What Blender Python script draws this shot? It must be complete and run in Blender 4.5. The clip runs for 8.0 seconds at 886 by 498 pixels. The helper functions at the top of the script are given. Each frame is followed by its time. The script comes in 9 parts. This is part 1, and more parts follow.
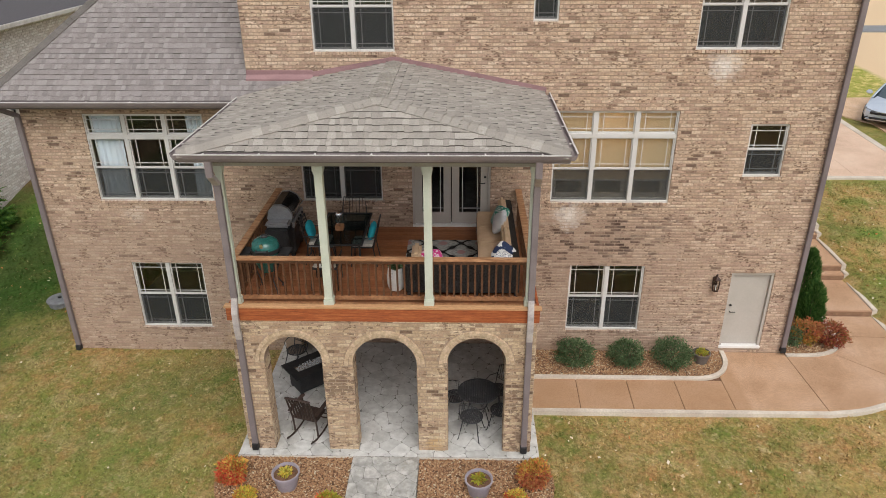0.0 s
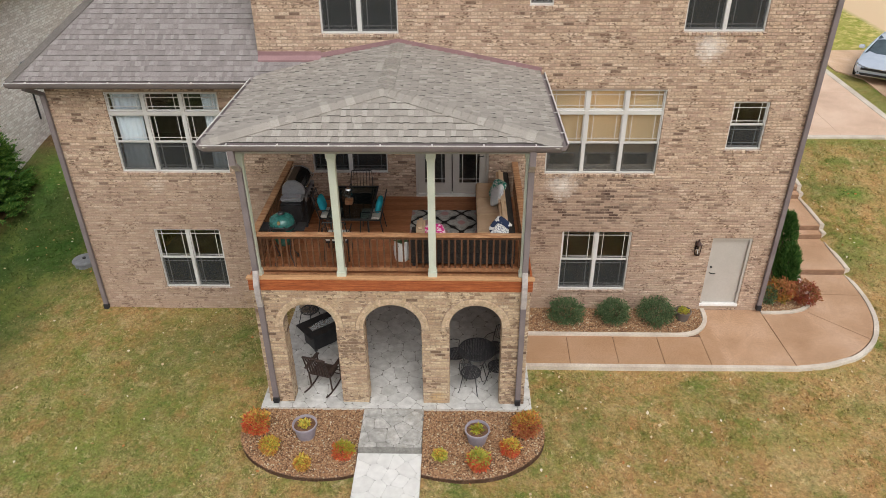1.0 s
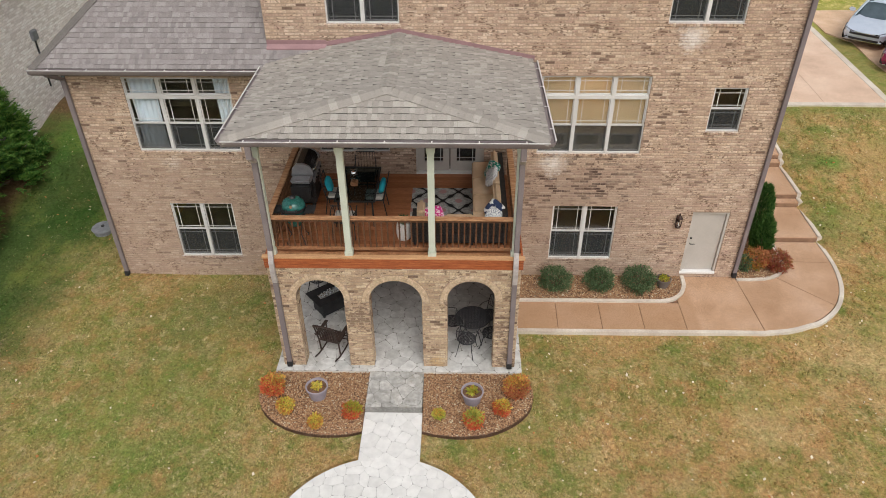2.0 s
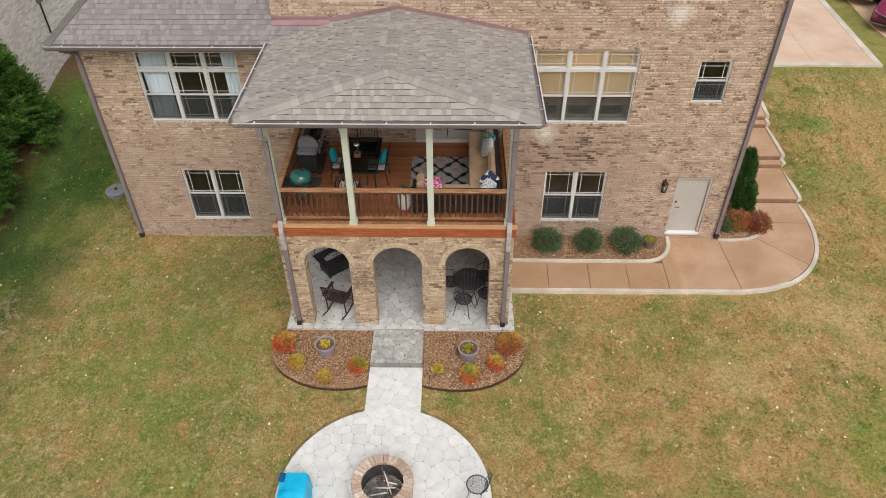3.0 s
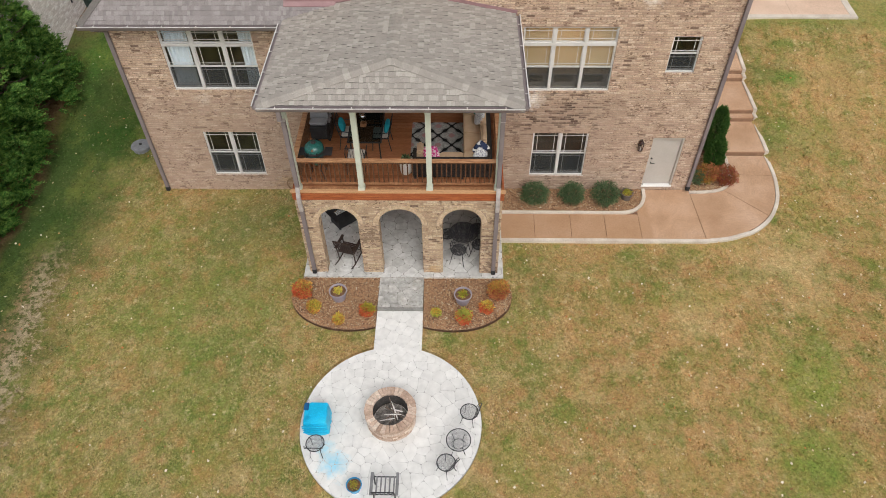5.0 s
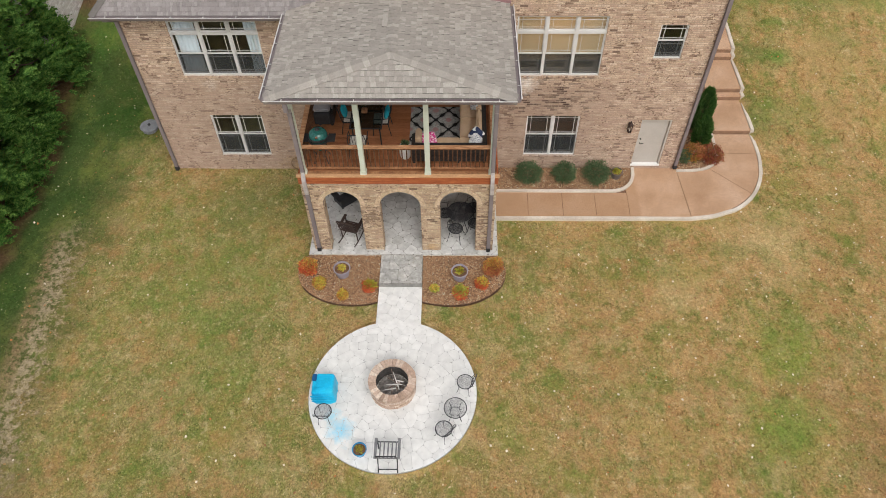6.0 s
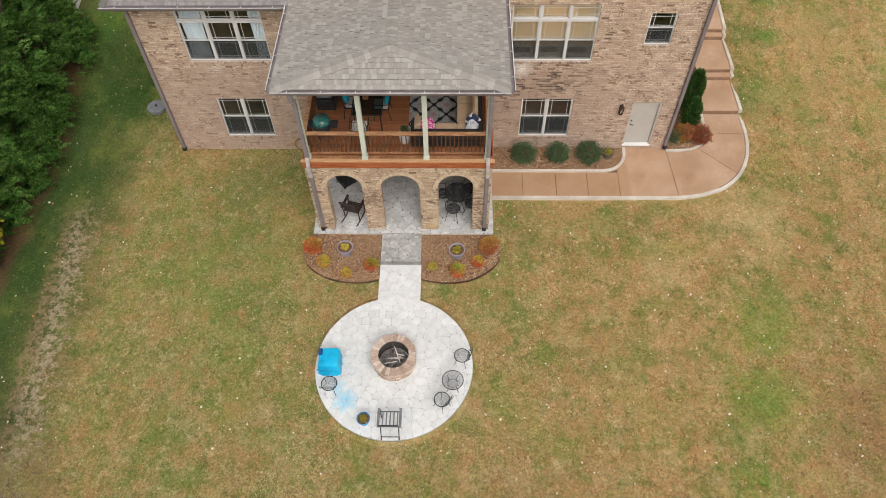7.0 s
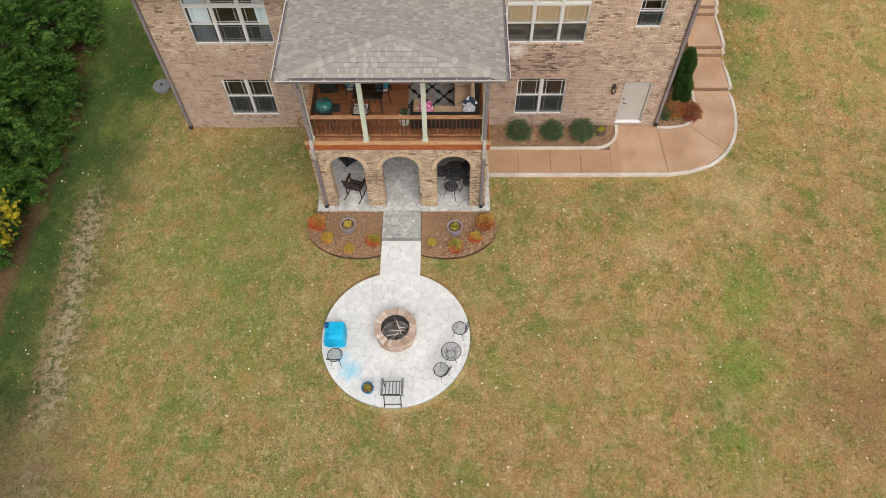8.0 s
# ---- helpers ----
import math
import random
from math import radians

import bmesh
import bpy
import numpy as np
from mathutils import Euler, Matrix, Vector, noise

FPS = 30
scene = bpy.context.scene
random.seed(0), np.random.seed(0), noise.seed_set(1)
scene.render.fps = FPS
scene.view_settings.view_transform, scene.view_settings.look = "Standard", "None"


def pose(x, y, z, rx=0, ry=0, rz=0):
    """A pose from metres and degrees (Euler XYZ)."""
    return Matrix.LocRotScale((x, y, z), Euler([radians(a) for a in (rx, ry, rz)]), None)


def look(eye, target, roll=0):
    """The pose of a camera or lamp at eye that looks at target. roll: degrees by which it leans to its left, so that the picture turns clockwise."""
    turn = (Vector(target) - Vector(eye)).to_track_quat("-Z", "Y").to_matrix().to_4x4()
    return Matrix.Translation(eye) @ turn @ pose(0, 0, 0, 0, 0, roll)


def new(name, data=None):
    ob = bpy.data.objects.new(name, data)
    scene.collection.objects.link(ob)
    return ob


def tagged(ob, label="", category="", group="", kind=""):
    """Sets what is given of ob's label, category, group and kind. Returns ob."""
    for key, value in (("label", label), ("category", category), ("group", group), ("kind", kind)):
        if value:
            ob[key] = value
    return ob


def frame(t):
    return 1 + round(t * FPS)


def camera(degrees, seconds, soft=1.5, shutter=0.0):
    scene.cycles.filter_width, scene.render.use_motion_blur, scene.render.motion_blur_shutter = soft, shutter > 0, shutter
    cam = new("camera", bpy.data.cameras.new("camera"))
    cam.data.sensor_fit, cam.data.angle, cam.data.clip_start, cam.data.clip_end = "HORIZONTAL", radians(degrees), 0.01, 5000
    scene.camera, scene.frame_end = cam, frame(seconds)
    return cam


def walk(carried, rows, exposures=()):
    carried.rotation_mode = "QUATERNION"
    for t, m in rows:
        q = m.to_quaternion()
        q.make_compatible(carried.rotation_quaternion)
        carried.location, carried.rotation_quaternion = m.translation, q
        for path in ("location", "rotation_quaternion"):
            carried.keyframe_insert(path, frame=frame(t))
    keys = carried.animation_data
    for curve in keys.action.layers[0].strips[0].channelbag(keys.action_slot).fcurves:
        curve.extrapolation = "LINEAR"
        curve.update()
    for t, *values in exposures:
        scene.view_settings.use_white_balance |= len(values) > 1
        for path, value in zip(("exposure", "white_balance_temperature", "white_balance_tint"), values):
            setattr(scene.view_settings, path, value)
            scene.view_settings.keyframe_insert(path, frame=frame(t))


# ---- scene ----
cam = camera(64.1, 8.0, soft=0.6)
PATH = [
    (0, (0.165, -14.526, 9.765), (0.109, -12.723, 8.901), -0.4),
    (0.5, (0.149, -14.878, 10.352), (0.095, -13.118, 9.403), -0.4),
    (1, (0.127, -15.224, 10.986), (0.076, -13.508, 9.96), -0.5),
    (1.5, (0.114, -15.545, 11.728), (0.068, -13.874, 10.63), -0.4),
    (3, (0.137, -16.313, 13.608), (0.102, -14.798, 12.303), -0.4),
    (3.5, (0.142, -16.541, 14.21), (0.11, -15.072, 12.852), -0.4),
    (4, (0.176, -16.773, 14.82), (0.144, -15.345, 13.421), -0.6),
    (4.5, (0.207, -17.012, 15.431), (0.174, -15.624, 13.991), -0.6),
    (6, (0.297, -17.539, 17.323), (0.267, -16.282, 15.767), -0.8),
    (6.5, (0.333, -17.681, 17.89), (0.304, -16.465, 16.303), -0.9),
    (7, (0.353, -17.747, 18.513), (0.325, -16.578, 16.891), -0.9),
    (7.5, (0.379, -17.804, 19.124), (0.352, -16.684, 17.468), -1.0),
    (8, (0.379, -17.868, 19.692), (0.354, -16.795, 18.004), -1.1),
]
walk(cam, [(t, look(eye, target, roll)) for t, eye, target, roll in PATH])

# ---- daylight: an overcast autumn sky ----
world = bpy.data.worlds.new("overcast_sky")
scene.world = world
world.use_nodes = True
wn = world.node_tree
bg = wn.nodes["Background"]
sky = wn.nodes.new("ShaderNodeTexSky")
sky.sky_type = "NISHITA"
sky.sun_disc = False
sky.sun_elevation, sky.sun_rotation = radians(54), radians(164)
sky.air_density, sky.dust_density, sky.ozone_density = 1.0, 4.0, 1.0
hue = wn.nodes.new("ShaderNodeHueSaturation")
hue.inputs["Saturation"].default_value = 0.22
wn.links.new(sky.outputs[0], hue.inputs["Color"])
wn.links.new(hue.outputs[0], bg.inputs["Color"])
bg.inputs["Strength"].default_value = 0.15

sun_data = bpy.data.lights.new("sun", "SUN")
sun_data.energy, sun_data.angle, sun_data.color = 1.2, radians(50), (1.0, 0.95, 0.88)
sun = new("sun", sun_data)
sun.matrix_world = look((5, -17, 25), (0, 0, 0))

# the ceiling lamp that burns behind the shades
lamp_data = bpy.data.lights.new("room_lamp", "POINT")
lamp_data.energy, lamp_data.color, lamp_data.shadow_soft_size = 80, (1.0, 0.78, 0.5), 0.12
room_lamp = new("room_lamp", lamp_data)
room_lamp.location = (3.35, 1.1, 5.85)


# ---- materials ----
def rgb(c):
    return (c[0], c[1], c[2], 1.0)


def mat(name, colours, scale=3.0, rnd="", grain=0.15, gscale=40.0, rough=0.8, bump=0.0, bscale=60.0, metal=0.0,
        spread=0.0, spec=0.35, constant=False, stretch=(1, 1, 1), detail=4.0, translucent=0.0):
    """A procedural surface. colours: a list of (position, colour). rnd: 'i' a colour for each island, 'o' for each object."""
    m = bpy.data.materials.new(name)
    m.use_nodes = True
    t = m.node_tree
    n, l = t.nodes, t.links
    b = n["Principled BSDF"]
    geo = n.new("ShaderNodeNewGeometry")
    mp = n.new("ShaderNodeMapping")
    mp.inputs["Scale"].default_value = stretch
    l.new(geo.outputs["Position"], mp.inputs["Vector"])
    n1 = n.new("ShaderNodeTexNoise")
    n1.inputs["Scale"].default_value, n1.inputs["Detail"].default_value = scale, detail
    l.new(mp.outputs[0], n1.inputs["Vector"])
    ramp = n.new("ShaderNodeValToRGB")
    ramp.color_ramp.interpolation = "CONSTANT" if constant else "LINEAR"
    e = ramp.color_ramp.elements
    while len(e) < len(colours):
        e.new(0.5)
    for k, (p, c) in enumerate(colours):
        e[k].position, e[k].color = p, rgb(c)
    if rnd:
        src = geo.outputs["Random Per Island"]
        if "o" in rnd:
            info = n.new("ShaderNodeObjectInfo")
            src2 = info.outputs["Random"]
            if "i" in rnd:
                add = n.new("ShaderNodeMath")
                add.operation = "ADD"
                l.new(src, add.inputs[0])
                l.new(src2, add.inputs[1])
                fr = n.new("ShaderNodeMath")
                fr.operation = "FRACT"
                l.new(add.outputs[0], fr.inputs[0])
                src = fr.outputs[0]
            else:
                src = src2
        ma = n.new("ShaderNodeMath")
        ma.operation = "MULTIPLY_ADD"
        l.new(n1.outputs[0], ma.inputs[0])
        ma.inputs[1].default_value = spread
        off = n.new("ShaderNodeMath")
        off.operation = "SUBTRACT"
        l.new(src, off.inputs[0])
        off.inputs[1].default_value = spread * 0.5
        l.new(off.outputs[0], ma.inputs[2])
        l.new(ma.outputs[0], ramp.inputs[0])
    else:
        st = n.new("ShaderNodeMapRange")
        st.inputs["From Min"].default_value, st.inputs["From Max"].default_value = 0.3, 0.7
        l.new(n1.outputs[0], st.inputs["Value"])
        l.new(st.outputs[0], ramp.inputs[0])
    n2 = n.new("ShaderNodeTexNoise")
    n2.inputs["Scale"].default_value, n2.inputs["Detail"].default_value = gscale, 3.0
    l.new(mp.outputs[0], n2.inputs["Vector"])
    mr = n.new("ShaderNodeMapRange")
    mr.inputs["From Min"].default_value, mr.inputs["From Max"].default_value = 0.3, 0.7
    mr.inputs["To Min"].default_value, mr.inputs["To Max"].default_value = 1 - grain, 1 + grain
    l.new(n2.outputs[0], mr.inputs["Value"])
    mul = n.new("ShaderNodeVectorMath")
    mul.operation = "SCALE"
    l.new(ramp.outputs[0], mul.inputs[0])
    l.new(mr.outputs[0], mul.inputs["Scale"])
    l.new(mul.outputs[0], b.inputs["Base Color"])
    b.inputs["Roughness"].default_value = rough
    b.inputs["Metallic"].default_value = metal
    b.inputs["Specular IOR Level"].default_value = spec
    if bump:
        n3 = n.new("ShaderNodeTexNoise")
        n3.inputs["Scale"].default_value, n3.inputs["Detail"].default_value = bscale, 4.0
        l.new(mp.outputs[0], n3.inputs["Vector"])
        bp = n.new("ShaderNodeBump")
        bp.inputs["Strength"].default_value, bp.inputs["Distance"].default_value = min(1, bump * 40), bump
        l.new(n3.outputs[0], bp.inputs["Height"])
        l.new(bp.outputs[0], b.inputs["Normal"])
    return m


def tint_layer(m, colour, build):
    """Lays one more colour over a material's base colour; build(nodes, links, position socket) gives the mask socket."""
    n, l = m.node_tree.nodes, m.node_tree.links
    b = n["Principled BSDF"]
    old = b.inputs["Base Color"].links[0].from_socket
    geo = n.new("ShaderNodeNewGeometry")
    mask = build(n, l, geo.outputs["Position"])
    mix = n.new("ShaderNodeMix")
    mix.data_type = "RGBA"
    l.new(mask, mix.inputs["Factor"])
    l.new(old, mix.inputs["A"])
    mix.inputs["B"].default_value = rgb(colour)
    l.new(mix.outputs["Result"], b.inputs["Base Color"])


def vary(m, low, high, scale=0.0):
    """Scales a material's base colour: for each island, or with scale by a fine noise."""
    n, l = m.node_tree.nodes, m.node_tree.links
    b = n["Principled BSDF"]
    old = b.inputs["Base Color"].links[0].from_socket
    geo = n.new("ShaderNodeNewGeometry")
    src = geo.outputs["Random Per Island"]
    lo, hi = 0.0, 1.0
    if scale:
        no = n.new("ShaderNodeTexNoise")
        no.inputs["Scale"].default_value, no.inputs["Detail"].default_value = scale, 6.0
        no.inputs["Roughness"].default_value = 0.7
        l.new(geo.outputs["Position"], no.inputs["Vector"])
        src, lo, hi = no.outputs[0], 0.32, 0.68
    mr = n.new("ShaderNodeMapRange")
    mr.inputs["From Min"].default_value, mr.inputs["From Max"].default_value = lo, hi
    mr.inputs["To Min"].default_value, mr.inputs["To Max"].default_value = low, high
    l.new(src, mr.inputs["Value"])
    sc_ = n.new("ShaderNodeVectorMath")
    sc_.operation = "SCALE"
    l.new(old, sc_.inputs[0])
    l.new(mr.outputs[0], sc_.inputs["Scale"])
    l.new(sc_.outputs[0], b.inputs["Base Color"])


def spot(x, y, z, r, top=0.9, scale=5.0):
    """A mask: a ragged round patch."""
    def build(n, l, pos):
        d = n.new("ShaderNodeVectorMath")
        d.operation = "DISTANCE"
        l.new(pos, d.inputs[0])
        d.inputs[1].default_value = (x, y, z)
        no = n.new("ShaderNodeTexNoise")
        no.inputs["Scale"].default_value, no.inputs["Detail"].default_value = scale, 9.0
        no.inputs["Roughness"].default_value = 0.66
        l.new(pos, no.inputs["Vector"])
        ma = n.new("ShaderNodeMath")
        ma.operation = "MULTIPLY_ADD"
        l.new(no.outputs[0], ma.inputs[0])
        ma.inputs[1].default_value = r * 2.4
        l.new(d.outputs["Value"], ma.inputs[2])
        mr = n.new("ShaderNodeMapRange")
        mr.inputs["From Min"].default_value, mr.inputs["From Max"].default_value = r * 2.1, r * 1.1
        mr.inputs["To Max"].default_value = top
        l.new(ma.outputs[0], mr.inputs["Value"])
        return mr.outputs[0]
    return build


def band(axis, a, b, wob, scale=0.6, top=1.0):
    """A mask that grows from 0 at a to 1 at b along an axis, with a ragged edge."""
    def build(n, l, pos):
        s = n.new("ShaderNodeSeparateXYZ")
        l.new(pos, s.inputs[0])
        no = n.new("ShaderNodeTexNoise")
        no.inputs["Scale"].default_value, no.inputs["Detail"].default_value = scale, 6.0
        l.new(pos, no.inputs["Vector"])
        ma = n.new("ShaderNodeMath")
        ma.operation = "MULTIPLY_ADD"
        l.new(no.outputs[0], ma.inputs[0])
        ma.inputs[1].default_value = wob
        l.new(s.outputs[axis], ma.inputs[2])
        mr = n.new("ShaderNodeMapRange")
        mr.inputs["From Min"].default_value, mr.inputs["From Max"].default_value = a + wob / 2, b + wob / 2
        mr.inputs["To Max"].default_value = top
        l.new(ma.outputs[0], mr.inputs["Value"])
        return mr.outputs[0]
    return build


def mottle(cluster, fine, lo, hi, top):
    """A mask of small smudges that gather in loose clusters."""
    def build(n, l, pos):
        socks = []
        for sc, st in ((cluster, (1, 1, 1)), (fine, (0.85, 0.85, 1.7))):
            mp = n.new("ShaderNodeMapping")
            mp.inputs["Scale"].default_value = st
            l.new(pos, mp.inputs["Vector"])
            no = n.new("ShaderNodeTexNoise")
            no.inputs["Scale"].default_value, no.inputs["Detail"].default_value = sc, 3.0
            l.new(mp.outputs[0], no.inputs["Vector"])
            socks.append(no.outputs[0])
        ma = n.new("ShaderNodeMath")
        ma.operation = "MULTIPLY_ADD"
        l.new(socks[0], ma.inputs[0])
        ma.inputs[1].default_value = 0.8
        l.new(socks[1], ma.inputs[2])
        mr = n.new("ShaderNodeMapRange")
        mr.inputs["From Min"].default_value, mr.inputs["From Max"].default_value = lo + 0.55, hi + 0.45
        mr.inputs["To Max"].default_value = top
        l.new(ma.outputs[0], mr.inputs["Value"])
        return mr.outputs[0]
    return build


def patches(scale, lo, hi, top=1.0, seed=0.0):
    """A mask of cloudy patches."""
    def build(n, l, pos):
        mp = n.new("ShaderNodeMapping")
        mp.inputs["Location"].default_value = (seed, seed * 1.7, 0)
        mp.inputs["Scale"].default_value = (1.1, 0.95, 1.0)
        l.new(pos, mp.inputs["Vector"])
        no = n.new("ShaderNodeTexNoise")
        no.inputs["Scale"].default_value, no.inputs["Detail"].default_value = scale, 10.0
        no.inputs["Roughness"].default_value = 0.74
        l.new(mp.outputs[0], no.inputs["Vector"])
        mr = n.new("ShaderNodeMapRange")
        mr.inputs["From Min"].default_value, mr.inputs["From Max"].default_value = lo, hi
        mr.inputs["To Max"].default_value = top
        l.new(no.outputs[0], mr.inputs["Value"])
        return mr.outputs[0]
    return build


def both(first, second):
    """A mask where two masks meet."""
    def build(n, l, pos):
        mu = n.new("ShaderNodeMath")
        mu.operation = "MULTIPLY"
        l.new(first(n, l, pos), mu.inputs[0])
        l.new(second(n, l, pos), mu.inputs[1])
        return mu.outputs[0]
    return build


def every(lo, hi, top):
    """A mask that picks single pieces at random."""
    def build(n, l, pos):
        g = n.new("ShaderNodeNewGeometry")
        mr = n.new("ShaderNodeMapRange")
        mr.inputs["From Min"].default_value, mr.inputs["From Max"].default_value = lo, hi
        mr.inputs["To Max"].default_value = top
        l.new(g.outputs["Random Per Island"], mr.inputs["Value"])
        return mr.outputs[0]
    return build


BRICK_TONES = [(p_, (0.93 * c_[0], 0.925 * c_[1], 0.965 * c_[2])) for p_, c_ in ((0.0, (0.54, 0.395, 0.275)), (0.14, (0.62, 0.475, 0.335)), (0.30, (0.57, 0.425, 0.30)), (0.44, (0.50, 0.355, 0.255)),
               (0.56, (0.67, 0.53, 0.39)), (0.68, (0.52, 0.37, 0.27)), (0.80, (0.45, 0.315, 0.225)), (0.87, (0.59, 0.45, 0.325)),
               (0.952, (0.33, 0.225, 0.16)), (0.982, (0.21, 0.14, 0.10)))]
BRICK = mat("tumbled_brick", BRICK_TONES, scale=1.1, rnd="io", spread=0.34, grain=0.22, gscale=22, rough=0.9, bump=0.004, bscale=90, constant=True)
# the lower storey is tinted pinker, with its dimmer light painted in too
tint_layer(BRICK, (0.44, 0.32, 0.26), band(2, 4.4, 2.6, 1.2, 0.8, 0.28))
tint_layer(BRICK, (0.15, 0.09, 0.062), mottle(2.6, 14.0, 0.45, 0.61, 0.80))
tint_layer(BRICK, (0.30, 0.20, 0.145), mottle(1.6, 34.0, 0.43, 0.63, 0.40))
tint_layer(BRICK, (0.29, 0.205, 0.16), spot(3.0, 0, 2.2, 1.9, 0.42, 2.2))
tint_layer(BRICK, (0.30, 0.21, 0.165), both(band(2, 3.9, 3.4, 0.4, 0.5, 0.3), band(0, 5.6, 4.6, 0.6, 0.5, 1.0)))
tint_layer(BRICK, (0.06, 0.034, 0.027), both(spot(3.70, 0, 3.16, 1.5, 1.0, 3.0), every(0.62, 0.64, 0.95)))
tint_layer(BRICK, (0.075, 0.042, 0.032), both(spot(2.40, 0, 2.95, 1.4, 1.0, 3.0), every(0.72, 0.74, 0.9)))
tint_layer(BRICK, (0.84, 0.80, 0.76), spot(5.38, 0, 6.90, 0.42, 0.9, 5.0))
tint_layer(BRICK, (0.84, 0.80, 0.76), spot(2.50, 0, 3.64, 0.42, 0.95, 5.0))
tint_layer(BRICK, (0.62, 0.54, 0.47), spot(-7.2, 0, 3.62, 0.28, 0.6))
tint_layer(BRICK, (0.5, 0.33, 0.16), spot(-4.95, 0, 0.1, 0.85, 0.75))
ARCADE_BRICK = mat("buff_arcade_brick", [(p_, (0.90 * c_[0], 0.91 * c_[1], 0.83 * c_[2])) for p_, c_ in BRICK_TONES], scale=1.1, rnd="io", spread=0.34, grain=0.22, gscale=22, rough=0.9, bump=0.004, bscale=90, constant=True)
tint_layer(ARCADE_BRICK, (0.15, 0.095, 0.065), mottle(1.4, 11.0, 0.46, 0.58, 0.75))
tint_layer(ARCADE_BRICK, (0.30, 0.20, 0.135), mottle(1.6, 34.0, 0.43, 0.63, 0.40))
tint_layer(ARCADE_BRICK, (0.52, 0.34, 0.15), spot(-0.36, -3.84, 0.40, 0.26, 0.85))
MORTAR = mat("mortar", [(0, (0.325, 0.243, 0.18)), (1, (0.415, 0.317, 0.24))], scale=2, grain=0.15, rough=0.95, bump=0.003)
tint_layer(MORTAR, (0.78, 0.72, 0.67), spot(5.40, 0, 6.95, 0.42, 0.7, 4.0))
tint_layer(MORTAR, (0.72, 0.67, 0.62), spot(2.50, 0, 3.70, 0.46, 0.75, 4.0))
INNER_TRIM = mat("taupe_trim", [(0, (0.50, 0.46, 0.41)), (1, (0.58, 0.54, 0.48))], rough=0.7)
PALE_BRICK = mat("pale_painted_brick", [(0, (0.78, 0.72, 0.69)), (0.3, (0.86, 0.81, 0.785)), (0.6, (0.70, 0.635, 0.605)), (0.85, (0.89, 0.855, 0.83))],
                 rnd="i", spread=0.2, grain=0.15, gscale=20, rough=0.9, constant=True)
PALE_MORTAR = mat("pale_mortar", [(0, (0.58, 0.52, 0.495)), (1, (0.68, 0.62, 0.59))], rough=0.95)
SHINGLE = mat("asphalt_shingle", [(0, (0.30, 0.275, 0.246)), (0.2, (0.346, 0.317, 0.284)), (0.4, (0.319, 0.293, 0.263)), (0.62, (0.384, 0.354, 0.32)), (0.82, (0.292, 0.267, 0.24))],
              scale=3.0, rnd="io", spread=0.08, grain=0.16, gscale=60, rough=0.95, bump=0.003, bscale=160, constant=True, spec=0.2)
SHINGLE_WING = mat("mauve_grey_shingle", [(0, (0.235, 0.21, 0.205)), (0.25, (0.265, 0.24, 0.235)), (0.5, (0.245, 0.22, 0.216)), (0.7, (0.29, 0.265, 0.257)), (0.9, (0.215, 0.193, 0.19))],
                   scale=0.7, rnd="i", spread=0.2, grain=0.28, gscale=90, rough=0.95, bump=0.003, bscale=160, constant=True, spec=0.2)
BEAM_PAINT = mat("taupe_beam_paint", [(0, (0.34, 0.325, 0.275)), (1, (0.40, 0.385, 0.33))], scale=3, grain=0.06, rough=0.6)
SHINGLE_DARK = mat("grey_neighbour_shingle", [(0, (0.11, 0.105, 0.115)), (0.5, (0.15, 0.14, 0.15)), (0.8, (0.19, 0.175, 0.18))], scale=1, rnd="i", grain=0.25, gscale=100, rough=0.95, constant=True)
UNDERLAY = mat("roof_deck", [(0, (0.12, 0.11, 0.10)), (1, (0.16, 0.145, 0.135))], rough=0.95)
WHITE_VINYL = mat("white_window_vinyl", [(0, (0.58, 0.57, 0.555)), (1, (0.66, 0.65, 0.635))], scale=2, grain=0.04, rough=0.45)
SAGE = mat("sage_white_paint", [(0, (0.50, 0.53, 0.44)), (1, (0.58, 0.61, 0.52))], scale=3, grain=0.05, rough=0.55)
GUTTER = mat("taupe_aluminium", [(0, (0.12, 0.10, 0.095)), (1, (0.165, 0.14, 0.135))], scale=2, grain=0.08, rough=0.42, spec=0.5)
GUTTER_LIP = mat("pale_gutter_lip", [(0, (0.50, 0.48, 0.47)), (1, (0.66, 0.64, 0.62))], scale=6, grain=0.1, rough=0.4)
SPOUT = mat("mauve_grey_downspout", [(0, (0.18, 0.15, 0.155)), (1, (0.24, 0.205, 0.205))], scale=2, grain=0.08, rough=0.5)
ELBOW = mat("pale_elbow", [(0, (0.36, 0.32, 0.31)), (1, (0.50, 0.46, 0.44))], scale=8, grain=0.1, rough=0.5)
FLASHING = mat("dusty_red_flashing", [(0, (0.25, 0.145, 0.15)), (1, (0.33, 0.20, 0.205))], scale=3, grain=0.1, rough=0.5)
CEDAR = mat("stained_cedar", [(0, (0.33, 0.135, 0.055)), (0.5, (0.42, 0.18, 0.075)), (1, (0.50, 0.235, 0.105))], scale=2.0, stretch=(1, 12, 12), grain=0.25, gscale=14, rough=0.65, bump=0.002)
FASCIA = mat("red_stained_fascia", [(0, (0.23, 0.058, 0.02)), (0.5, (0.34, 0.092, 0.03)), (1, (0.44, 0.14, 0.05))], scale=2.0, stretch=(1, 14, 14), grain=0.25, gscale=12, rough=0.6, bump=0.002)
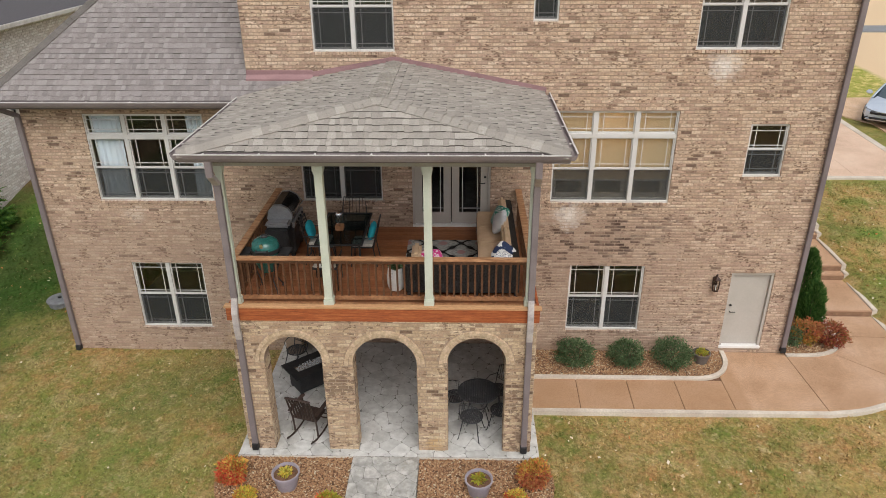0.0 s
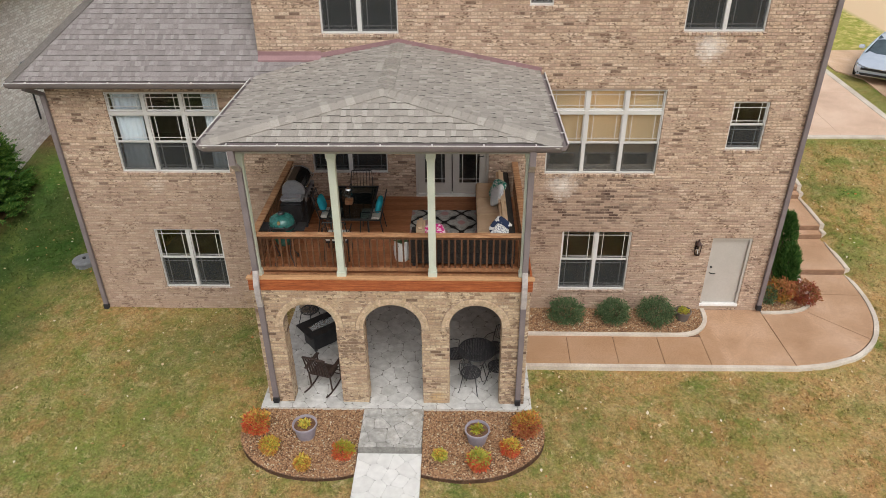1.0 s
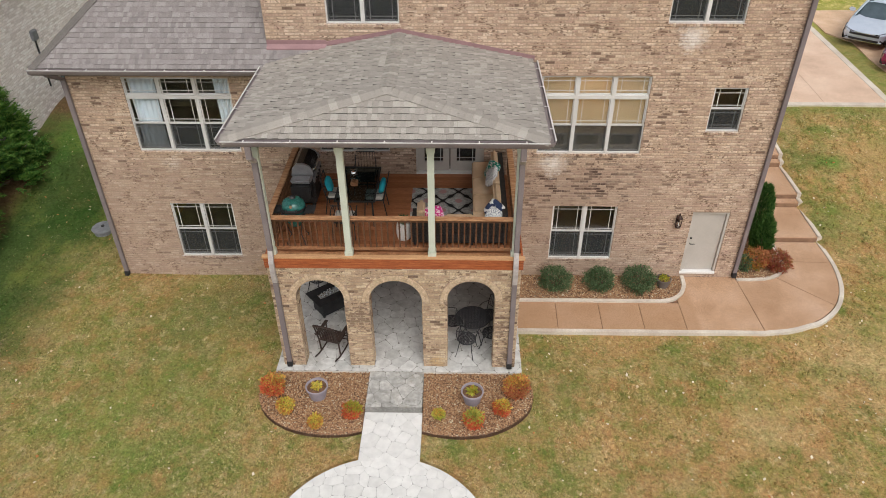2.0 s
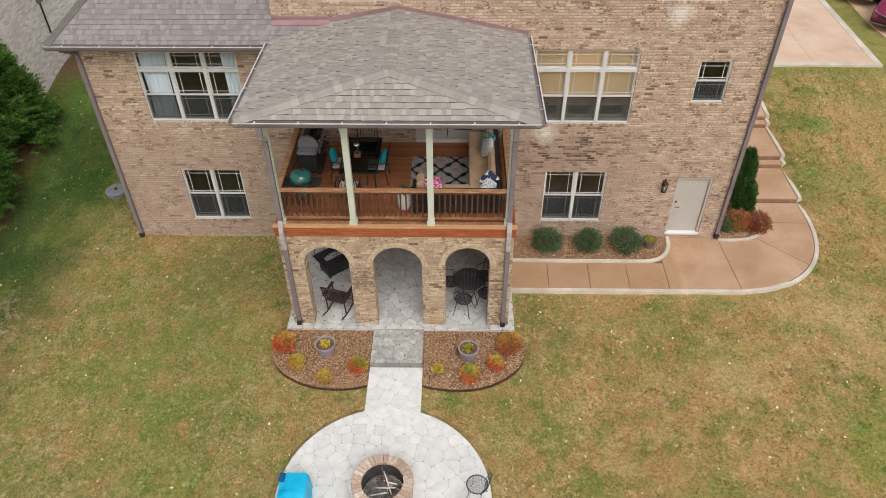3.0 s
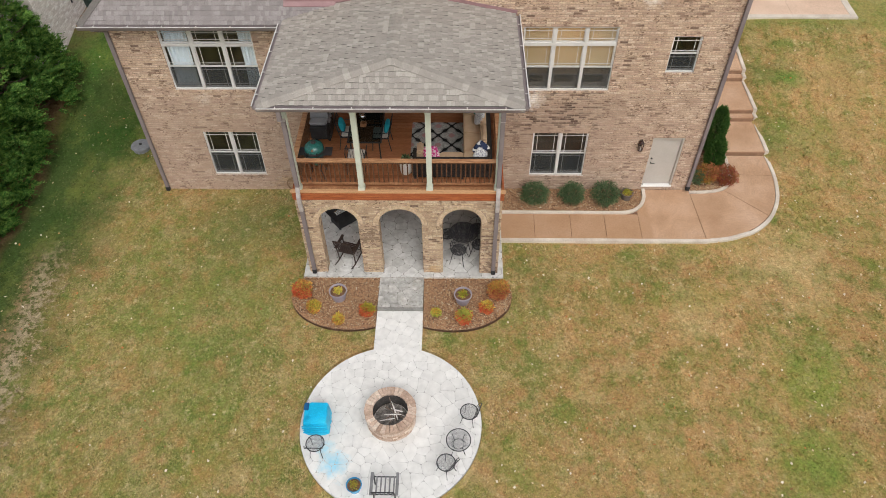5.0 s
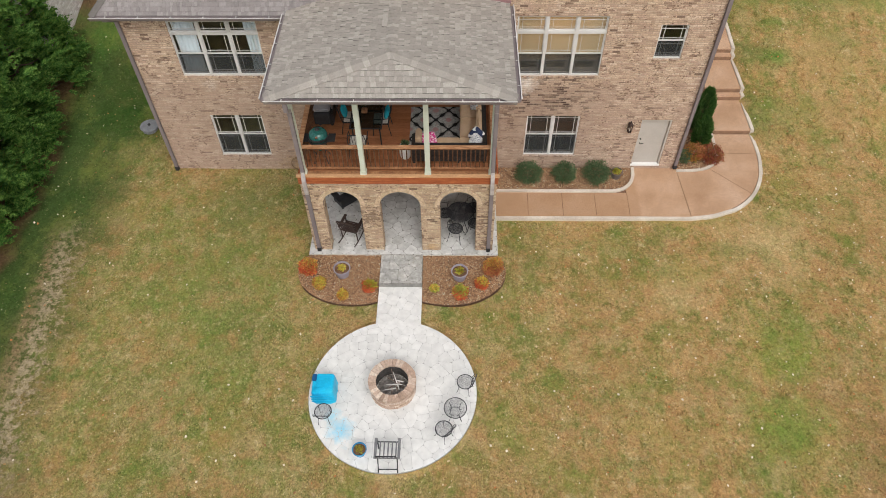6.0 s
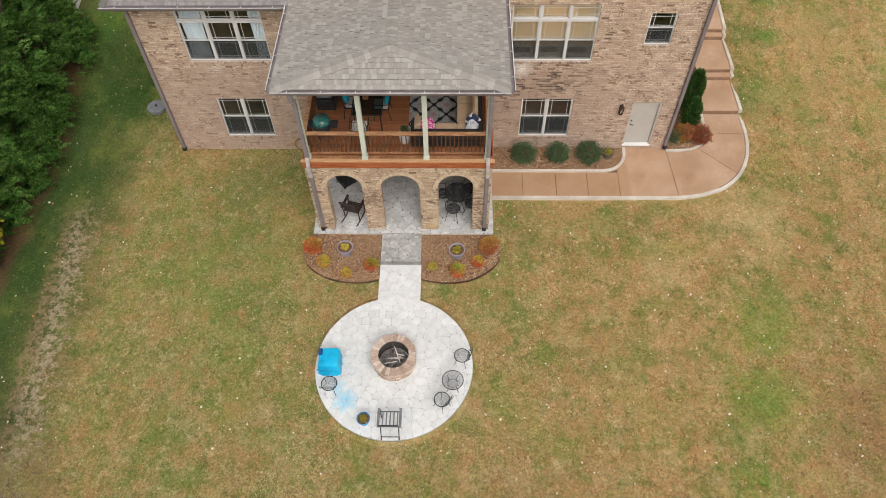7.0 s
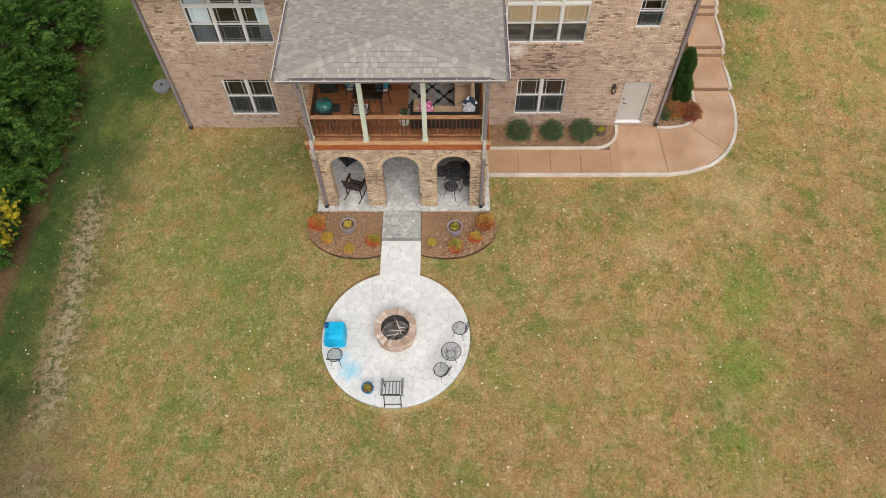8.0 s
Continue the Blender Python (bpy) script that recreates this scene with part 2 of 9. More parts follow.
TRIMWOOD = mat("weathered_trim_board", [(0, (0.44, 0.24, 0.115)), (1, (0.60, 0.36, 0.19))], scale=2.0, stretch=(1, 14, 14), grain=0.22, gscale=12, rough=0.7, bump=0.002)
# lighter cedar for the rail cap, the golden highlight on top painted in
RAILCAP = mat("highlit_rail_cap", [(0, (0.30, 0.14, 0.065)), (0.5, (0.42, 0.22, 0.11)), (1, (0.55, 0.33, 0.18))], scale=3, stretch=(1, 6, 6), grain=0.25, gscale=14, rough=0.6, bump=0.002)
BALUSTER = mat("dark_stained_baluster", [(0, (0.085, 0.037, 0.017)), (1, (0.135, 0.062, 0.03))], scale=3, grain=0.25, gscale=18, rough=0.7)
RAILWOOD = mat("brown_stained_rail", [(0, (0.22, 0.095, 0.042)), (0.5, (0.30, 0.14, 0.065)), (1, (0.39, 0.205, 0.10))], scale=3, grain=0.25, gscale=18, rough=0.65, bump=0.002)
DECKING = mat("stained_deck_board", [(0, (0.27, 0.10, 0.04)), (0.35, (0.33, 0.13, 0.055)), (0.7, (0.38, 0.155, 0.07))], rnd="o", scale=2.2, spread=0.8, stretch=(1, 8, 8), grain=0.22, gscale=10, rough=0.5, bump=0.001)
CONCRETE = mat("pale_concrete", [(0, (0.50, 0.46, 0.41)), (1, (0.66, 0.62, 0.56))], scale=1.5, grain=0.12, gscale=30, rough=0.9, bump=0.002)
KERB = mat("concrete_border", [(0, (0.50, 0.43, 0.36)), (1, (0.66, 0.60, 0.52))], scale=1.8, grain=0.12, gscale=30, rough=0.9, bump=0.002)
STONE = mat("stamped_white_stone", [(0, (0.66, 0.655, 0.635)), (0.4, (0.69, 0.685, 0.665)), (0.8, (0.73, 0.725, 0.705))], rnd="o", scale=1.6, spread=1.4, grain=0.08, gscale=6, rough=0.8, bump=0.004, bscale=14)
PORCH_STONE = mat("stamped_grey_stone", [(0, (0.36, 0.353, 0.335)), (0.4, (0.43, 0.424, 0.403)), (0.8, (0.50, 0.492, 0.468))], rnd="o", scale=2.2, spread=1.6, grain=0.28, gscale=7, rough=0.7, bump=0.006, bscale=11)
tint_layer(PORCH_STONE, (0.27, 0.255, 0.215), patches(0.9, 0.44, 0.62, 0.6, 13.0))
tint_layer(PORCH_STONE, (0.25, 0.24, 0.22), patches(2.6, 0.50, 0.70, 0.6, 2.0))
tint_layer(PORCH_STONE, (0.72, 0.71, 0.69), patches(3.4, 0.53, 0.70, 0.7, 7.0))
tint_layer(PORCH_STONE, (0.30, 0.25, 0.175), patches(1.8, 0.53, 0.66, 0.5, 19.0))
PORCH_FLOOR = mat("stamped_porch_stone", [(0, (0.48, 0.475, 0.455)), (0.4, (0.54, 0.535, 0.515)), (0.8, (0.59, 0.585, 0.565))], rnd="o", scale=2.0, spread=1.6, grain=0.14, gscale=7, rough=0.75, bump=0.005, bscale=11)
tint_layer(PORCH_FLOOR, (0.32, 0.31, 0.285), patches(1.6, 0.47, 0.64, 0.6, 3.0))
# dark grey of the walk's step, shade on its front painted in
STEP_FACE = mat("shaded_grey_step", [(0, (0.19, 0.185, 0.17)), (1, (0.29, 0.28, 0.26))], scale=3, grain=0.2, gscale=25, rough=0.9, bump=0.003)
PORCH_JOINT = mat("dark_stone_joint", [(0, (0.14, 0.135, 0.12)), (1, (0.30, 0.29, 0.27))], scale=3, rough=0.95)
STONE_JOINT = mat("stone_joint", [(0, (0.38, 0.375, 0.36)), (0.6, (0.52, 0.515, 0.50)), (1, (0.66, 0.65, 0.63))], scale=1.6, rough=0.95)
PALE_JOINT = mat("pale_stone_joint", [(0, (0.46, 0.455, 0.44)), (1, (0.64, 0.63, 0.61))], scale=2.0, rough=0.95)
AGGREGATE = mat("exposed_aggregate", [(0, (0.385, 0.23, 0.135)), (0.5, (0.46, 0.29, 0.18)), (1, (0.52, 0.345, 0.235))], scale=0.9, grain=0.30, gscale=55, rough=0.85, bump=0.004, bscale=70)
PAD = mat("orange_aggregate_pad", [(0, (0.56, 0.37, 0.235)), (0.5, (0.65, 0.45, 0.30)), (1, (0.72, 0.53, 0.38))], scale=1.1, grain=0.22, gscale=45, rough=0.9, bump=0.004, bscale=60)
tint_layer(AGGREGATE, (0.35, 0.20, 0.105), band(0, 6.46, 6.34, 0.04, 1.0, 0.5))
DRIVE = mat("pale_aggregate_drive", [(0, (0.54, 0.38, 0.28)), (0.5, (0.63, 0.45, 0.335)), (1, (0.69, 0.52, 0.40))], scale=0.9, grain=0.2, gscale=35, rough=0.85, bump=0.003)
ROAD = mat("asphalt", [(0, (0.20, 0.205, 0.22)), (1, (0.27, 0.275, 0.29))], scale=0.5, grain=0.1, rough=0.95)

LAWN = mat("autumn_lawn", [(0, (0.195, 0.20, 0.06)), (0.3, (0.28, 0.24, 0.085)), (0.6, (0.355, 0.265, 0.11)), (0.82, (0.415, 0.295, 0.14)), (1, (0.49, 0.375, 0.20))], scale=1.5, grain=0.6, gscale=22, stretch=(1.5, 0.85, 1.0), rough=0.95, bump=0.03, bscale=42, detail=9, spec=0.1)


def worn_line(x0, slope, half):
    """A mask: a trodden line along y of ragged, broken patches with a firm outer edge."""
    def build(n, l, pos):
        def math_node(op, a, b, c=None):
            m = n.new("ShaderNodeMath")
            m.operation = op
            for k, v in enumerate((a, b, c)):
                if v is None:
                    continue
                if isinstance(v, (int, float)):
                    m.inputs[k].default_value = v
                else:
                    l.new(v, m.inputs[k])
            return m.outputs[0]

        def ramp(v, a, b, top=1.0):
            m = n.new("ShaderNodeMapRange")
            m.inputs["From Min"].default_value, m.inputs["From Max"].default_value = a, b
            m.inputs["To Max"].default_value = top
            l.new(v, m.inputs["Value"])
            return m.outputs[0]
        s = n.new("ShaderNodeSeparateXYZ")
        l.new(pos, s.inputs[0])
        fine = n.new("ShaderNodeTexNoise")
        fine.inputs["Scale"].default_value, fine.inputs["Detail"].default_value = 4.6, 9.0
        fine.inputs["Roughness"].default_value = 0.72
        l.new(pos, fine.inputs["Vector"])
        coarse = n.new("ShaderNodeTexNoise")
        coarse.inputs["Scale"].default_value, coarse.inputs["Detail"].default_value = 0.8, 3.0
        l.new(pos, coarse.inputs["Vector"])
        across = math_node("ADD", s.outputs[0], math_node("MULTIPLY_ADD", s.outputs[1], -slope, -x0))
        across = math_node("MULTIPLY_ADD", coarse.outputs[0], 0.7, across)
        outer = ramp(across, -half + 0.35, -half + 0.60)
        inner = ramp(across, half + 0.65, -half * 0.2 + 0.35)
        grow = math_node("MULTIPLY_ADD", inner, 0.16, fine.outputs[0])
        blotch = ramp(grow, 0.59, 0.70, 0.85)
        end = ramp(s.outputs[1], -2.2, -4.2)
        return math_node("MULTIPLY", math_node("MULTIPLY", outer, blotch), math_node("MULTIPLY", end, ramp(inner, 0.0, 0.25)))
    return build


def lawn_wear_and_shade(m):
    """Green and worn places of the lawn and painted hedge shade, the same on soil and blades."""
    tint_layer(m, (0.52, 0.315, 0.135), band(0, 0.0, 6.5, 4.0, 0.35, 0.75))
    tint_layer(m, (0.21, 0.205, 0.062), band(0, -3.0, -9.0, 4.0, 0.35, 0.4))
    tint_layer(m, (0.41, 0.235, 0.10), patches(0.38, 0.47, 0.62, 0.75, 3.0))
    tint_layer(m, (0.47, 0.37, 0.19), patches(0.75, 0.52, 0.68, 0.6, 21.0))
    tint_layer(m, (0.33, 0.19, 0.088), spot(13.4, -10.8, 0, 3.2, 0.85, 0.8))
    tint_layer(m, (0.38, 0.25, 0.11), spot(4.6, -8.2, 0, 1.5, 0.5, 0.9))
    tint_layer(m, (0.38, 0.25, 0.11), spot(-1.5, -12.4, 0, 1.4, 0.5, 0.9))
    tint_layer(m, (0.165, 0.21, 0.05), patches(0.42, 0.52, 0.63, 0.8, 11.0))
    tint_layer(m, (0.155, 0.205, 0.045), patches(0.9, 0.54, 0.64, 0.6, 5.0))
    tint_layer(m, (0.40, 0.225, 0.095), spot(6.2, -12.6, 0, 2.0, 0.55, 0.9))
    tint_layer(m, (0.155, 0.175, 0.048), spot(-6.0, -6.6, 0, 1.7, 0.55, 1.4))
    tint_layer(m, (0.16, 0.18, 0.05), spot(6.4, -3.4, 0, 1.5, 0.55, 1.4))
    tint_layer(m, (0.40, 0.24, 0.105), spot(12.4, -3.6, 0, 2.2, 0.5, 0.9))
    tint_layer(m, (0.14, 0.195, 0.04), patches(5.5, 0.54, 0.62, 0.6, 17.0))
    tint_layer(m, (0.54, 0.41, 0.22), patches(6.0, 0.54, 0.62, 0.6, 27.0))
    tint_layer(m, (0.32, 0.185, 0.085), spot(14.0, -10.8, 0, 5.4, 0.8, 1.1))
    tint_layer(m, (0.38, 0.23, 0.105), spot(2.0, -13.2, 0, 4.0, 0.5, 1.1))
    tint_layer(m, (0.19, 0.28, 0.04), spot(9.6, -7.4, 0, 1.25, 0.85, 2.2))
    tint_layer(m, (0.19, 0.265, 0.045), spot(8.9, -9.4, 0, 1.6, 0.8, 1.4))
    tint_layer(m, (0.18, 0.27, 0.04), spot(8.5, -12.2, 0, 1.4, 0.8, 1.4))
    tint_layer(m, (0.19, 0.26, 0.045), spot(11.2, -0.6, 0, 1.3, 0.6, 1.2))
    tint_layer(m, (0.14, 0.20, 0.04), spot(11.7, 3.0, 0.5, 1.0, 0.75, 1.3))
    tint_layer(m, (0.15, 0.20, 0.045), spot(12.3, 5.6, 1.0, 0.9, 0.6, 1.3))
    tint_layer(m, (0.15, 0.20, 0.045), spot(-7.0, -8.4, 0, 1.1, 0.6, 1.3))
    tint_layer(m, (0.15, 0.17, 0.05), spot(2.6, -3.9, 0, 1.5, 0.7, 1.6))
    tint_layer(m, (0.14, 0.165, 0.045), spot(-7.2, -3.6, 0, 2.7, 0.75, 1.1))
    tint_layer(m, (0.45, 0.325, 0.155), patches(1.0, 0.50, 0.62, 0.7, 41.0))
    tint_layer(m, (0.43, 0.235, 0.10), patches(1.5, 0.49, 0.61, 0.7, 61.0))
    tint_layer(m, (0.13, 0.19, 0.038), patches(1.4, 0.50, 0.63, 0.6, 53.0))
    tint_layer(m, (0.115, 0.20, 0.03), patches(0.7, 0.52, 0.66, 0.6, 67.0))
    tint_layer(m, (0.19, 0.265, 0.062), both(spot(-7.2, -5.4, 0, 4.2, 1.0, 0.7), patches(0.8, 0.38, 0.58, 0.62, 83.0)))
    tint_layer(m, (0.145, 0.175, 0.055), spot(-6.3, -1.7, 0, 2.1, 0.7, 1.0))
    tint_layer(m, (0.13, 0.22, 0.035), spot(-5.6, -8.6, 0, 1.6, 0.5, 1.3))
    tint_layer(m, (0.12, 0.20, 0.035), spot(-7.6, -10.6, 0, 1.3, 0.45, 1.3))
    tint_layer(m, (0.085, 0.115, 0.03), patches(4.2, 0.60, 0.68, 0.65, 73.0))
    tint_layer(m, (0.58, 0.455, 0.255), patches(3.0, 0.56, 0.66, 0.65, 79.0))
    tint_layer(m, (0.17, 0.27, 0.04), spot(9.6, -6.9, 0, 1.5, 0.6, 1.8))
    tint_layer(m, (0.17, 0.265, 0.045), spot(9.0, -9.6, 0, 1.9, 0.55, 1.6))
    tint_layer(m, (0.31, 0.18, 0.085), spot(12.6, -10.4, 0, 2.7, 0.75, 1.2))
    tint_layer(m, (0.60, 0.46, 0.235), spot(10.2, -3.2, 0, 1.9, 0.65, 1.2))
    tint_layer(m, (0.56, 0.43, 0.22), spot(7.0, -5.2, 0, 1.3, 0.5, 1.4))
    tint_layer(m, (0.12, 0.18, 0.042), spot(11.5, 2.2, 0.3, 1.3, 0.7, 1.5))
    tint_layer(m, (0.14, 0.18, 0.05), spot(11.8, 5.4, 0.9, 1.2, 0.65, 1.5))
    tint_layer(m, (0.42, 0.29, 0.125), spot(14.2, 5.4, 0.9, 2.0, 0.8, 0.9))
    tint_layer(m, (0.42, 0.275, 0.12), spot(13.7, 2.6, 0.5, 1.4, 0.7, 1.0))
    tint_layer(m, (0.125, 0.235, 0.04), spot(12.55, 5.2, 0.9, 0.75, 0.9, 1.6))
    tint_layer(m, (0.135, 0.225, 0.045), spot(12.75, 6.9, 1.2, 0.7, 0.75, 1.6))
    tint_layer(m, (0.16, 0.225, 0.05), band(1, 7.4, 8.1, 0.5, 0.5, 0.5))
    # darker green beside the hedge, with the shade of hedge and house painted in
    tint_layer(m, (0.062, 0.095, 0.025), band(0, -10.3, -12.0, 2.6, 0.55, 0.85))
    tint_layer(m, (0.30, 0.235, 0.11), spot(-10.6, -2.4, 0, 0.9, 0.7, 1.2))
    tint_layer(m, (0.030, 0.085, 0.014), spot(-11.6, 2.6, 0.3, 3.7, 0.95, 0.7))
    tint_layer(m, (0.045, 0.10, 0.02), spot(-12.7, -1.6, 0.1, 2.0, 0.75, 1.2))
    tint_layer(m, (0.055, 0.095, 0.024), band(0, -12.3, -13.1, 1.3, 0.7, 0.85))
    tint_layer(m, (0.30, 0.21, 0.115), worn_line(-12.15, -0.085, 0.95))
    tint_layer(m, (0.40, 0.325, 0.215), worn_line(-12.22, -0.088, 0.50))
    tint_layer(m, (0.20, 0.125, 0.072), spot(-11.5, -12.2, 0, 2.0, 0.75, 1.6))
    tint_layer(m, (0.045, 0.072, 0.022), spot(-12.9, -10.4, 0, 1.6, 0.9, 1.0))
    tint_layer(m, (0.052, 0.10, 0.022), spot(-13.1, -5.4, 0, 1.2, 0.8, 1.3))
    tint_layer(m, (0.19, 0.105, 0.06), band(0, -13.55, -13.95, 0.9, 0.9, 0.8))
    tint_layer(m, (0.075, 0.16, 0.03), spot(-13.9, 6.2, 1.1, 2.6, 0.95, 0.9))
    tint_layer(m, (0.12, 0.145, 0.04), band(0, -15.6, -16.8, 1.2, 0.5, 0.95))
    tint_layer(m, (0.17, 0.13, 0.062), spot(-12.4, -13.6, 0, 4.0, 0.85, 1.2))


lawn_wear_and_shade(LAWN)
vary(LAWN, 0.68, 1.30, 17.0)
tint_layer(LAWN, (0.44, 0.40, 0.11), band(1, 15.0, 17.5, 2.0, 0.6, 0.8))
tint_layer(LAWN, (0.26, 0.28, 0.06), patches(0.5, 0.5, 0.7, 0.5, 31.0))
tint_layer(LAWN, (0.27, 0.31, 0.05), both(band(1, 15.0, 17.5, 2.0, 0.6, 0.9), patches(1.6, 0.46, 0.58, 1.0, 37.0)))
tint_layer(LAWN, (0.72, 0.58, 0.24), both(band(1, 15.0, 17.5, 2.0, 0.6, 0.8), patches(2.2, 0.50, 0.60, 1.0, 47.0)))
vary(LAWN, 0.8, 1.2, 9.0)
tint_layer(LAWN, (0.72, 0.54, 0.35), band(0, 21.0, 21.5, 0.5, 0.7, 1.0))
tint_layer(LAWN, (0.72, 0.54, 0.35), band(1, 29.0, 30.5, 1.0, 0.4, 1.0))

MULCH = mat("river_gravel_mulch", [(0, (0.279, 0.15, 0.0782)), (0.25, (0.378, 0.218, 0.115)), (0.45, (0.324, 0.179, 0.0966)), (0.65, (0.423, 0.267, 0.152)), (0.88, (0.504, 0.398, 0.258)), (0.975, (0.594, 0.553, 0.423))], rnd="i", spread=0.1, grain=0.2, rough=0.85, constant=True)
SOIL = mat("dark_soil", [(0, (0.11, 0.06, 0.035)), (1, (0.20, 0.11, 0.065))], scale=8, grain=0.3, rough=0.95, bump=0.01)
EDGING = mat("brown_edging", [(0, (0.15, 0.09, 0.06)), (1, (0.23, 0.14, 0.10))], scale=5, rough=0.8)
BLACK_METAL = mat("black_metal", [(0, (0.018, 0.018, 0.02)), (1, (0.03, 0.03, 0.032))], scale=6, grain=0.2, rough=0.45, spec=0.5)
BLACK_PLASTIC = mat("black_plastic", [(0, (0.02, 0.02, 0.022)), (1, (0.035, 0.035, 0.037))], scale=6, grain=0.2, rough=0.6)
WICKER = mat("black_wicker", [(0, (0.018, 0.016, 0.015)), (1, (0.04, 0.036, 0.033))], scale=30, grain=0.35, gscale=60, rough=0.7, bump=0.006, bscale=70)
TAN_CUSHION = mat("tan_cushion", [(0, (0.54, 0.385, 0.245)), (1, (0.62, 0.46, 0.31))], scale=4, grain=0.08, gscale=80, rough=0.9, bump=0.002, bscale=20)
DOOR_PAINT = mat("greige_door_paint", [(0, (0.44, 0.41, 0.37)), (1, (0.50, 0.47, 0.43))], scale=1.5, grain=0.05, rough=0.5)
WHITE_PAINT = mat("white_paint", [(0, (0.74, 0.73, 0.71)), (1, (0.82, 0.81, 0.79))], scale=3, grain=0.05, rough=0.5)
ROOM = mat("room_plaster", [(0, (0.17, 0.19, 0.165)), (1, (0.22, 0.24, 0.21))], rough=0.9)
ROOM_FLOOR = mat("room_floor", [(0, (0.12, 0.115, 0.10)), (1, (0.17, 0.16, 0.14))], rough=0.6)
CURTAIN = mat("pale_blue_curtain", [(0, (0.80, 0.90, 0.98)), (1, (0.86, 0.94, 0.99))], scale=5, grain=0.05, rough=0.9)
SHADE = mat("tan_roller_shade", [(0, (0.62, 0.51, 0.33)), (1, (0.70, 0.58, 0.39))], scale=2, grain=0.06, rough=0.9)

sh_n, sh_l = SHADE.node_tree.nodes, SHADE.node_tree.links
sh_t = sh_n.new("ShaderNodeBsdfTranslucent")
sh_t.inputs["Color"].default_value = (0.82, 0.64, 0.42, 1)
sh_m = sh_n.new("ShaderNodeMixShader")
sh_m.inputs[0].default_value = 0.35
sh_l.new(sh_n["Principled BSDF"].outputs[0], sh_m.inputs[1])
sh_l.new(sh_t.outputs[0], sh_m.inputs[2])
sh_l.new(sh_m.outputs[0], sh_n["Material Output"].inputs[0])

GLASS = bpy.data.materials.new("window_glass")
GLASS.use_nodes = True
gn = GLASS.node_tree
gn.nodes.remove(gn.nodes["Principled BSDF"])
g_lw = gn.nodes.new("ShaderNodeLayerWeight")
g_lw.inputs["Blend"].default_value = 0.5
g_pw = gn.nodes.new("ShaderNodeMath")
g_pw.operation = "POWER"
g_pw.inputs[1].default_value = 4.0
gn.links.new(g_lw.outputs["Facing"], g_pw.inputs[0])
g_fr = gn.nodes.new("ShaderNodeMath")
g_fr.operation = "MULTIPLY_ADD"
g_fr.inputs[1].default_value, g_fr.inputs[2].default_value = 0.94, 0.06
gn.links.new(g_pw.outputs[0], g_fr.inputs[0])
g_tr = gn.nodes.new("ShaderNodeBsdfTransparent")
g_tr.inputs["Color"].default_value = (0.93, 0.94, 0.945, 1)
g_gl = gn.nodes.new("ShaderNodeBsdfGlossy")
g_gl.inputs["Roughness"].default_value = 0.03
g_mx = gn.nodes.new("ShaderNodeMixShader")
gn.links.new(g_fr.outputs[0], g_mx.inputs[0])
gn.links.new(g_tr.outputs[0], g_mx.inputs[1])
gn.links.new(g_gl.outputs[0], g_mx.inputs[2])
gn.links.new(g_mx.outputs[0], gn.nodes["Material Output"].inputs[0])

SCREEN = bpy.data.materials.new("insect_screen")
SCREEN.use_nodes = True
sn = SCREEN.node_tree
s_bs = sn.nodes["Principled BSDF"]
s_bs.inputs["Base Color"].default_value = (0.034, 0.037, 0.038, 1)
s_bs.inputs["Roughness"].default_value = 0.7
s_tr = sn.nodes.new("ShaderNodeBsdfTransparent")
s_mx = sn.nodes.new("ShaderNodeMixShader")
s_mx.inputs[0].default_value = 0.44
sn.links.new(s_tr.outputs[0], s_mx.inputs[1])
sn.links.new(s_bs.outputs[0], s_mx.inputs[2])
sn.links.new(s_mx.outputs[0], sn.nodes["Material Output"].inputs[0])


# ---- mesh helpers ----
def put_mesh(name, verts, faces, material, parent=None, smooth=False):
    me = bpy.data.meshes.new(name)
    me.from_pydata([tuple(v) for v in verts], [], [tuple(f) for f in faces])
    me.update()
    if smooth:
        me.polygons.foreach_set("use_smooth", [True] * len(me.polygons))
    me.materials.append(material)
    ob = new(name, me)
    ob.parent = parent
    return ob


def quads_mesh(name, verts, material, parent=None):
    """Many loose four-cornered faces from an array (n, 4, 3)."""
    v = np.asarray(verts, dtype=np.float64)
    count = len(v)
    me = bpy.data.meshes.new(name)
    me.vertices.add(count * 4)
    me.vertices.foreach_set("co", v.reshape(-1))
    me.loops.add(count * 4)
    me.loops.foreach_set("vertex_index", np.arange(count * 4, dtype=np.int32))
    me.polygons.add(count)
    me.polygons.foreach_set("loop_start", np.arange(0, count * 4, 4, dtype=np.int32))
    me.update(calc_edges=True)
    me.materials.append(material)
    ob = new(name, me)
    ob.parent = parent
    return ob


def part(name, bm, material, parent, label="", smooth=False):
    """Links a bmesh as one mesh object under a thing."""
    me = bpy.data.meshes.new(name)
    bmesh.ops.recalc_face_normals(bm, faces=bm.faces)
    bm.to_mesh(me)
    bm.free()
    if smooth:
        me.polygons.foreach_set("use_smooth", [True] * len(me.polygons))
        me.set_sharp_from_angle(angle=radians(40))
    me.materials.append(material)
    ob = new(name, me)
    ob.parent = parent
    if label:
        ob["label"] = label
    return ob


def thing(name, x, y, z, label, category, group="", rz=0.0, kind=""):
    ob = new(name)
    ob.empty_display_size = 0.1
    ob.matrix_basis = pose(x, y, z, 0, 0, rz)
    return tagged(ob, label, category, group, kind)


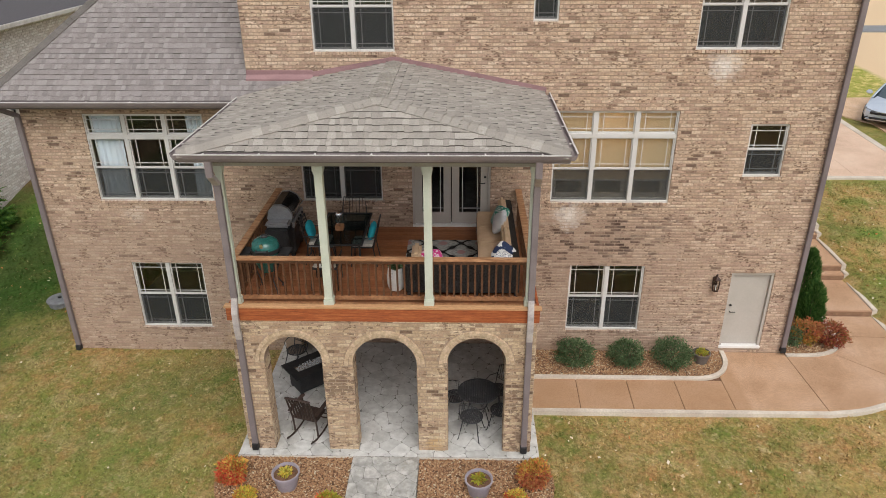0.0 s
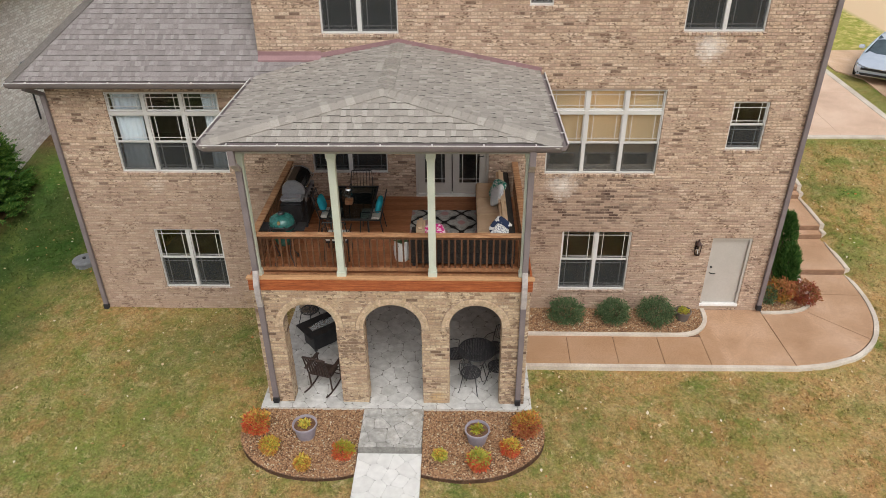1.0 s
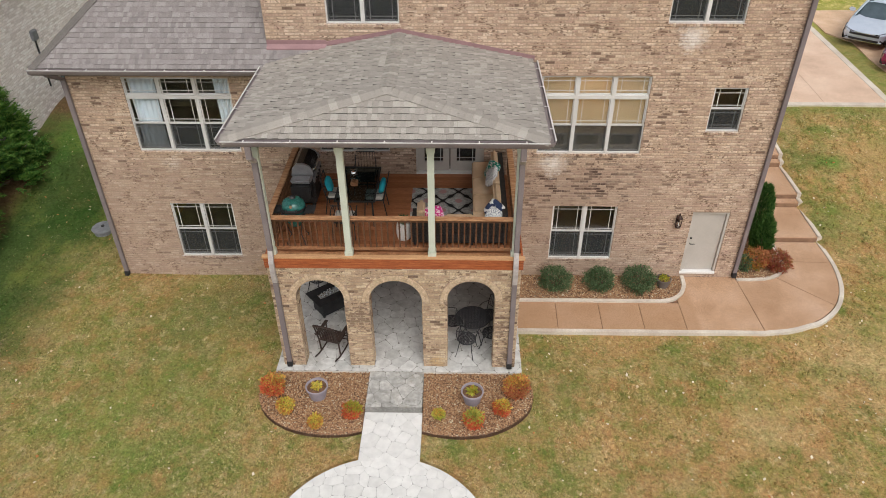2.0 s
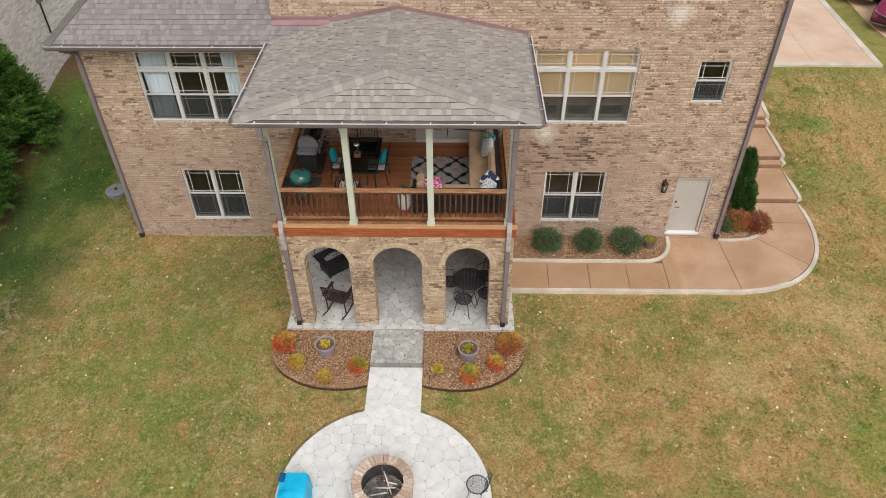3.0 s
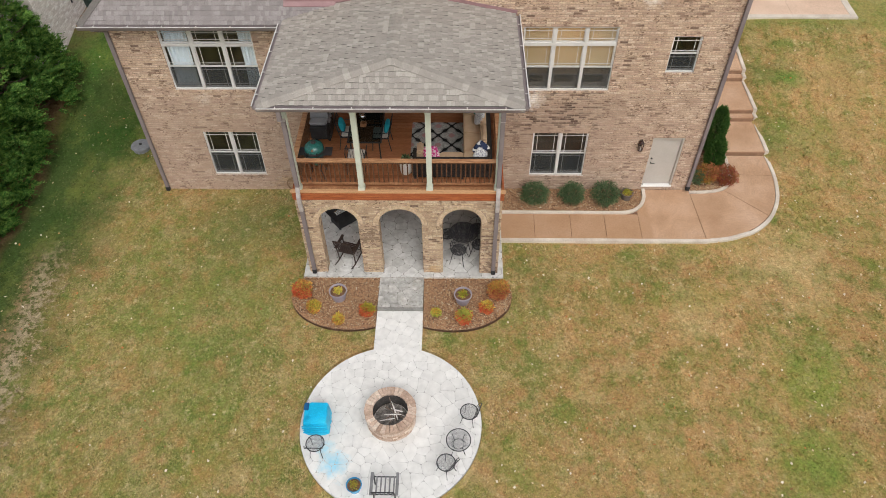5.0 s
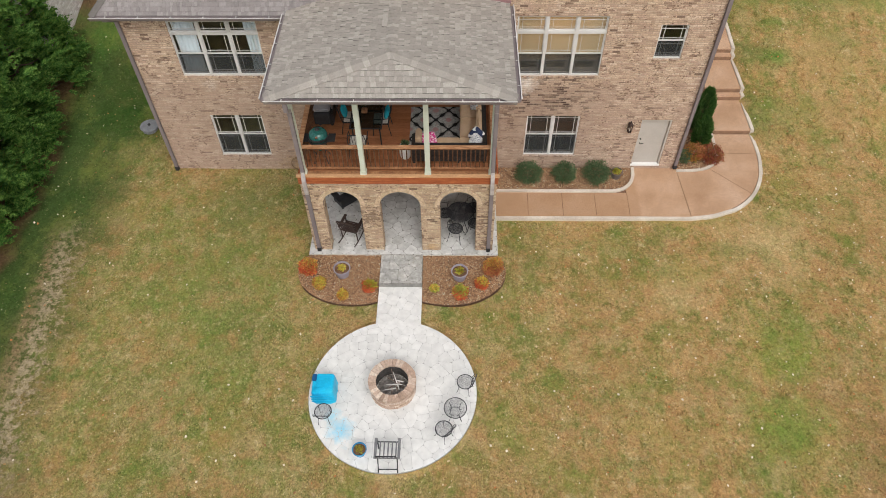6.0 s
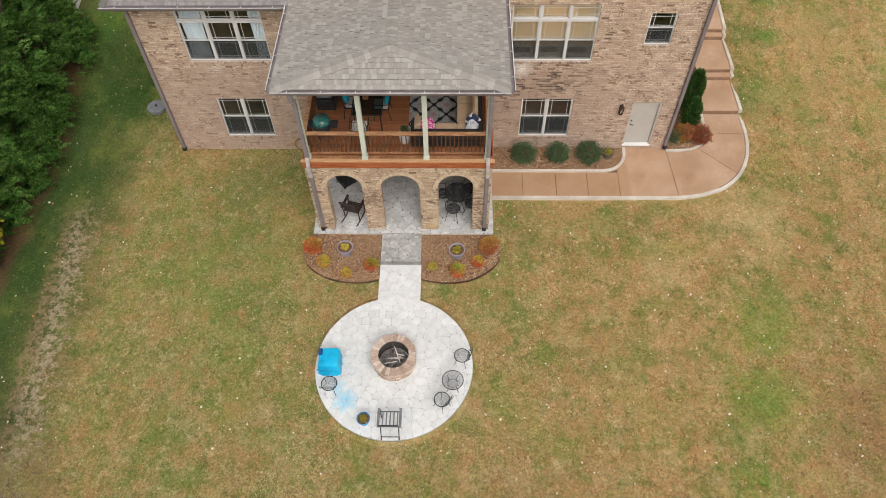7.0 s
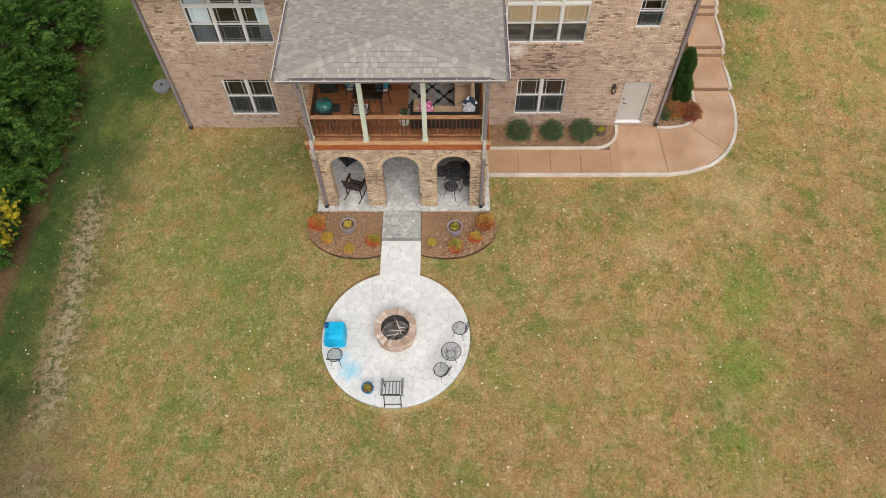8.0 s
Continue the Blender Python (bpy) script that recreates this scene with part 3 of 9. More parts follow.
def box(bm, x0, x1, y0, y1, z0, z1, bevel=0.0, m=None):
    r = bmesh.ops.create_cube(bm, size=1.0)
    vs = r["verts"]
    for v in vs:
        v.co = Vector(((x0 + x1) / 2 + v.co.x * (x1 - x0), (y0 + y1) / 2 + v.co.y * (y1 - y0), (z0 + z1) / 2 + v.co.z * (z1 - z0)))
    if bevel:
        es = list({e for v in vs for e in v.link_edges})
        b = bmesh.ops.bevel(bm, geom=es, offset=bevel, segments=2, affect="EDGES")
        vs = list({v for f in b["faces"] for v in f.verts} | {v for v in vs if v.is_valid})
    if m is not None:
        bmesh.ops.transform(bm, matrix=m, verts=vs)
    return bm


def boxed(*a, **k):
    return box(bmesh.new(), *a, **k)


def tube(bm, pts, r, n=8, closed=False):
    """A round bar along points; r one radius or one for each point."""
    pts = [Vector(p) for p in pts]
    rs = r if isinstance(r, (list, tuple)) else [r] * len(pts)
    rings = []
    up = Vector((0, 0, 1))
    for k, p in enumerate(pts):
        if closed:
            d = pts[(k + 1) % len(pts)] - pts[k - 1]
        else:
            d = pts[min(k + 1, len(pts) - 1)] - pts[max(k - 1, 0)]
        d.normalize()
        a = d.cross(up if abs(d.z) < 0.95 else Vector((1, 0, 0))).normalized()
        b = a.cross(d).normalized()
        rings.append([bm.verts.new(p + (a * math.cos(2 * math.pi * i / n) + b * math.sin(2 * math.pi * i / n)) * rs[k]) for i in range(n)])
    for k in range(len(rings) - (0 if closed else 1)):
        q, s = rings[k], rings[(k + 1) % len(rings)]
        for i in range(n):
            bm.faces.new((q[i], q[(i + 1) % n], s[(i + 1) % n], s[i]))
    if not closed:
        bm.faces.new(rings[0])
        bm.faces.new(rings[-1])
    return bm


def tubed(*a, **k):
    return tube(bmesh.new(), *a, **k)


def lathe(bm, profile, n=24, cx=0.0, cy=0.0, sx=1.0, sy=1.0, capped=True):
    """Turns a profile of (radius, height) round the upright axis."""
    rings = []
    for r, z in profile:
        rings.append([bm.verts.new((cx + r * sx * math.cos(2 * math.pi * i / n), cy + r * sy * math.sin(2 * math.pi * i / n), z)) for i in range(n)])
    for q, s in zip(rings, rings[1:]):
        for i in range(n):
            bm.faces.new((q[i], q[(i + 1) % n], s[(i + 1) % n], s[i]))
    if capped:
        bm.faces.new(rings[0])
        bm.faces.new(rings[-1])
    else:
        bmesh.ops.remove_doubles(bm, verts=bm.verts, dist=0.0002)
    return bm


def lathed(*a, **k):
    return lathe(bmesh.new(), *a, **k)


def slab(bm, outline, z0, z1):
    """An upright prism over a flat outline."""
    lo = [bm.verts.new((x, y, z0)) for x, y in outline]
    hi = [bm.verts.new((x, y, z1)) for x, y in outline]
    bm.faces.new(lo)
    bm.faces.new(hi)
    k = len(outline)
    for i in range(k):
        bm.faces.new((lo[i], lo[(i + 1) % k], hi[(i + 1) % k], hi[i]))
    return bm


def ribbon(bm, line, width, z0, z1):
    """A kerb along a flat line, width to its left; z0 and z1 numbers or functions of the point."""
    pts = [Vector((x, y)) for x, y in line]
    rows = []
    for k, p in enumerate(pts):
        d = (pts[min(k + 1, len(pts) - 1)] - pts[max(k - 1, 0)]).normalized()
        q = p + Vector((-d.y, d.x)) * width
        a = z0(p.x, p.y) if callable(z0) else z0
        b = z1(p.x, p.y) if callable(z1) else z1
        rows.append([bm.verts.new((p.x, p.y, a)), bm.verts.new((p.x, p.y, b)), bm.verts.new((q.x, q.y, b)), bm.verts.new((q.x, q.y, a))])
    for q, s in zip(rows, rows[1:]):
        for i in range(4):
            bm.faces.new((q[i], q[(i + 1) % 4], s[(i + 1) % 4], s[i]))
    bm.faces.new(rows[0])
    bm.faces.new(rows[-1])
    return bm


def smooth_line(pts, steps=6):
    """A curve through flat points."""
    p = [Vector((*q, 0)) for q in pts]
    out = []
    for k in range(len(p) - 1):
        a, b, c, d = p[max(k - 1, 0)], p[k], p[k + 1], p[min(k + 2, len(p) - 1)]
        for s in range(steps):
            t = s / steps
            v = 0.5 * (2 * b + (c - a) * t + (2 * a - 5 * b + 4 * c - d) * t * t + (3 * b - a - 3 * c + d) * t ** 3)
            out.append((v.x, v.y))
    out.append(tuple(p[-1])[:2])
    return out


# ---- the ground ----
def ground_z(x, y):
    """The lawn: level behind the house, rising along both its sides towards the street."""
    rise = max(0.0, y - 0.4) * 0.185
    rise = rise if y < 8.3 else 1.4615 + (y - 8.3) * 0.035
    if -9.0 < x < 8.2:
        k = 0.0 if 0.3 < y < 9 else 1.0
        rise *= k if y < 9 else 1.0
    z = 0.015 + rise
    if 8.2 <= x < 10.8 and -0.2 < y < 8.3:
        z = -0.12
    elif 10.8 <= x < 12.2 and y > 0.4:
        z -= 0.07 * (12.2 - x) / 1.4
    z += 0.03 * noise.noise(Vector((x * 0.35, y * 0.35, 0.0))) if abs(x) < 60 and abs(y) < 60 else 0.0
    if x < -10 and y < 0:
        z -= 0.02 * min(6, -10 - x)
    return z


gx = [-900, -400, -180, -90, -60, -45, -36, -30, -26] + [-24 + 0.5 * i for i in range(97)] + [26, 30, 36, 45, 60, 90, 180, 400, 900]
gy = [-900, -400, -180, -90, -60, -45, -36, -30] + [-26 + 0.5 * i for i in range(93)] + [23, 27, 32, 38, 45, 60, 90, 180, 400, 900]
g_verts = [(x, y, ground_z(x, y)) for y in gy for x in gx]
g_faces = [(j * len(gx) + i, j * len(gx) + i + 1, (j + 1) * len(gx) + i + 1, (j + 1) * len(gx) + i) for j in range(len(gy) - 1) for i in range(len(gx) - 1)]
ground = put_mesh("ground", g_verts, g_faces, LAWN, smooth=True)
tagged(ground, "patchy green and straw-coloured autumn lawn", "lawn", kind="structure")

rd = bmesh.new()
slab(rd, [(-60, 35), (120, 33), (120, 43), (-60, 45)], 2.3, 2.46)
road = part("road", rd, ROAD, None)
tagged(road, "grey asphalt street beyond the straw-coloured verge", "street", kind="structure")


# ---- walls with openings ----
def wall_cells(bm, u0, u1, v0, v1, holes, w0, w1, put):
    """A wall as a solid with rectangular openings; put(u, v, w) gives the place."""
    us = sorted({u0, u1, *[h[0] for h in holes], *[h[1] for h in holes]})
    vs = sorted({v0, v1, *[h[2] for h in holes], *[h[3] for h in holes]})
    us = [u for u in us if u0 <= u <= u1]
    vs = [v for v in vs if v0 <= v <= v1]

    def solid(i, j):
        if not (0 <= i < len(us) - 1 and 0 <= j < len(vs) - 1):
            return False
        a, b = (us[i] + us[i + 1]) / 2, (vs[j] + vs[j + 1]) / 2
        return not any(h[0] < a < h[1] and h[2] < b < h[3] for h in holes)

    def face(*p):
        bm.faces.new([bm.verts.new(put(*q)) for q in p])
    for i in range(len(us) - 1):
        for j in range(len(vs) - 1):
            if not solid(i, j):
                continue
            a, b, c, d = us[i], us[i + 1], vs[j], vs[j + 1]
            face((a, c, w0), (b, c, w0), (b, d, w0), (a, d, w0))
            face((a, c, w1), (a, d, w1), (b, d, w1), (b, c, w1))
            if not solid(i - 1, j):
                face((a, c, w0), (a, d, w0), (a, d, w1), (a, c, w1))
            if not solid(i + 1, j):
                face((b, c, w0), (b, c, w1), (b, d, w1), (b, d, w0))
            if not solid(i, j - 1):
                face((a, c, w0), (a, c, w1), (b, c, w1), (b, c, w0))
            if not solid(i, j + 1):
                face((a, d, w0), (b, d, w0), (b, d, w1), (a, d, w1))
    bmesh.ops.remove_doubles(bm, verts=bm.verts, dist=0.0005)
    return bm


COURSE, LONG, JOINT = 0.0722, 0.225, 0.015


def brick_rects(u0, u1, v0, v1, blocked, seed=1, course=COURSE, long=LONG):
    """The bricks of a running bond as (u0, u1, v0, v1); blocked(v) gives the stretches of u left open at a height."""
    rng = random.Random(seed)
    out = []
    row = 0
    v = v0
    while v < v1 - 0.03:
        top = min(v + course - JOINT, v1)
        mid = (v + top) / 2
        gaps = sorted(blocked(mid))
        shift = (row % 2) * long / 2 + rng.uniform(-0.02, 0.02)
        u = u0 - shift
        while u < u1:
            parts = [(max(u, u0), min(u + long - JOINT * 0.6, u1))]
            for g0, g1 in gaps:
                nxt = []
                for a, b in parts:
                    if b <= g0 or a >= g1:
                        nxt.append((a, b))
                    else:
                        if a < g0:
                            nxt.append((a, g0))
                        if b > g1:
                            nxt.append((g1, b))
                parts = nxt
            out += [(a, b, v, top) for a, b in parts if b - a > 0.035]
            u += long
        v += course
        row += 1
    return out


def brick_boxes(rects, put, seed=3, proud=0.010):
    """Quads (n, 4, 3) of bricks standing proud of a wall, each one island of five faces."""
    rng = random.Random(seed)
    verts, faces = [], []
    for a, b, c, d in rects:
        w = proud + rng.uniform(-0.004, 0.005)
        e = 0.004
        j = [rng.uniform(-0.004, 0.004) for _ in range(4)]
        base = len(verts)
        verts += [put(a, c, -0.004), put(b, c, -0.004), put(b, d, -0.004), put(a, d, -0.004),
                  put(a + e, c + e + j[0], w), put(b - e, c + e + j[1], w), put(b - e, d - e + j[2], w), put(a + e, d - e + j[3], w)]
        faces += [(base + 4, base + 5, base + 6, base + 7), (base, base + 1, base + 5, base + 4), (base + 1, base + 2, base + 6, base + 5),
                  (base + 2, base + 3, base + 7, base + 6), (base + 3, base, base + 4, base + 7)]
    return verts, faces


# openings of the back wall: left, right, bottom, top
LW, LLW, PW, FD = (-7.94, -5.36, 3.97, 5.92), (-7.56, -5.89, 0.68, 2.41), (-3.36, -1.60, 3.98, 5.55), (-0.95, 0.76, 3.38, 5.50)
RW, SW, RLW, DOOR = (2.07, 4.64, 3.97, 5.99), (6.14, 6.94, 4.58, 5.72), (2.62, 4.33, 0.70, 2.43), (6.325, 7.30, 0.24, 2.24)
UW1, US, UW2 = (-2.88, -1.23, 7.21, 8.90), (1.52, 2.02, 7.79, 8.90), (4.77, 6.46, 7.24, 8.90)
HOLES = [LW, LLW, PW, FD, RW, SW, RLW, DOOR, UW1, US, UW2]
LEFT, RIGHT, MID, LOW, EAVE, HIGH = -9.25, 7.86, -4.30, -0.12, 6.22, 9.30


def back_put(u, v, w):
    return (u, -w, v)


wl = bmesh.new()
wall_cells(wl, LEFT, RIGHT, LOW, EAVE, HOLES, 0.0, -0.24, back_put)
wall_back_low = part("wall_back", wl, MORTAR, None)
tagged(wall_back_low, "tan tumbled-brick back wall of the house with pale mortar", "wall", kind="structure")
wu = bmesh.new()
wall_cells(wu, MID, RIGHT, EAVE, HIGH, HOLES, 0.0, -0.24, back_put)
wall_back_high = part("wall_back_upper", wu, MORTAR, None)
tagged(wall_back_high, "tan tumbled-brick upper storey wall of the house", "wall", kind="structure")

# the sides, the far wall, floors and caps that close the house
DEEP = 9.0
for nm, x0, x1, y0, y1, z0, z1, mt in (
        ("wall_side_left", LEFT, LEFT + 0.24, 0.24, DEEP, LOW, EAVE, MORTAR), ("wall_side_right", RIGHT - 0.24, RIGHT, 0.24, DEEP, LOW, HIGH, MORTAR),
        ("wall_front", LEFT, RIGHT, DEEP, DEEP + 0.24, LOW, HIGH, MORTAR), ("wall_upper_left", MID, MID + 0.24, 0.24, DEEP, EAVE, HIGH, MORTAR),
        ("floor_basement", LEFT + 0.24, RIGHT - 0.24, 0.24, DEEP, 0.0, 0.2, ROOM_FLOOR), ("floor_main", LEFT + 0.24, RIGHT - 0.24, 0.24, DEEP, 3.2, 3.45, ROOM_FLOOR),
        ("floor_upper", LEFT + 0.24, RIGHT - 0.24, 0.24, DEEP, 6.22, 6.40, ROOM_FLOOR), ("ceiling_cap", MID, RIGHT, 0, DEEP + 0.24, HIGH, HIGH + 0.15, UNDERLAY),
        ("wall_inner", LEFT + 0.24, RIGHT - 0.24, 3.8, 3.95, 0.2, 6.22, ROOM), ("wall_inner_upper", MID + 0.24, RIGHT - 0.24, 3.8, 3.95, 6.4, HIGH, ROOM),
        # the end partition is added unseen to keep lamp light from the small window
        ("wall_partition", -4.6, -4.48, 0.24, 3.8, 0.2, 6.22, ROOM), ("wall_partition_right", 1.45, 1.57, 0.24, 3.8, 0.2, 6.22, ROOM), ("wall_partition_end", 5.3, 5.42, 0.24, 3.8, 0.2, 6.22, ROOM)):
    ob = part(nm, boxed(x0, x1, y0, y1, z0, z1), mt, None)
    tagged(ob, {"wall": "plain added wall that closes or parts the house", "floor": "plain floor inside the house", "ceiling": "plain cap over the upper storey"}[nm.split("_")[0]], nm.split("_")[0], kind="structure")

# ---- windows ----
FR, BAR = 0.028, 0.015


def sash(win, x0, x1, z0, z1, y, grid, screen=False):
    """One framed light with its pane, prairie glazing bars and, in front, an insect screen."""
    s = bmesh.new()
    r = 0.024
    box(s, x0, x1, y - 0.02, y + 0.02, z0, z0 + 0.04)
    box(s, x0, x1, y - 0.02, y + 0.02, z1 - r, z1)
    box(s, x0, x0 + r, y - 0.02, y + 0.02, z0 + 0.04, z1 - r)
    box(s, x1 - r, x1, y - 0.02, y + 0.02, z0 + 0.04, z1 - r)
    sash_ob = part("sash", s, WHITE_VINYL, win)
    pane = part("pane", boxed(x0 + r, x1 - r, y - 0.003, y + 0.003, z0 + r, z1 - r), GLASS, sash_ob, "clear window glass")
    pane.visible_shadow = False
    if grid:
        m = bmesh.new()
        dx = min(0.13, (x1 - x0) * 0.17)
        for xa in (x0 + dx, x1 - dx):
            box(m, xa - BAR / 2, xa + BAR / 2, y - 0.012, y - 0.004, z0 + r, z1 - r)
        for za in grid(z0, z1):
            box(m, x0 + r, x1 - r, y - 0.013, y - 0.005, za - BAR / 2, za + BAR / 2)
        part("glazing_bars", m, WHITE_VINYL, sash_ob)
    if screen:
        sc = part("insect_screen", boxed(x0 + 0.004, x1 - 0.004, y - 0.032, y - 0.030, z0 + 0.004, z1 - 0.012), SCREEN, sash_ob, "grey mesh screen")
        sc.visible_shadow = False
    return sash_ob


def window(number, hole, columns, rows, label, y=0.075):
    """A vinyl window in its opening. rows from the bottom: (height share, kind)."""
    x0, x1, z0, z1 = hole
    win = thing("window_%d" % number, (x0 + x1) / 2, 0, z0, label, "window", kind="structure")
    ox, oz = (x0 + x1) / 2, z0
    x0, x1, z1 = x0 - ox, x1 - ox, z1 - oz
    z0 = 0.0
    f = bmesh.new()
    box(f, x0, x1, y - 0.05, y + 0.06, z0, z0 + FR)
    box(f, x0, x1, y - 0.05, y + 0.06, z1 - FR, z1)
    box(f, x0, x0 + FR, y - 0.05, y + 0.06, z0 + FR, z1 - FR)
    box(f, x1 - FR, x1, y - 0.05, y + 0.06, z0 + FR, z1 - FR)
    part("window_frame", f, WHITE_VINYL, win)
    mull = 0.085
    w = (x1 - x0 - 2 * FR - mull * (columns - 1)) / columns
    for c in range(columns):
        a = x0 + FR + c * (w + mull)
        if c:
            part("mullion", boxed(a - mull, a, y - 0.055, y + 0.06, z0 + FR, z1 - FR), WHITE_VINYL, win)
        total = sum(q[0] for q in rows)
        z = z0 + FR
        for k, (share, sort) in enumerate(rows):
            h = (z1 - z0 - 2 * FR) * share / total
            if sort == "low":
                sash(win, a, a + w, z, z + h, y + 0.025, (lambda p, q: (p + 0.11, q - 0.11)) if hole is not RW else None, True)
            elif sort == "up":
                sash(win, a, a + w, z, z + h, y, lambda p, q: (p + 0.12,) if len(rows) == 3 else (p + 0.10, q - 0.13))
            else:
                part("transom_bar", boxed(a, a + w, y - 0.055, y + 0.06, z, z + 0.085), WHITE_VINYL, win)
                sash(win, a, a + w, z + 0.085, z + h, y, lambda p, q: (p + 0.11, q - 0.11) if len(rows) == 3 else (p + 0.1,))
            z += h
    part("sill", boxed(x0 - 0.04, x1 + 0.04, -0.006, 0.04, -0.014, -0.003), WHITE_VINYL, win)
    return win


DH = [(0.5, "low"), (0.5, "up")]
window(1, LW, 3, [(0.37, "low"), (0.355, "up"), (0.275, "top")], "white triple window with blue curtains behind")
window(2, LLW, 2, DH, "white twin sash window with screens, dark inside")
window(3, PW, 2, DH, "white twin window opening onto the deck")
window(4, RW, 3, [(0.36, "low"), (0.36, "up"), (0.28, "top")], "white triple window with tan shades mostly lowered")
window(5, SW, 1, DH, "small white sash window in brick")
window(6, RLW, 2, DH, "white twin sash window with screens above shrubs")
window(7, UW1, 2, DH, "white twin sash window of the upper storey")
window(8, US, 1, DH, "narrow white sash window of the upper storey")
window(9, UW2, 2, DH, "white twin sash window of the upper storey")


for k in range(3):
    a = RW[0] + 0.03 + k * 0.86
    inner = bmesh.new()
    for p, q, r, t_ in ((0.0, 0.80, 0.0, 0.12), (0.0, 0.80, 0.44, 0.60), (0.0, 0.10, 0.12, 0.44), (0.66, 0.80, 0.12, 0.44)):
        box(inner, p, q, 0.0, 0.03, r, t_)
    ob = part("inner_frame", inner, INNER_TRIM, None)
    ob.location = (a, 0.20, RW[2] + 0.02)
    tagged(ob, "taupe inner frame standing behind the lower window light", "inner frame", "inner frames of the triple window", kind="structure")


def curtain(x0, x1, z0, z1, y, waves, label):
    n = waves * 8
    vs, fs = [], []
    for i in range(n + 1):
        x = x0 + (x1 - x0) * i / n
        d = 0.02 * math.sin(i / 8 * 2 * math.pi) + 0.006 * math.sin(i * 0.9)
        for z in (z0, (z0 + z1) / 2, z1):
            vs.append((x + 0.02 * math.sin(z * 3 + i), y + d * (1.25 if z == z0 else 0.9), z))
    for i in range(n):
        for k in range(2):
            a = i * 3 + k
            fs.append((a, a + 3, a + 4, a + 1))
    ob = put_mesh("curtain", vs, fs, CURTAIN, smooth=True)
    so = ob.modifiers.new("cloth", "SOLIDIFY")
    so.thickness = 0.004
    return tagged(ob, label, "curtain", "curtains of the triple window")


curtain(-7.86, -7.22, 3.50, 5.98, 0.155, 5, "pale blue curtain hanging to the floor behind glass")
curtain(-5.78, -5.38, 3.50, 5.98, 0.155, 4, "pale blue curtain drawn to the side behind glass")
for k in range(3):
    a = RW[0] + 0.03 + k * 0.86
    sh = thing("roller_shade", a + 0.41, 0.125, 4.46, "tan roller shade pulled most of the way down", "shade", "shades of the triple window")
    part("cloth", boxed(-0.40, 0.40, -0.004, 0.004, 0, 1.50), SHADE, sh)
    part("bottom_bar", boxed(-0.41, 0.41, -0.012, 0.012, -0.03, 0.0), WHITE_VINYL, sh, "white bottom bar")
    part("roller", tubed([(-0.41, 0.012, 1.51), (0.41, 0.012, 1.51)], 0.022), WHITE_VINYL, sh)

# ---- basement door ----
door = thing("door_1", (DOOR[0] + DOOR[1]) / 2, 0, DOOR[2], "closed greige steel door in a greige frame", "door", kind="structure")
dw, dh = (DOOR[1] - DOOR[0]) / 2, DOOR[3] - DOOR[2]
f = bmesh.new()
box(f, -dw, -dw + 0.06, 0.02, 0.16, 0.04, dh)
box(f, dw - 0.06, dw, 0.02, 0.16, 0.04, dh)
box(f, -dw + 0.06, dw - 0.06, 0.02, 0.16, dh - 0.06, dh)
part("door_frame", f, DOOR_PAINT, door)
part("leaf", boxed(-dw + 0.062, dw - 0.062, 0.085, 0.13, 0.05, dh - 0.062, 0.004), DOOR_PAINT, door)
part("threshold", boxed(-dw, dw, -0.03, 0.16, -0.02, 0.045, 0.006), WHITE_PAINT, door, "white metal threshold")

part("door_handle", tubed([(-dw + 0.13, 0.085, 0.95), (-dw + 0.13, 0.03, 0.95), (-dw + 0.25, 0.03, 0.95)], 0.012), BLACK_METAL, door, "dark lever handle")
part("deadbolt", tubed([(-dw + 0.13, 0.087, 1.12), (-dw + 0.13, 0.06, 1.12)], 0.028, 12), BLACK_METAL, door)

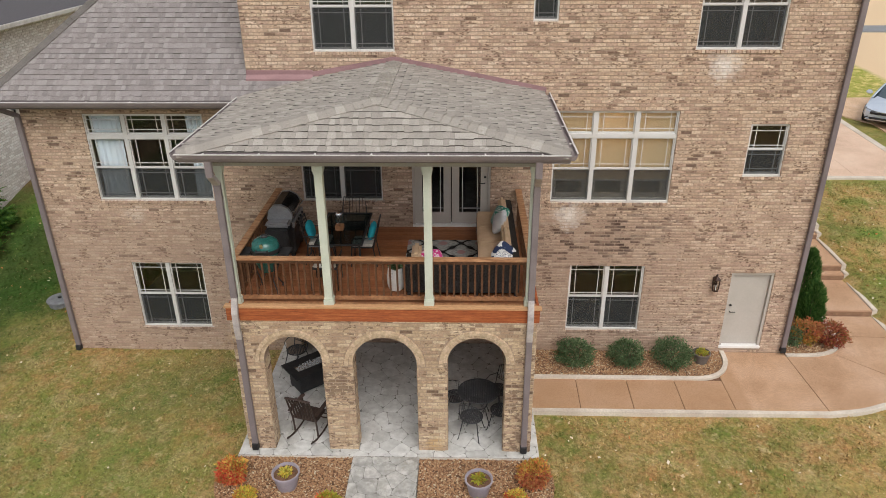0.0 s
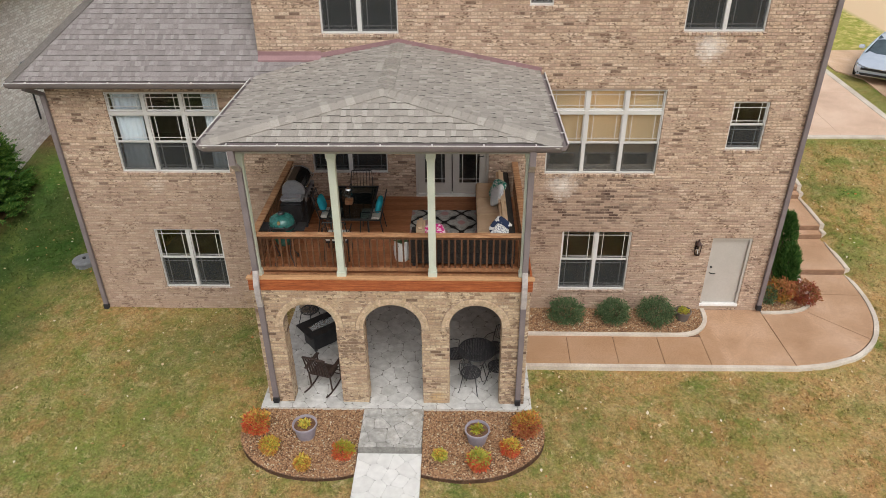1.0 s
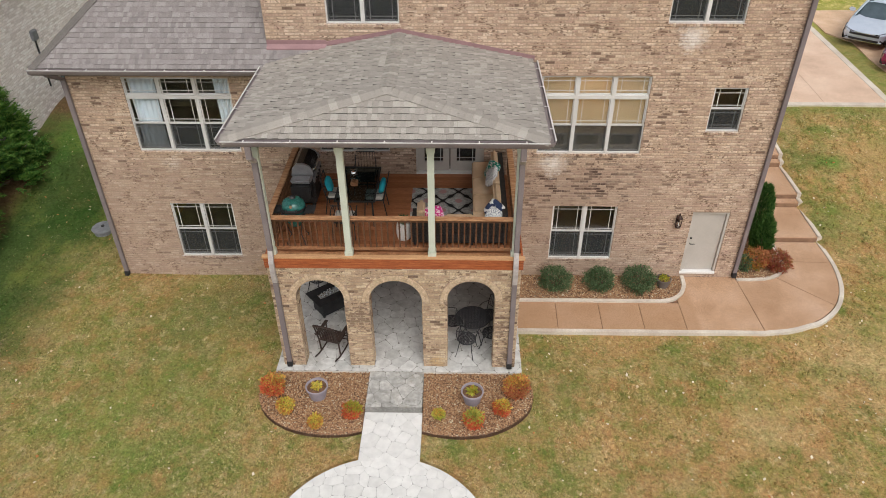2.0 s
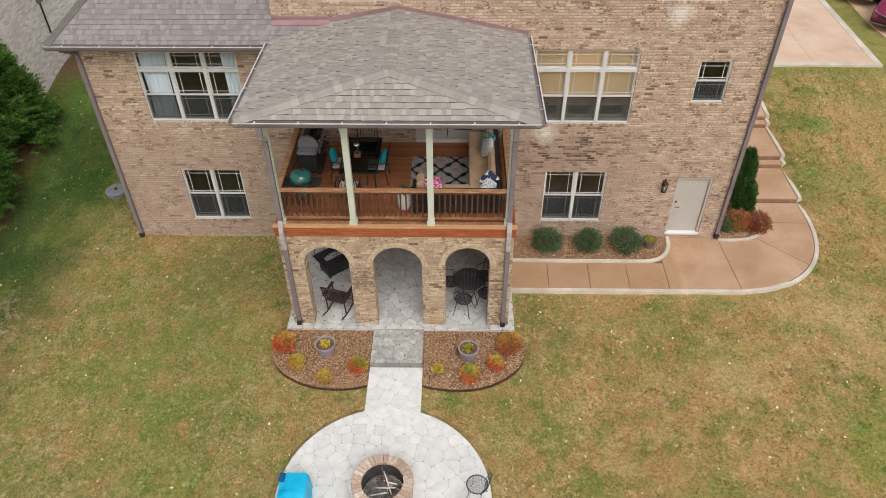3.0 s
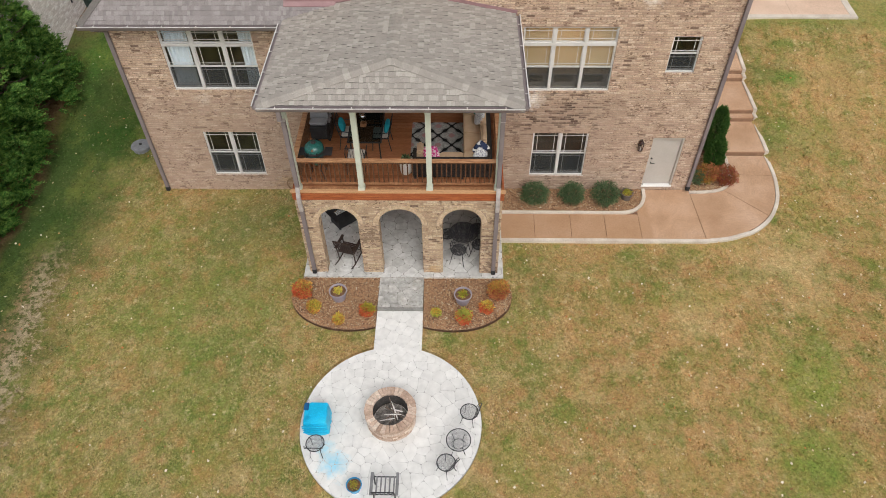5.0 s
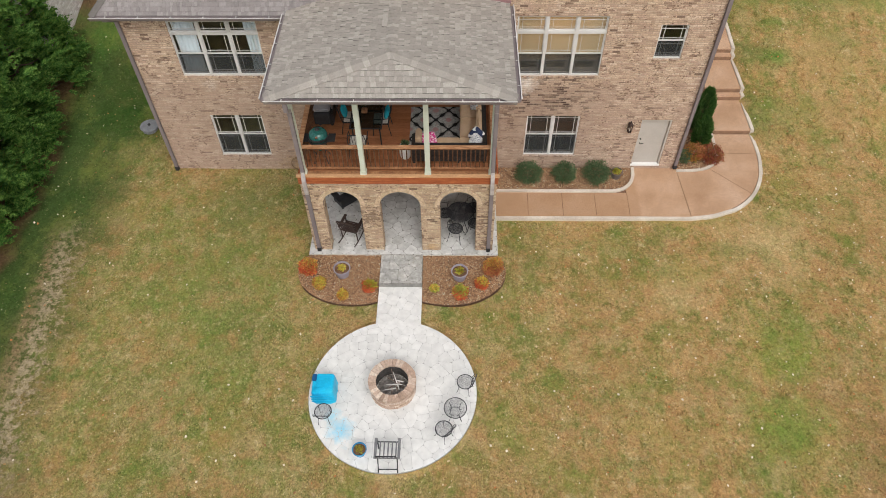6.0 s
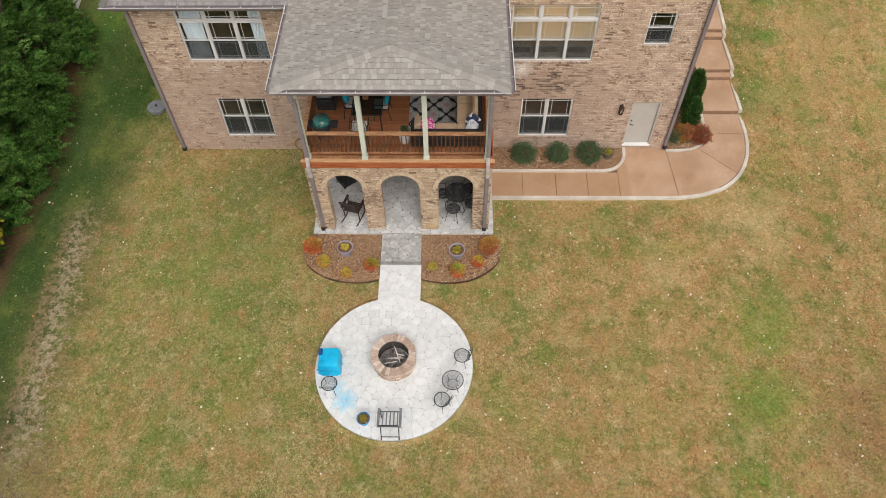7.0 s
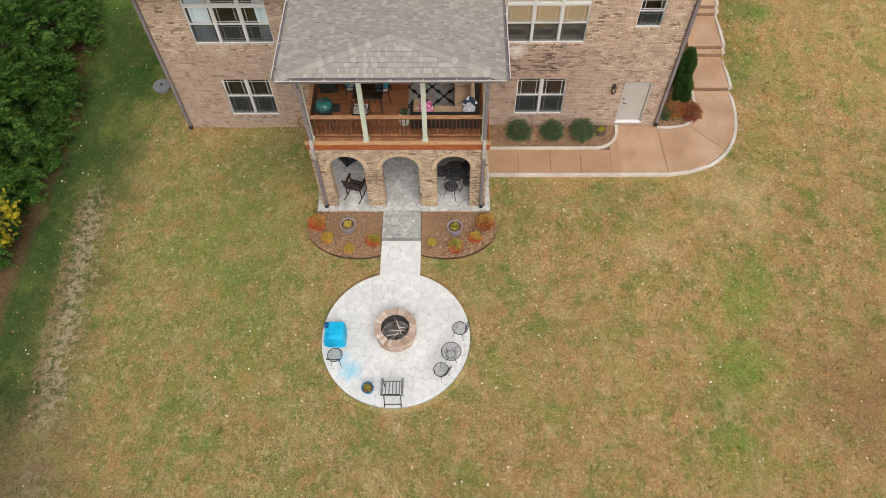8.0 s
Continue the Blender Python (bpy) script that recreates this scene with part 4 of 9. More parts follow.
# ---- French door to the deck ----
fd = thing("door_2", (FD[0] + FD[1]) / 2, 0, FD[2], "greige French door with long glazed leaves and prairie bars", "door", kind="structure")
fw, fh = (FD[1] - FD[0]) / 2, FD[3] - FD[2]
f = bmesh.new()
box(f, -fw, -fw + 0.05, 0.02, 0.16, 0, fh)
box(f, fw - 0.05, fw, 0.02, 0.16, 0, fh)
box(f, -fw + 0.05, fw - 0.05, 0.02, 0.16, fh - 0.05, fh)
part("door_frame", f, DOOR_PAINT, fd)
part("threshold", boxed(-fw, fw, -0.04, 0.16, -0.01, 0.03), WHITE_PAINT, fd)
for s in (-1, 1):
    x0, x1 = (-fw + 0.052, -0.012) if s < 0 else (0.012, fw - 0.052)
    lf = bmesh.new()
    box(lf, x0, x1, 0.07, 0.115, 0.035, 0.30)
    box(lf, x0, x1, 0.07, 0.115, fh - 0.17, fh - 0.052)
    box(lf, x0, x0 + 0.16, 0.07, 0.115, 0.30, fh - 0.17)
    box(lf, x1 - 0.16, x1, 0.07, 0.115, 0.30, fh - 0.17)
    leaf = part("leaf", lf, DOOR_PAINT, fd)
    pn = part("pane", boxed(x0 + 0.16, x1 - 0.16, 0.088, 0.094, 0.30, fh - 0.17), GLASS, leaf, "clear door glass")
    pn.visible_shadow = False
    gb = bmesh.new()
    for xa in (x0 + 0.23, x1 - 0.23):
        box(gb, xa - 0.007, xa + 0.007, 0.080, 0.087, 0.30, fh - 0.17)
    for za in (0.40, fh - 0.28):
        box(gb, x0 + 0.16, x1 - 0.16, 0.079, 0.086, za - 0.007, za + 0.007)
    part("glazing_bars", gb, WHITE_VINYL, leaf)
    if s > 0:
        part("door_handle", tubed([(x1 - 0.07, 0.07, 1.0), (x1 - 0.07, 0.02, 1.0), (x1 - 0.18, 0.02, 1.0)], 0.011), BLACK_METAL, leaf, "dark lever handle")
        part("deadbolt", tubed([(x1 - 0.07, 0.072, 1.14), (x1 - 0.07, 0.045, 1.14)], 0.026, 12), BLACK_METAL, leaf)

# ---- the arcade under the deck ----
PF, PX0, PX1, SLAB, ARC_TOP = -3.80, -3.98, 1.48, 0.28, 3.20
ARCHES = [(-2.93, 0.535, 2.32), (-1.25, 0.59, 2.265), (0.43, 0.535, 2.325)]
THICK = 0.36


def arcade(bm, u0, u1, v0, v1, arches, w0, w1, put, n=20):
    """A wall with round-headed openings (middle, half width, springing height)."""
    def quad(*p):
        bm.faces.new([bm.verts.new(put(*q)) for q in p])

    def solid(a, b, lo_a, lo_b):
        quad((a, lo_a, w0), (b, lo_b, w0), (b, v1, w0), (a, v1, w0))
        quad((a, lo_a, w1), (a, v1, w1), (b, v1, w1), (b, lo_b, w1))
        quad((a, lo_a, w0), (a, lo_a, w1), (b, lo_b, w1), (b, lo_b, w0))
        quad((a, v1, w0), (b, v1, w0), (b, v1, w1), (a, v1, w1))
    edge = u0
    for c, r, s in sorted(arches):
        solid(edge, c - r, v0, v0)
        for e in (c - r, c + r):
            quad((e, v0, w0), (e, s, w0), (e, s, w1), (e, v0, w1))
        us = [c - r * math.cos(math.pi * k / n) for k in range(n + 1)]
        vs = [s + r * math.sin(math.pi * k / n) for k in range(n + 1)]
        for k in range(n):
            solid(us[k], us[k + 1], vs[k], vs[k + 1])
        edge = c + r
    solid(edge, u1, v0, v0)
    for e in (u0, u1):
        quad((e, v0, w0), (e, v1, w0), (e, v1, w1), (e, v0, w1))
    bmesh.ops.remove_doubles(bm, verts=bm.verts, dist=0.0005)
    return bm


def front_put(u, v, w):
    return (u, PF - w, v)


def left_put(u, v, w):
    return (PX0 - w, u, v)


def right_put(u, v, w):
    return (PX1 + w, u, v)


arc = part("wall_arcade", arcade(bmesh.new(), PX0, PX1, SLAB, ARC_TOP, ARCHES, 0.0, -THICK, front_put), MORTAR, None)
tagged(arc, "tan brick arcade with three round arches carrying the deck", "arcade", kind="structure")
SIDE_ARCH = [(-1.85, 1.30, 1.62)]
arc_l = part("wall_arcade_side", arcade(bmesh.new(), PF + THICK, -0.02, SLAB, ARC_TOP, SIDE_ARCH, 0.0, -THICK, left_put), MORTAR, None)
tagged(arc_l, "tan brick side wall of the porch with one wide arch", "arcade", kind="structure")
arc_r = part("wall_arcade_closed_side", boxed(PX1 - THICK, PX1, PF + THICK, -0.02, SLAB, ARC_TOP), MORTAR, None)
tagged(arc_r, "tan brick closed side wall of the porch", "wall", kind="structure")
# unseen ceiling, kept brown to cut the light bounced onto the porch floor
pc = part("ceiling_porch", boxed(PX0 + THICK, PX1 - THICK, PF + THICK, -0.02, 3.02, 3.10), CEDAR, None)
tagged(pc, "unseen brown ceiling that dims the porch under the deck", "ceiling", kind="structure")

# ---- the deck ----
DECK, TRIM, DF = 3.37, 3.50, -3.825
deck = thing("deck", -1.25, -1.9, ARC_TOP, "raised cedar deck with red-stained fascia over a brick arcade", "deck", kind="structure")


def deck_part(name, bm, material, label=""):
    bmesh.ops.translate(bm, vec=(1.25, 1.9, -ARC_TOP), verts=bm.verts)
    return part(name, bm, material, deck, label)


f = bmesh.new()
box(f, PX0 - 0.04, PX1 + 0.04, DF, DF + 0.045, ARC_TOP, TRIM - 0.045, 0.004)
deck_part("front_fascia", f, FASCIA, "red-stained cedar fascia board")
deck_part("side_fascia", boxed(PX0 - 0.04, PX0 + 0.005, DF + 0.047, -0.02, ARC_TOP, TRIM - 0.045, 0.004), FASCIA)
deck_part("side_fascia", boxed(PX1 - 0.005, PX1 + 0.04, DF + 0.047, -0.02, ARC_TOP, TRIM - 0.045, 0.004), FASCIA)
deck_part("front_trim_board", boxed(PX0 - 0.07, PX1 + 0.07, DF - 0.02, -3.715, TRIM - 0.040, TRIM - 0.005, 0.005), TRIMWOOD, "pale weathered cedar cap board")
deck_part("kerb_board", boxed(PX0 + 0.01, PX1 - 0.01, -3.712, -3.575, ARC_TOP, TRIM - 0.042), RAILWOOD, "brown board between deck and fascia")
deck_part("joists", boxed(PX0 + 0.05, PX1 - 0.05, -3.5, -0.03, ARC_TOP - 0.05, DECK - 0.035), CEDAR)
for k in range(25):
    y0 = -3.572 + k * 0.1415
    deck_part("deck_board", boxed(PX0 + 0.02, PX1 - 0.02, y0, y0 + 0.136, DECK - 0.032, DECK, 0.003), DECKING)

RAILY, RAILIN = -3.68, -3.485
POSTS = [(-3.82, 0.052), (-2.19, 0.068), (-0.42, 0.068), (1.315, 0.052)]
for px, hw in POSTS:
    post = thing("porch_post", px, RAILY, TRIM - 0.005, "square sage-white porch post with cap and base", "post", "porch posts")
    part("shaft", boxed(-hw, hw, -hw, hw, 0.12, 2.47, 0.004), SAGE, post)
    b = bmesh.new()
    box(b, -hw - 0.02, hw + 0.02, -hw - 0.02, hw + 0.02, -0.034, 0.10, 0.006)
    box(b, -hw - 0.011, hw + 0.011, -hw - 0.011, hw + 0.011, 0.10, 0.125, 0.004)
    part("base", b, SAGE, post)
    b = bmesh.new()
    box(b, -hw - 0.01, hw + 0.01, -hw - 0.01, hw + 0.01, 2.43, 2.47, 0.004)
    box(b, -hw - 0.02, hw + 0.02, -hw - 0.02, hw + 0.02, 2.47, 2.575, 0.005)
    part("cap", b, SAGE, post)


def railing(p, q, label):
    """A timber railing between two points on the deck."""
    a, b = Vector(p), Vector(q)
    length = (b - a).length
    rl = thing("deck_railing", a.x, a.y, DECK, label, "railing", "deck railings", rz=math.degrees(math.atan2(b.y - a.y, b.x - a.x)))
    part("top_rail", boxed(0, length, -0.068, 0.068, 0.885, 0.92, 0.006), RAILCAP, rl, "cedar cap with its top highlight painted in")
    part("upper_rail", boxed(0, length, -0.018, 0.018, 0.81, 0.883, 0.003), BALUSTER, rl)
    part("bottom_rail", boxed(0, length, -0.02, 0.02, 0.09, 0.17, 0.003), RAILWOOD, rl)
    n = max(2, int(length / 0.118))
    first = None
    for k in range(n):
        x = (k + 0.5) * length / n
        if first is None:
            first = part("baluster", boxed(-0.016, 0.016, -0.016, 0.016, 0.172, 0.808), BALUSTER, rl)
            first.location.x = x
        else:
            o = new("baluster", first.data)
            o.parent = rl
            o.location.x = x
    return rl


for (a, _), (b, _) in zip(POSTS, POSTS[1:]):
    railing((a + 0.004, RAILIN), (b - 0.004, RAILIN), "brown-stained cedar railing with square balusters between posts")
railing((-3.87, RAILIN + 0.07), (-3.87, -0.05), "brown-stained cedar side railing running back to the house")
railing((1.36, RAILIN + 0.07), (1.36, -0.05), "brown-stained cedar side railing behind the sofa")

# ---- the deck's roof ----
bm = boxed(-3.90, 1.40, RAILY - 0.10, RAILY + 0.10, 6.07, 6.30, 0.004)
beam = part("porch_beam", bm, BEAM_PAINT, None)
tagged(beam, "taupe-grey boxed beam on the porch posts", "beam", kind="structure")
for sx in (-3.80, 1.30):
    b2 = part("porch_beam_side", boxed(sx - 0.10, sx + 0.10, RAILY + 0.102, -0.01, 6.07, 6.30, 0.004), BEAM_PAINT, None)
    tagged(b2, "taupe-grey side beam of the porch roof", "beam", kind="structure")
# unseen too, its brown chosen so that less light bounces over the deck
pcl = part("ceiling_deck", boxed(-3.70, 1.20, RAILY + 0.10, -0.01, 6.24, 6.28), CEDAR, None)
tagged(pcl, "unseen brown ceiling that dims the deck below it", "ceiling", kind="structure")
RX0, RX1, RY, RE = -4.30, 1.81, -4.08, 6.40
APEX, BACK = Vector((-1.25, -3.12, 7.015)), Vector((-1.25, 0.0, 7.015))


def roof_faces(name, polys, thick, material, label):
    b = bmesh.new()
    for poly in polys:
        hi = [b.verts.new(p) for p in poly]
        lo = [b.verts.new((p[0], p[1], p[2] - thick)) for p in poly]
        b.faces.new(hi)
        b.faces.new(lo)
        for i in range(len(poly)):
            j = (i + 1) % len(poly)
            b.faces.new((lo[i], lo[j], hi[j], hi[i]))
    ob = part(name, b, material, None)
    return tagged(ob, label, "roof", kind="structure")


C0, C1, C2, C3 = (RX0, RY, RE), (RX1, RY, RE), (RX1, -0.02, RE), (RX0, -0.02, RE)
AP, BK = tuple(APEX), (BACK.x, -0.02, BACK.z)
PORCH_ROOF = [[C0, C1, AP], [C1, C2, BK, AP], [C3, C0, AP, BK]]
porch_roof = roof_faces("roof_porch", PORCH_ROOF, 0.09, UNDERLAY, "low hipped porch roof of weathered grey-brown shingles")
SL = 0.95
LE, LX0, LXR, RIDGE = -0.46, -9.76, -2.9, 3.1
ridge_z = 6.31 + SL * (RIDGE - LE)
L0, L1 = (LX0, LE, 6.31), (MID, LE, 6.31)
LR0, LR1 = (LX0 + (RIDGE - LE), RIDGE, ridge_z), (MID, RIDGE, ridge_z)
LB0, LB1 = (LX0, 2 * RIDGE - LE, 6.31), (MID, 2 * RIDGE - LE, 6.31)
S1, S2, S3 = (LXR, LE, 6.31), (LXR, -0.02, 6.31 + SL * (-0.02 - LE)), (MID, -0.02, 6.31 + SL * (-0.02 - LE))
LEFT_ROOF = [[L0, L1, LR1, LR0], [LB0, L0, LR0], [LB1, LB0, LR0, LR1]]
roof_left = roof_faces("roof_left", LEFT_ROOF, 0.10, UNDERLAY, "steep hipped wing roof of grey-brown shingles")
roof_strip = roof_faces("roof_strip", [[L1, S1, S2, S3]], 0.10, UNDERLAY, "narrow strip of shingled roof along the wall")
soffit = part("soffit_left", boxed(LX0 + 0.05, -4.3, LE + 0.02, -0.002, 6.14, 6.19), GUTTER, None)
tagged(soffit, "taupe soffit under the wing's eave", "soffit", kind="structure")


def gutter(p, q, label, drop=0.12):
    """A taupe box gutter with a pale lip and hangers; its outer side lies to the right of the run."""
    a, b = Vector(p), Vector(q)
    length = (b - a).length
    gt = thing("gutter", a.x, a.y, a.z, label, "gutter", "eaves gutters", rz=math.degrees(math.atan2(b.y - a.y, b.x - a.x)))
    g = bmesh.new()
    prof = [(0.0, 0.0), (0.0, -drop), (-0.07, -drop), (-0.10, -drop * 0.55), (-0.115, -0.02), (-0.115, 0.0), (-0.105, 0.0), (-0.095, -0.02), (-0.08, -0.045), (-0.006, -0.05), (-0.006, 0.0)]
    e0 = [g.verts.new((0, y, z)) for y, z in prof]
    e1 = [g.verts.new((length, y, z)) for y, z in prof]
    for i in range(len(prof)):
        j = (i + 1) % len(prof)
        g.faces.new((e0[i], e0[j], e1[j], e1[i]))
    g.faces.new(e0)
    g.faces.new(e1)
    part("trough", g, SPOUT, gt)
    part("lip", boxed(0, length, -0.122, -0.096, -0.006, 0.006), GUTTER_LIP, gt, "pale worn lip")
    n = max(2, int(length / 0.85))
    for k in range(n):
        x = (k + 0.5) * length / n
        part("hanger", boxed(x - 0.012, x + 0.012, -0.112, -0.035, -0.004, 0.009), GUTTER_LIP, gt)
    fa = part("fascia", boxed(0, length, 0.001, 0.03, -0.16, -0.005), GUTTER, gt)
    return gt


gutter((RX0, RY, RE - 0.01), (RX1, RY, RE - 0.01), "taupe box gutter along the front of the porch roof")
gutter((RX1, RY, RE - 0.01), (RX1, -0.05, RE - 0.01), "taupe box gutter along a side of the porch roof")
gutter((RX0, -0.50, RE - 0.01), (RX0, RY, RE - 0.01), "taupe box gutter along a side of the porch roof")
gutter((LX0, LE, 6.30), (-4.33, LE, 6.30), "taupe box gutter along the wing's eave")


def downspout(name_label, pts, foot=True):
    ds = thing("downspout", *pts[0], name_label, "downspout", "downspouts")
    o = Vector(pts[0])
    for k, (p, q) in enumerate(zip(pts, pts[1:])):
        p, q = Vector(p) - o, Vector(q) - o
        short = (q - p).length < 0.75
        d = (q - p).normalized()
        b = bmesh.new()
        box(b, -0.055, 0.055, -0.04, 0.04, -0.02, (q - p).length + 0.02, 0.008)
        side = Vector((1, 0, 0))
        nx = (side - d * side.dot(d)).normalized()
        if abs(d.x) > 0.9:
            nx = Vector((0, 0, 1))
        m = Matrix((nx, d.cross(nx).normalized(), d)).transposed().to_4x4()
        bmesh.ops.transform(b, matrix=Matrix.Translation(p) @ m, verts=b.verts)
        part("elbow" if short else "pipe", b, ELBOW if (short and 0 < k < len(pts) - 2 and len(pts) > 4) else SPOUT, ds)
    if foot:
        p = Vector(pts[-1]) - o
        part("drain_adapter", boxed(p.x - 0.06, p.x + 0.06, p.y - 0.07, p.y + 0.05, p.z - 0.02, p.z + 0.13, 0.012), BLACK_PLASTIC, ds, "black plastic drain adapter")
    return ds


for sx in (-3.835, 1.355):
    downspout("mauve-grey downspout with a pale offset at the deck", [(sx - 0.02 * (1 if sx > 0 else -1), RY - 0.03, 6.28), (sx - 0.02 * (1 if sx > 0 else -1), RY - 0.03, 6.02), (sx, RAILY - 0.13, 5.78), (sx, RAILY - 0.13, TRIM + 0.16), (sx, DF - 0.075, TRIM - 0.12), (sx, DF - 0.075, 3.05), (sx, PF - 0.06, 2.85), (sx, PF - 0.06, 0.34)])
downspout("mauve-grey corner downspout from eave to lawn", [(-9.42, LE + 0.02, 6.14), (LEFT - 0.03, -0.07, 5.90), (LEFT - 0.03, -0.07, 0.05)])
downspout("mauve-grey corner downspout from roof to walk", [(RIGHT - 0.03, -0.07, HIGH), (RIGHT - 0.03, -0.07, 0.18)])

# flashing where the roofs meet the upper wall
fl = bmesh.new()
for pa, pb in (((-4.29, 6.74), (-2.92, 6.74)), ((-2.92, 6.74), (-1.25, 7.04)), ((-1.25, 7.04), (0.04, 6.79)), ((0.04, 6.79), (1.85, 6.42))):
    lo = [(pa[0], -0.016, pa[1] - 0.03), (pb[0], -0.016, pb[1] - 0.03)]
    tall = 0.10 if pa[1] == pb[1] else 0.07
    vs = [lo[0], lo[1], (pb[0], -0.016, pb[1] + tall), (pa[0], -0.016, pa[1] + tall)]
    q = [fl.verts.new(v) for v in vs] + [fl.verts.new((v[0], -0.04, v[2])) for v in vs]
    for ids in ((0, 1, 2, 3), (4, 5, 6, 7), (0, 1, 5, 4), (1, 2, 6, 5), (2, 3, 7, 6), (3, 0, 4, 7)):
        fl.faces.new([q[i] for i in ids])
ap = [(x, y, 6.31 + SL * (y - LE) + d) for d in (0.006, 0.046) for x, y in ((-4.29, -0.125), (-2.92, -0.125), (-2.92, -0.04), (-4.29, -0.04))]
q = [fl.verts.new(v) for v in ap]
for ids in ((0, 1, 2, 3), (4, 5, 6, 7), (0, 1, 5, 4), (1, 2, 6, 5), (2, 3, 7, 6), (3, 0, 4, 7)):
    fl.faces.new([q[i] for i in ids])
flash = part("roof_flashing", fl, FLASHING, None)
tagged(flash, "dusty red metal flashing between roof and brick", "flashing", kind="structure")


# ---- paving: base slabs ----
PATIO, PCX, PCY, PR = 0.12, -1.32, -8.58, 2.26
tint_layer(STONE, (0.12, 0.58, 0.80), spot(-2.56, -9.72, 0.13, 0.44, 0.9, 2.5))
tint_layer(STONE, (0.35, 0.68, 0.80), spot(-2.84, -9.34, 0.13, 0.28, 0.85, 4.0))
circle = [(PCX + PR * math.cos(2 * math.pi * k / 72), PCY + PR * math.sin(2 * math.pi * k / 72)) for k in range(72)]
patio = part("patio_round", slab(bmesh.new(), circle, -0.05, PATIO - 0.008), STONE_JOINT, None)
tagged(patio, "round patio of white stamped stone paving", "patio", kind="structure")
rim = bmesh.new()
lathe(rim, [(PR + 0.002, -0.05), (PR + 0.16, -0.05), (PR + 0.14, 0.02), (PR + 0.02, 0.088), (PR + 0.006, 0.06)], 72, PCX, PCY)
part("turf_edge", rim, LAWN, patio, "turf grown against the paving")
walk_low = part("pavement_lower_walk", boxed(-1.935, -0.635, -6.62, -5.10, -0.05, PATIO - 0.009), PALE_JOINT, None)
tagged(walk_low, "white stamped stone walk between step and patio", "walkway", kind="structure")
walk_high = part("pavement_upper_walk", boxed(-1.925, -0.645, -5.10, -4.0, -0.05, SLAB - 0.014), STEP_FACE, None)
tagged(walk_high, "grey stamped stone walk with a single step", "walkway", kind="structure")
porch_slab = part("floor_porch", boxed(-4.16, 1.66, -4.0, -0.005, -0.05, SLAB - 0.014), CONCRETE, None)
tagged(porch_slab, "grey stamped stone porch floor", "floor", kind="structure")

# ---- the aggregate walk beside the house ----
WZ = 0.10
agg = thing("pavement_side_walk", 6.0, -1.7, 0.0, "reddish exposed-aggregate walk with pale concrete borders", "walkway", kind="structure")


def agg_part(name, outline, z1=WZ, z0=-0.06, material=None):
    o = [(x - 6.0, y + 1.7) for x, y in outline]
    return part(name, slab(bmesh.new(), o, z0, z1), material or AGGREGATE, agg)


g = 0.007
xs = [1.56, 2.72, 3.86, 4.94, 6.02]
for a, b in zip(xs, xs[1:]):
    agg_part("panel", [(a + g, -2.255), (b - g, -2.255), (b - g + 0.03, -1.18), (a + g + 0.03, -1.18)])
inner = smooth_line([(5.62, -1.18), (5.98, -1.06), (6.25, -0.82), (6.42, -0.45), (6.46, -0.02)], 4)
agg_part("panel", [(6.02 + g, -2.255), (7.98 - g, -2.25), (7.90 - g, -0.02)] + [p for p in reversed(inner) if p[0] > 6.06] + [(6.05 + g, -1.02)])
outer = smooth_line([(7.98, -2.25), (8.75, -2.13), (9.55, -1.78), (10.2, -1.2), (10.62, -0.45), (10.82, 0.35), (10.87, 1.05), (10.86, 1.72)], 4)
inrim = smooth_line([(7.90, -0.19), (8.55, -0.17), (9.05, -0.02), (9.38, 0.30), (9.50, 0.75), (9.54, 1.20), (9.56, 1.72)], 4)
oi = min(range(len(outer)), key=lambda k: abs(outer[k][0] - 10.2))
ii = min(range(len(inrim)), key=lambda k: abs(inrim[k][0] - 9.05))
oj = min(range(len(outer)), key=lambda k: abs(outer[k][1] - 0.75))
ij = min(range(len(inrim)), key=lambda k: abs(inrim[k][1] - 0.75))


def gap(pts, c, k=0.988):
    return [(c[0] + (x - c[0]) * k, c[1] + (y - c[1]) * k) for x, y in pts]


agg_part("panel", gap(outer[:oi + 1] + list(reversed(inrim[:ii + 1])), (9.0, -1.1)))
agg_part("panel", gap(outer[oi:oj + 1] + list(reversed(inrim[ii:ij + 1])), (9.9, -0.1)))
agg_part("panel", gap(outer[oj:] + list(reversed(inrim[ij:])), (10.2, 1.2)))
agg_part("subbase", [(1.56, -2.255)] + outer + list(reversed(inrim)) + [(7.9, -0.02), (6.46, -0.02), (6.3, -0.7), (5.6, -1.17), (1.56, -1.17)], WZ - 0.02, -0.08, SOIL)
o = lambda pts: [(x - 6.0, y + 1.7) for x, y in pts]
part("border", ribbon(bmesh.new(), o([(1.56, -2.365), (7.98, -2.36)] + [(x + (0.02 if y < -1.9 else 0.11), y - 0.10 * max(0.0, min(1.0, (0.2 - y) / 2.2))) for x, y in outer[1:]]), 0.112, -0.06, WZ + 0.018), KERB, agg, "pale concrete border")
part("border", ribbon(bmesh.new(), o(list(reversed([(1.56, -1.178), (5.5, -1.178)] + inner[1:]))), -0.105, -0.06, WZ + 0.05), KERB, agg, "pale concrete border")
part("border", ribbon(bmesh.new(), o(inrim), 0.10, -0.06, WZ + 0.035), KERB, agg, "pale concrete border")

stairs = thing("garden_stairs", 10.2, 1.74, 0.0, "broad reddish aggregate garden steps with pale borders", "stairs", kind="structure")
TREADS = [(1.74, 3.36, 0.27, 0.31), (3.36, 3.60, 0.48, 0.48), (3.60, 5.26, 0.65, 0.70), (5.26, 5.50, 0.87, 0.87), (5.50, 8.34, 1.04, 1.38)]


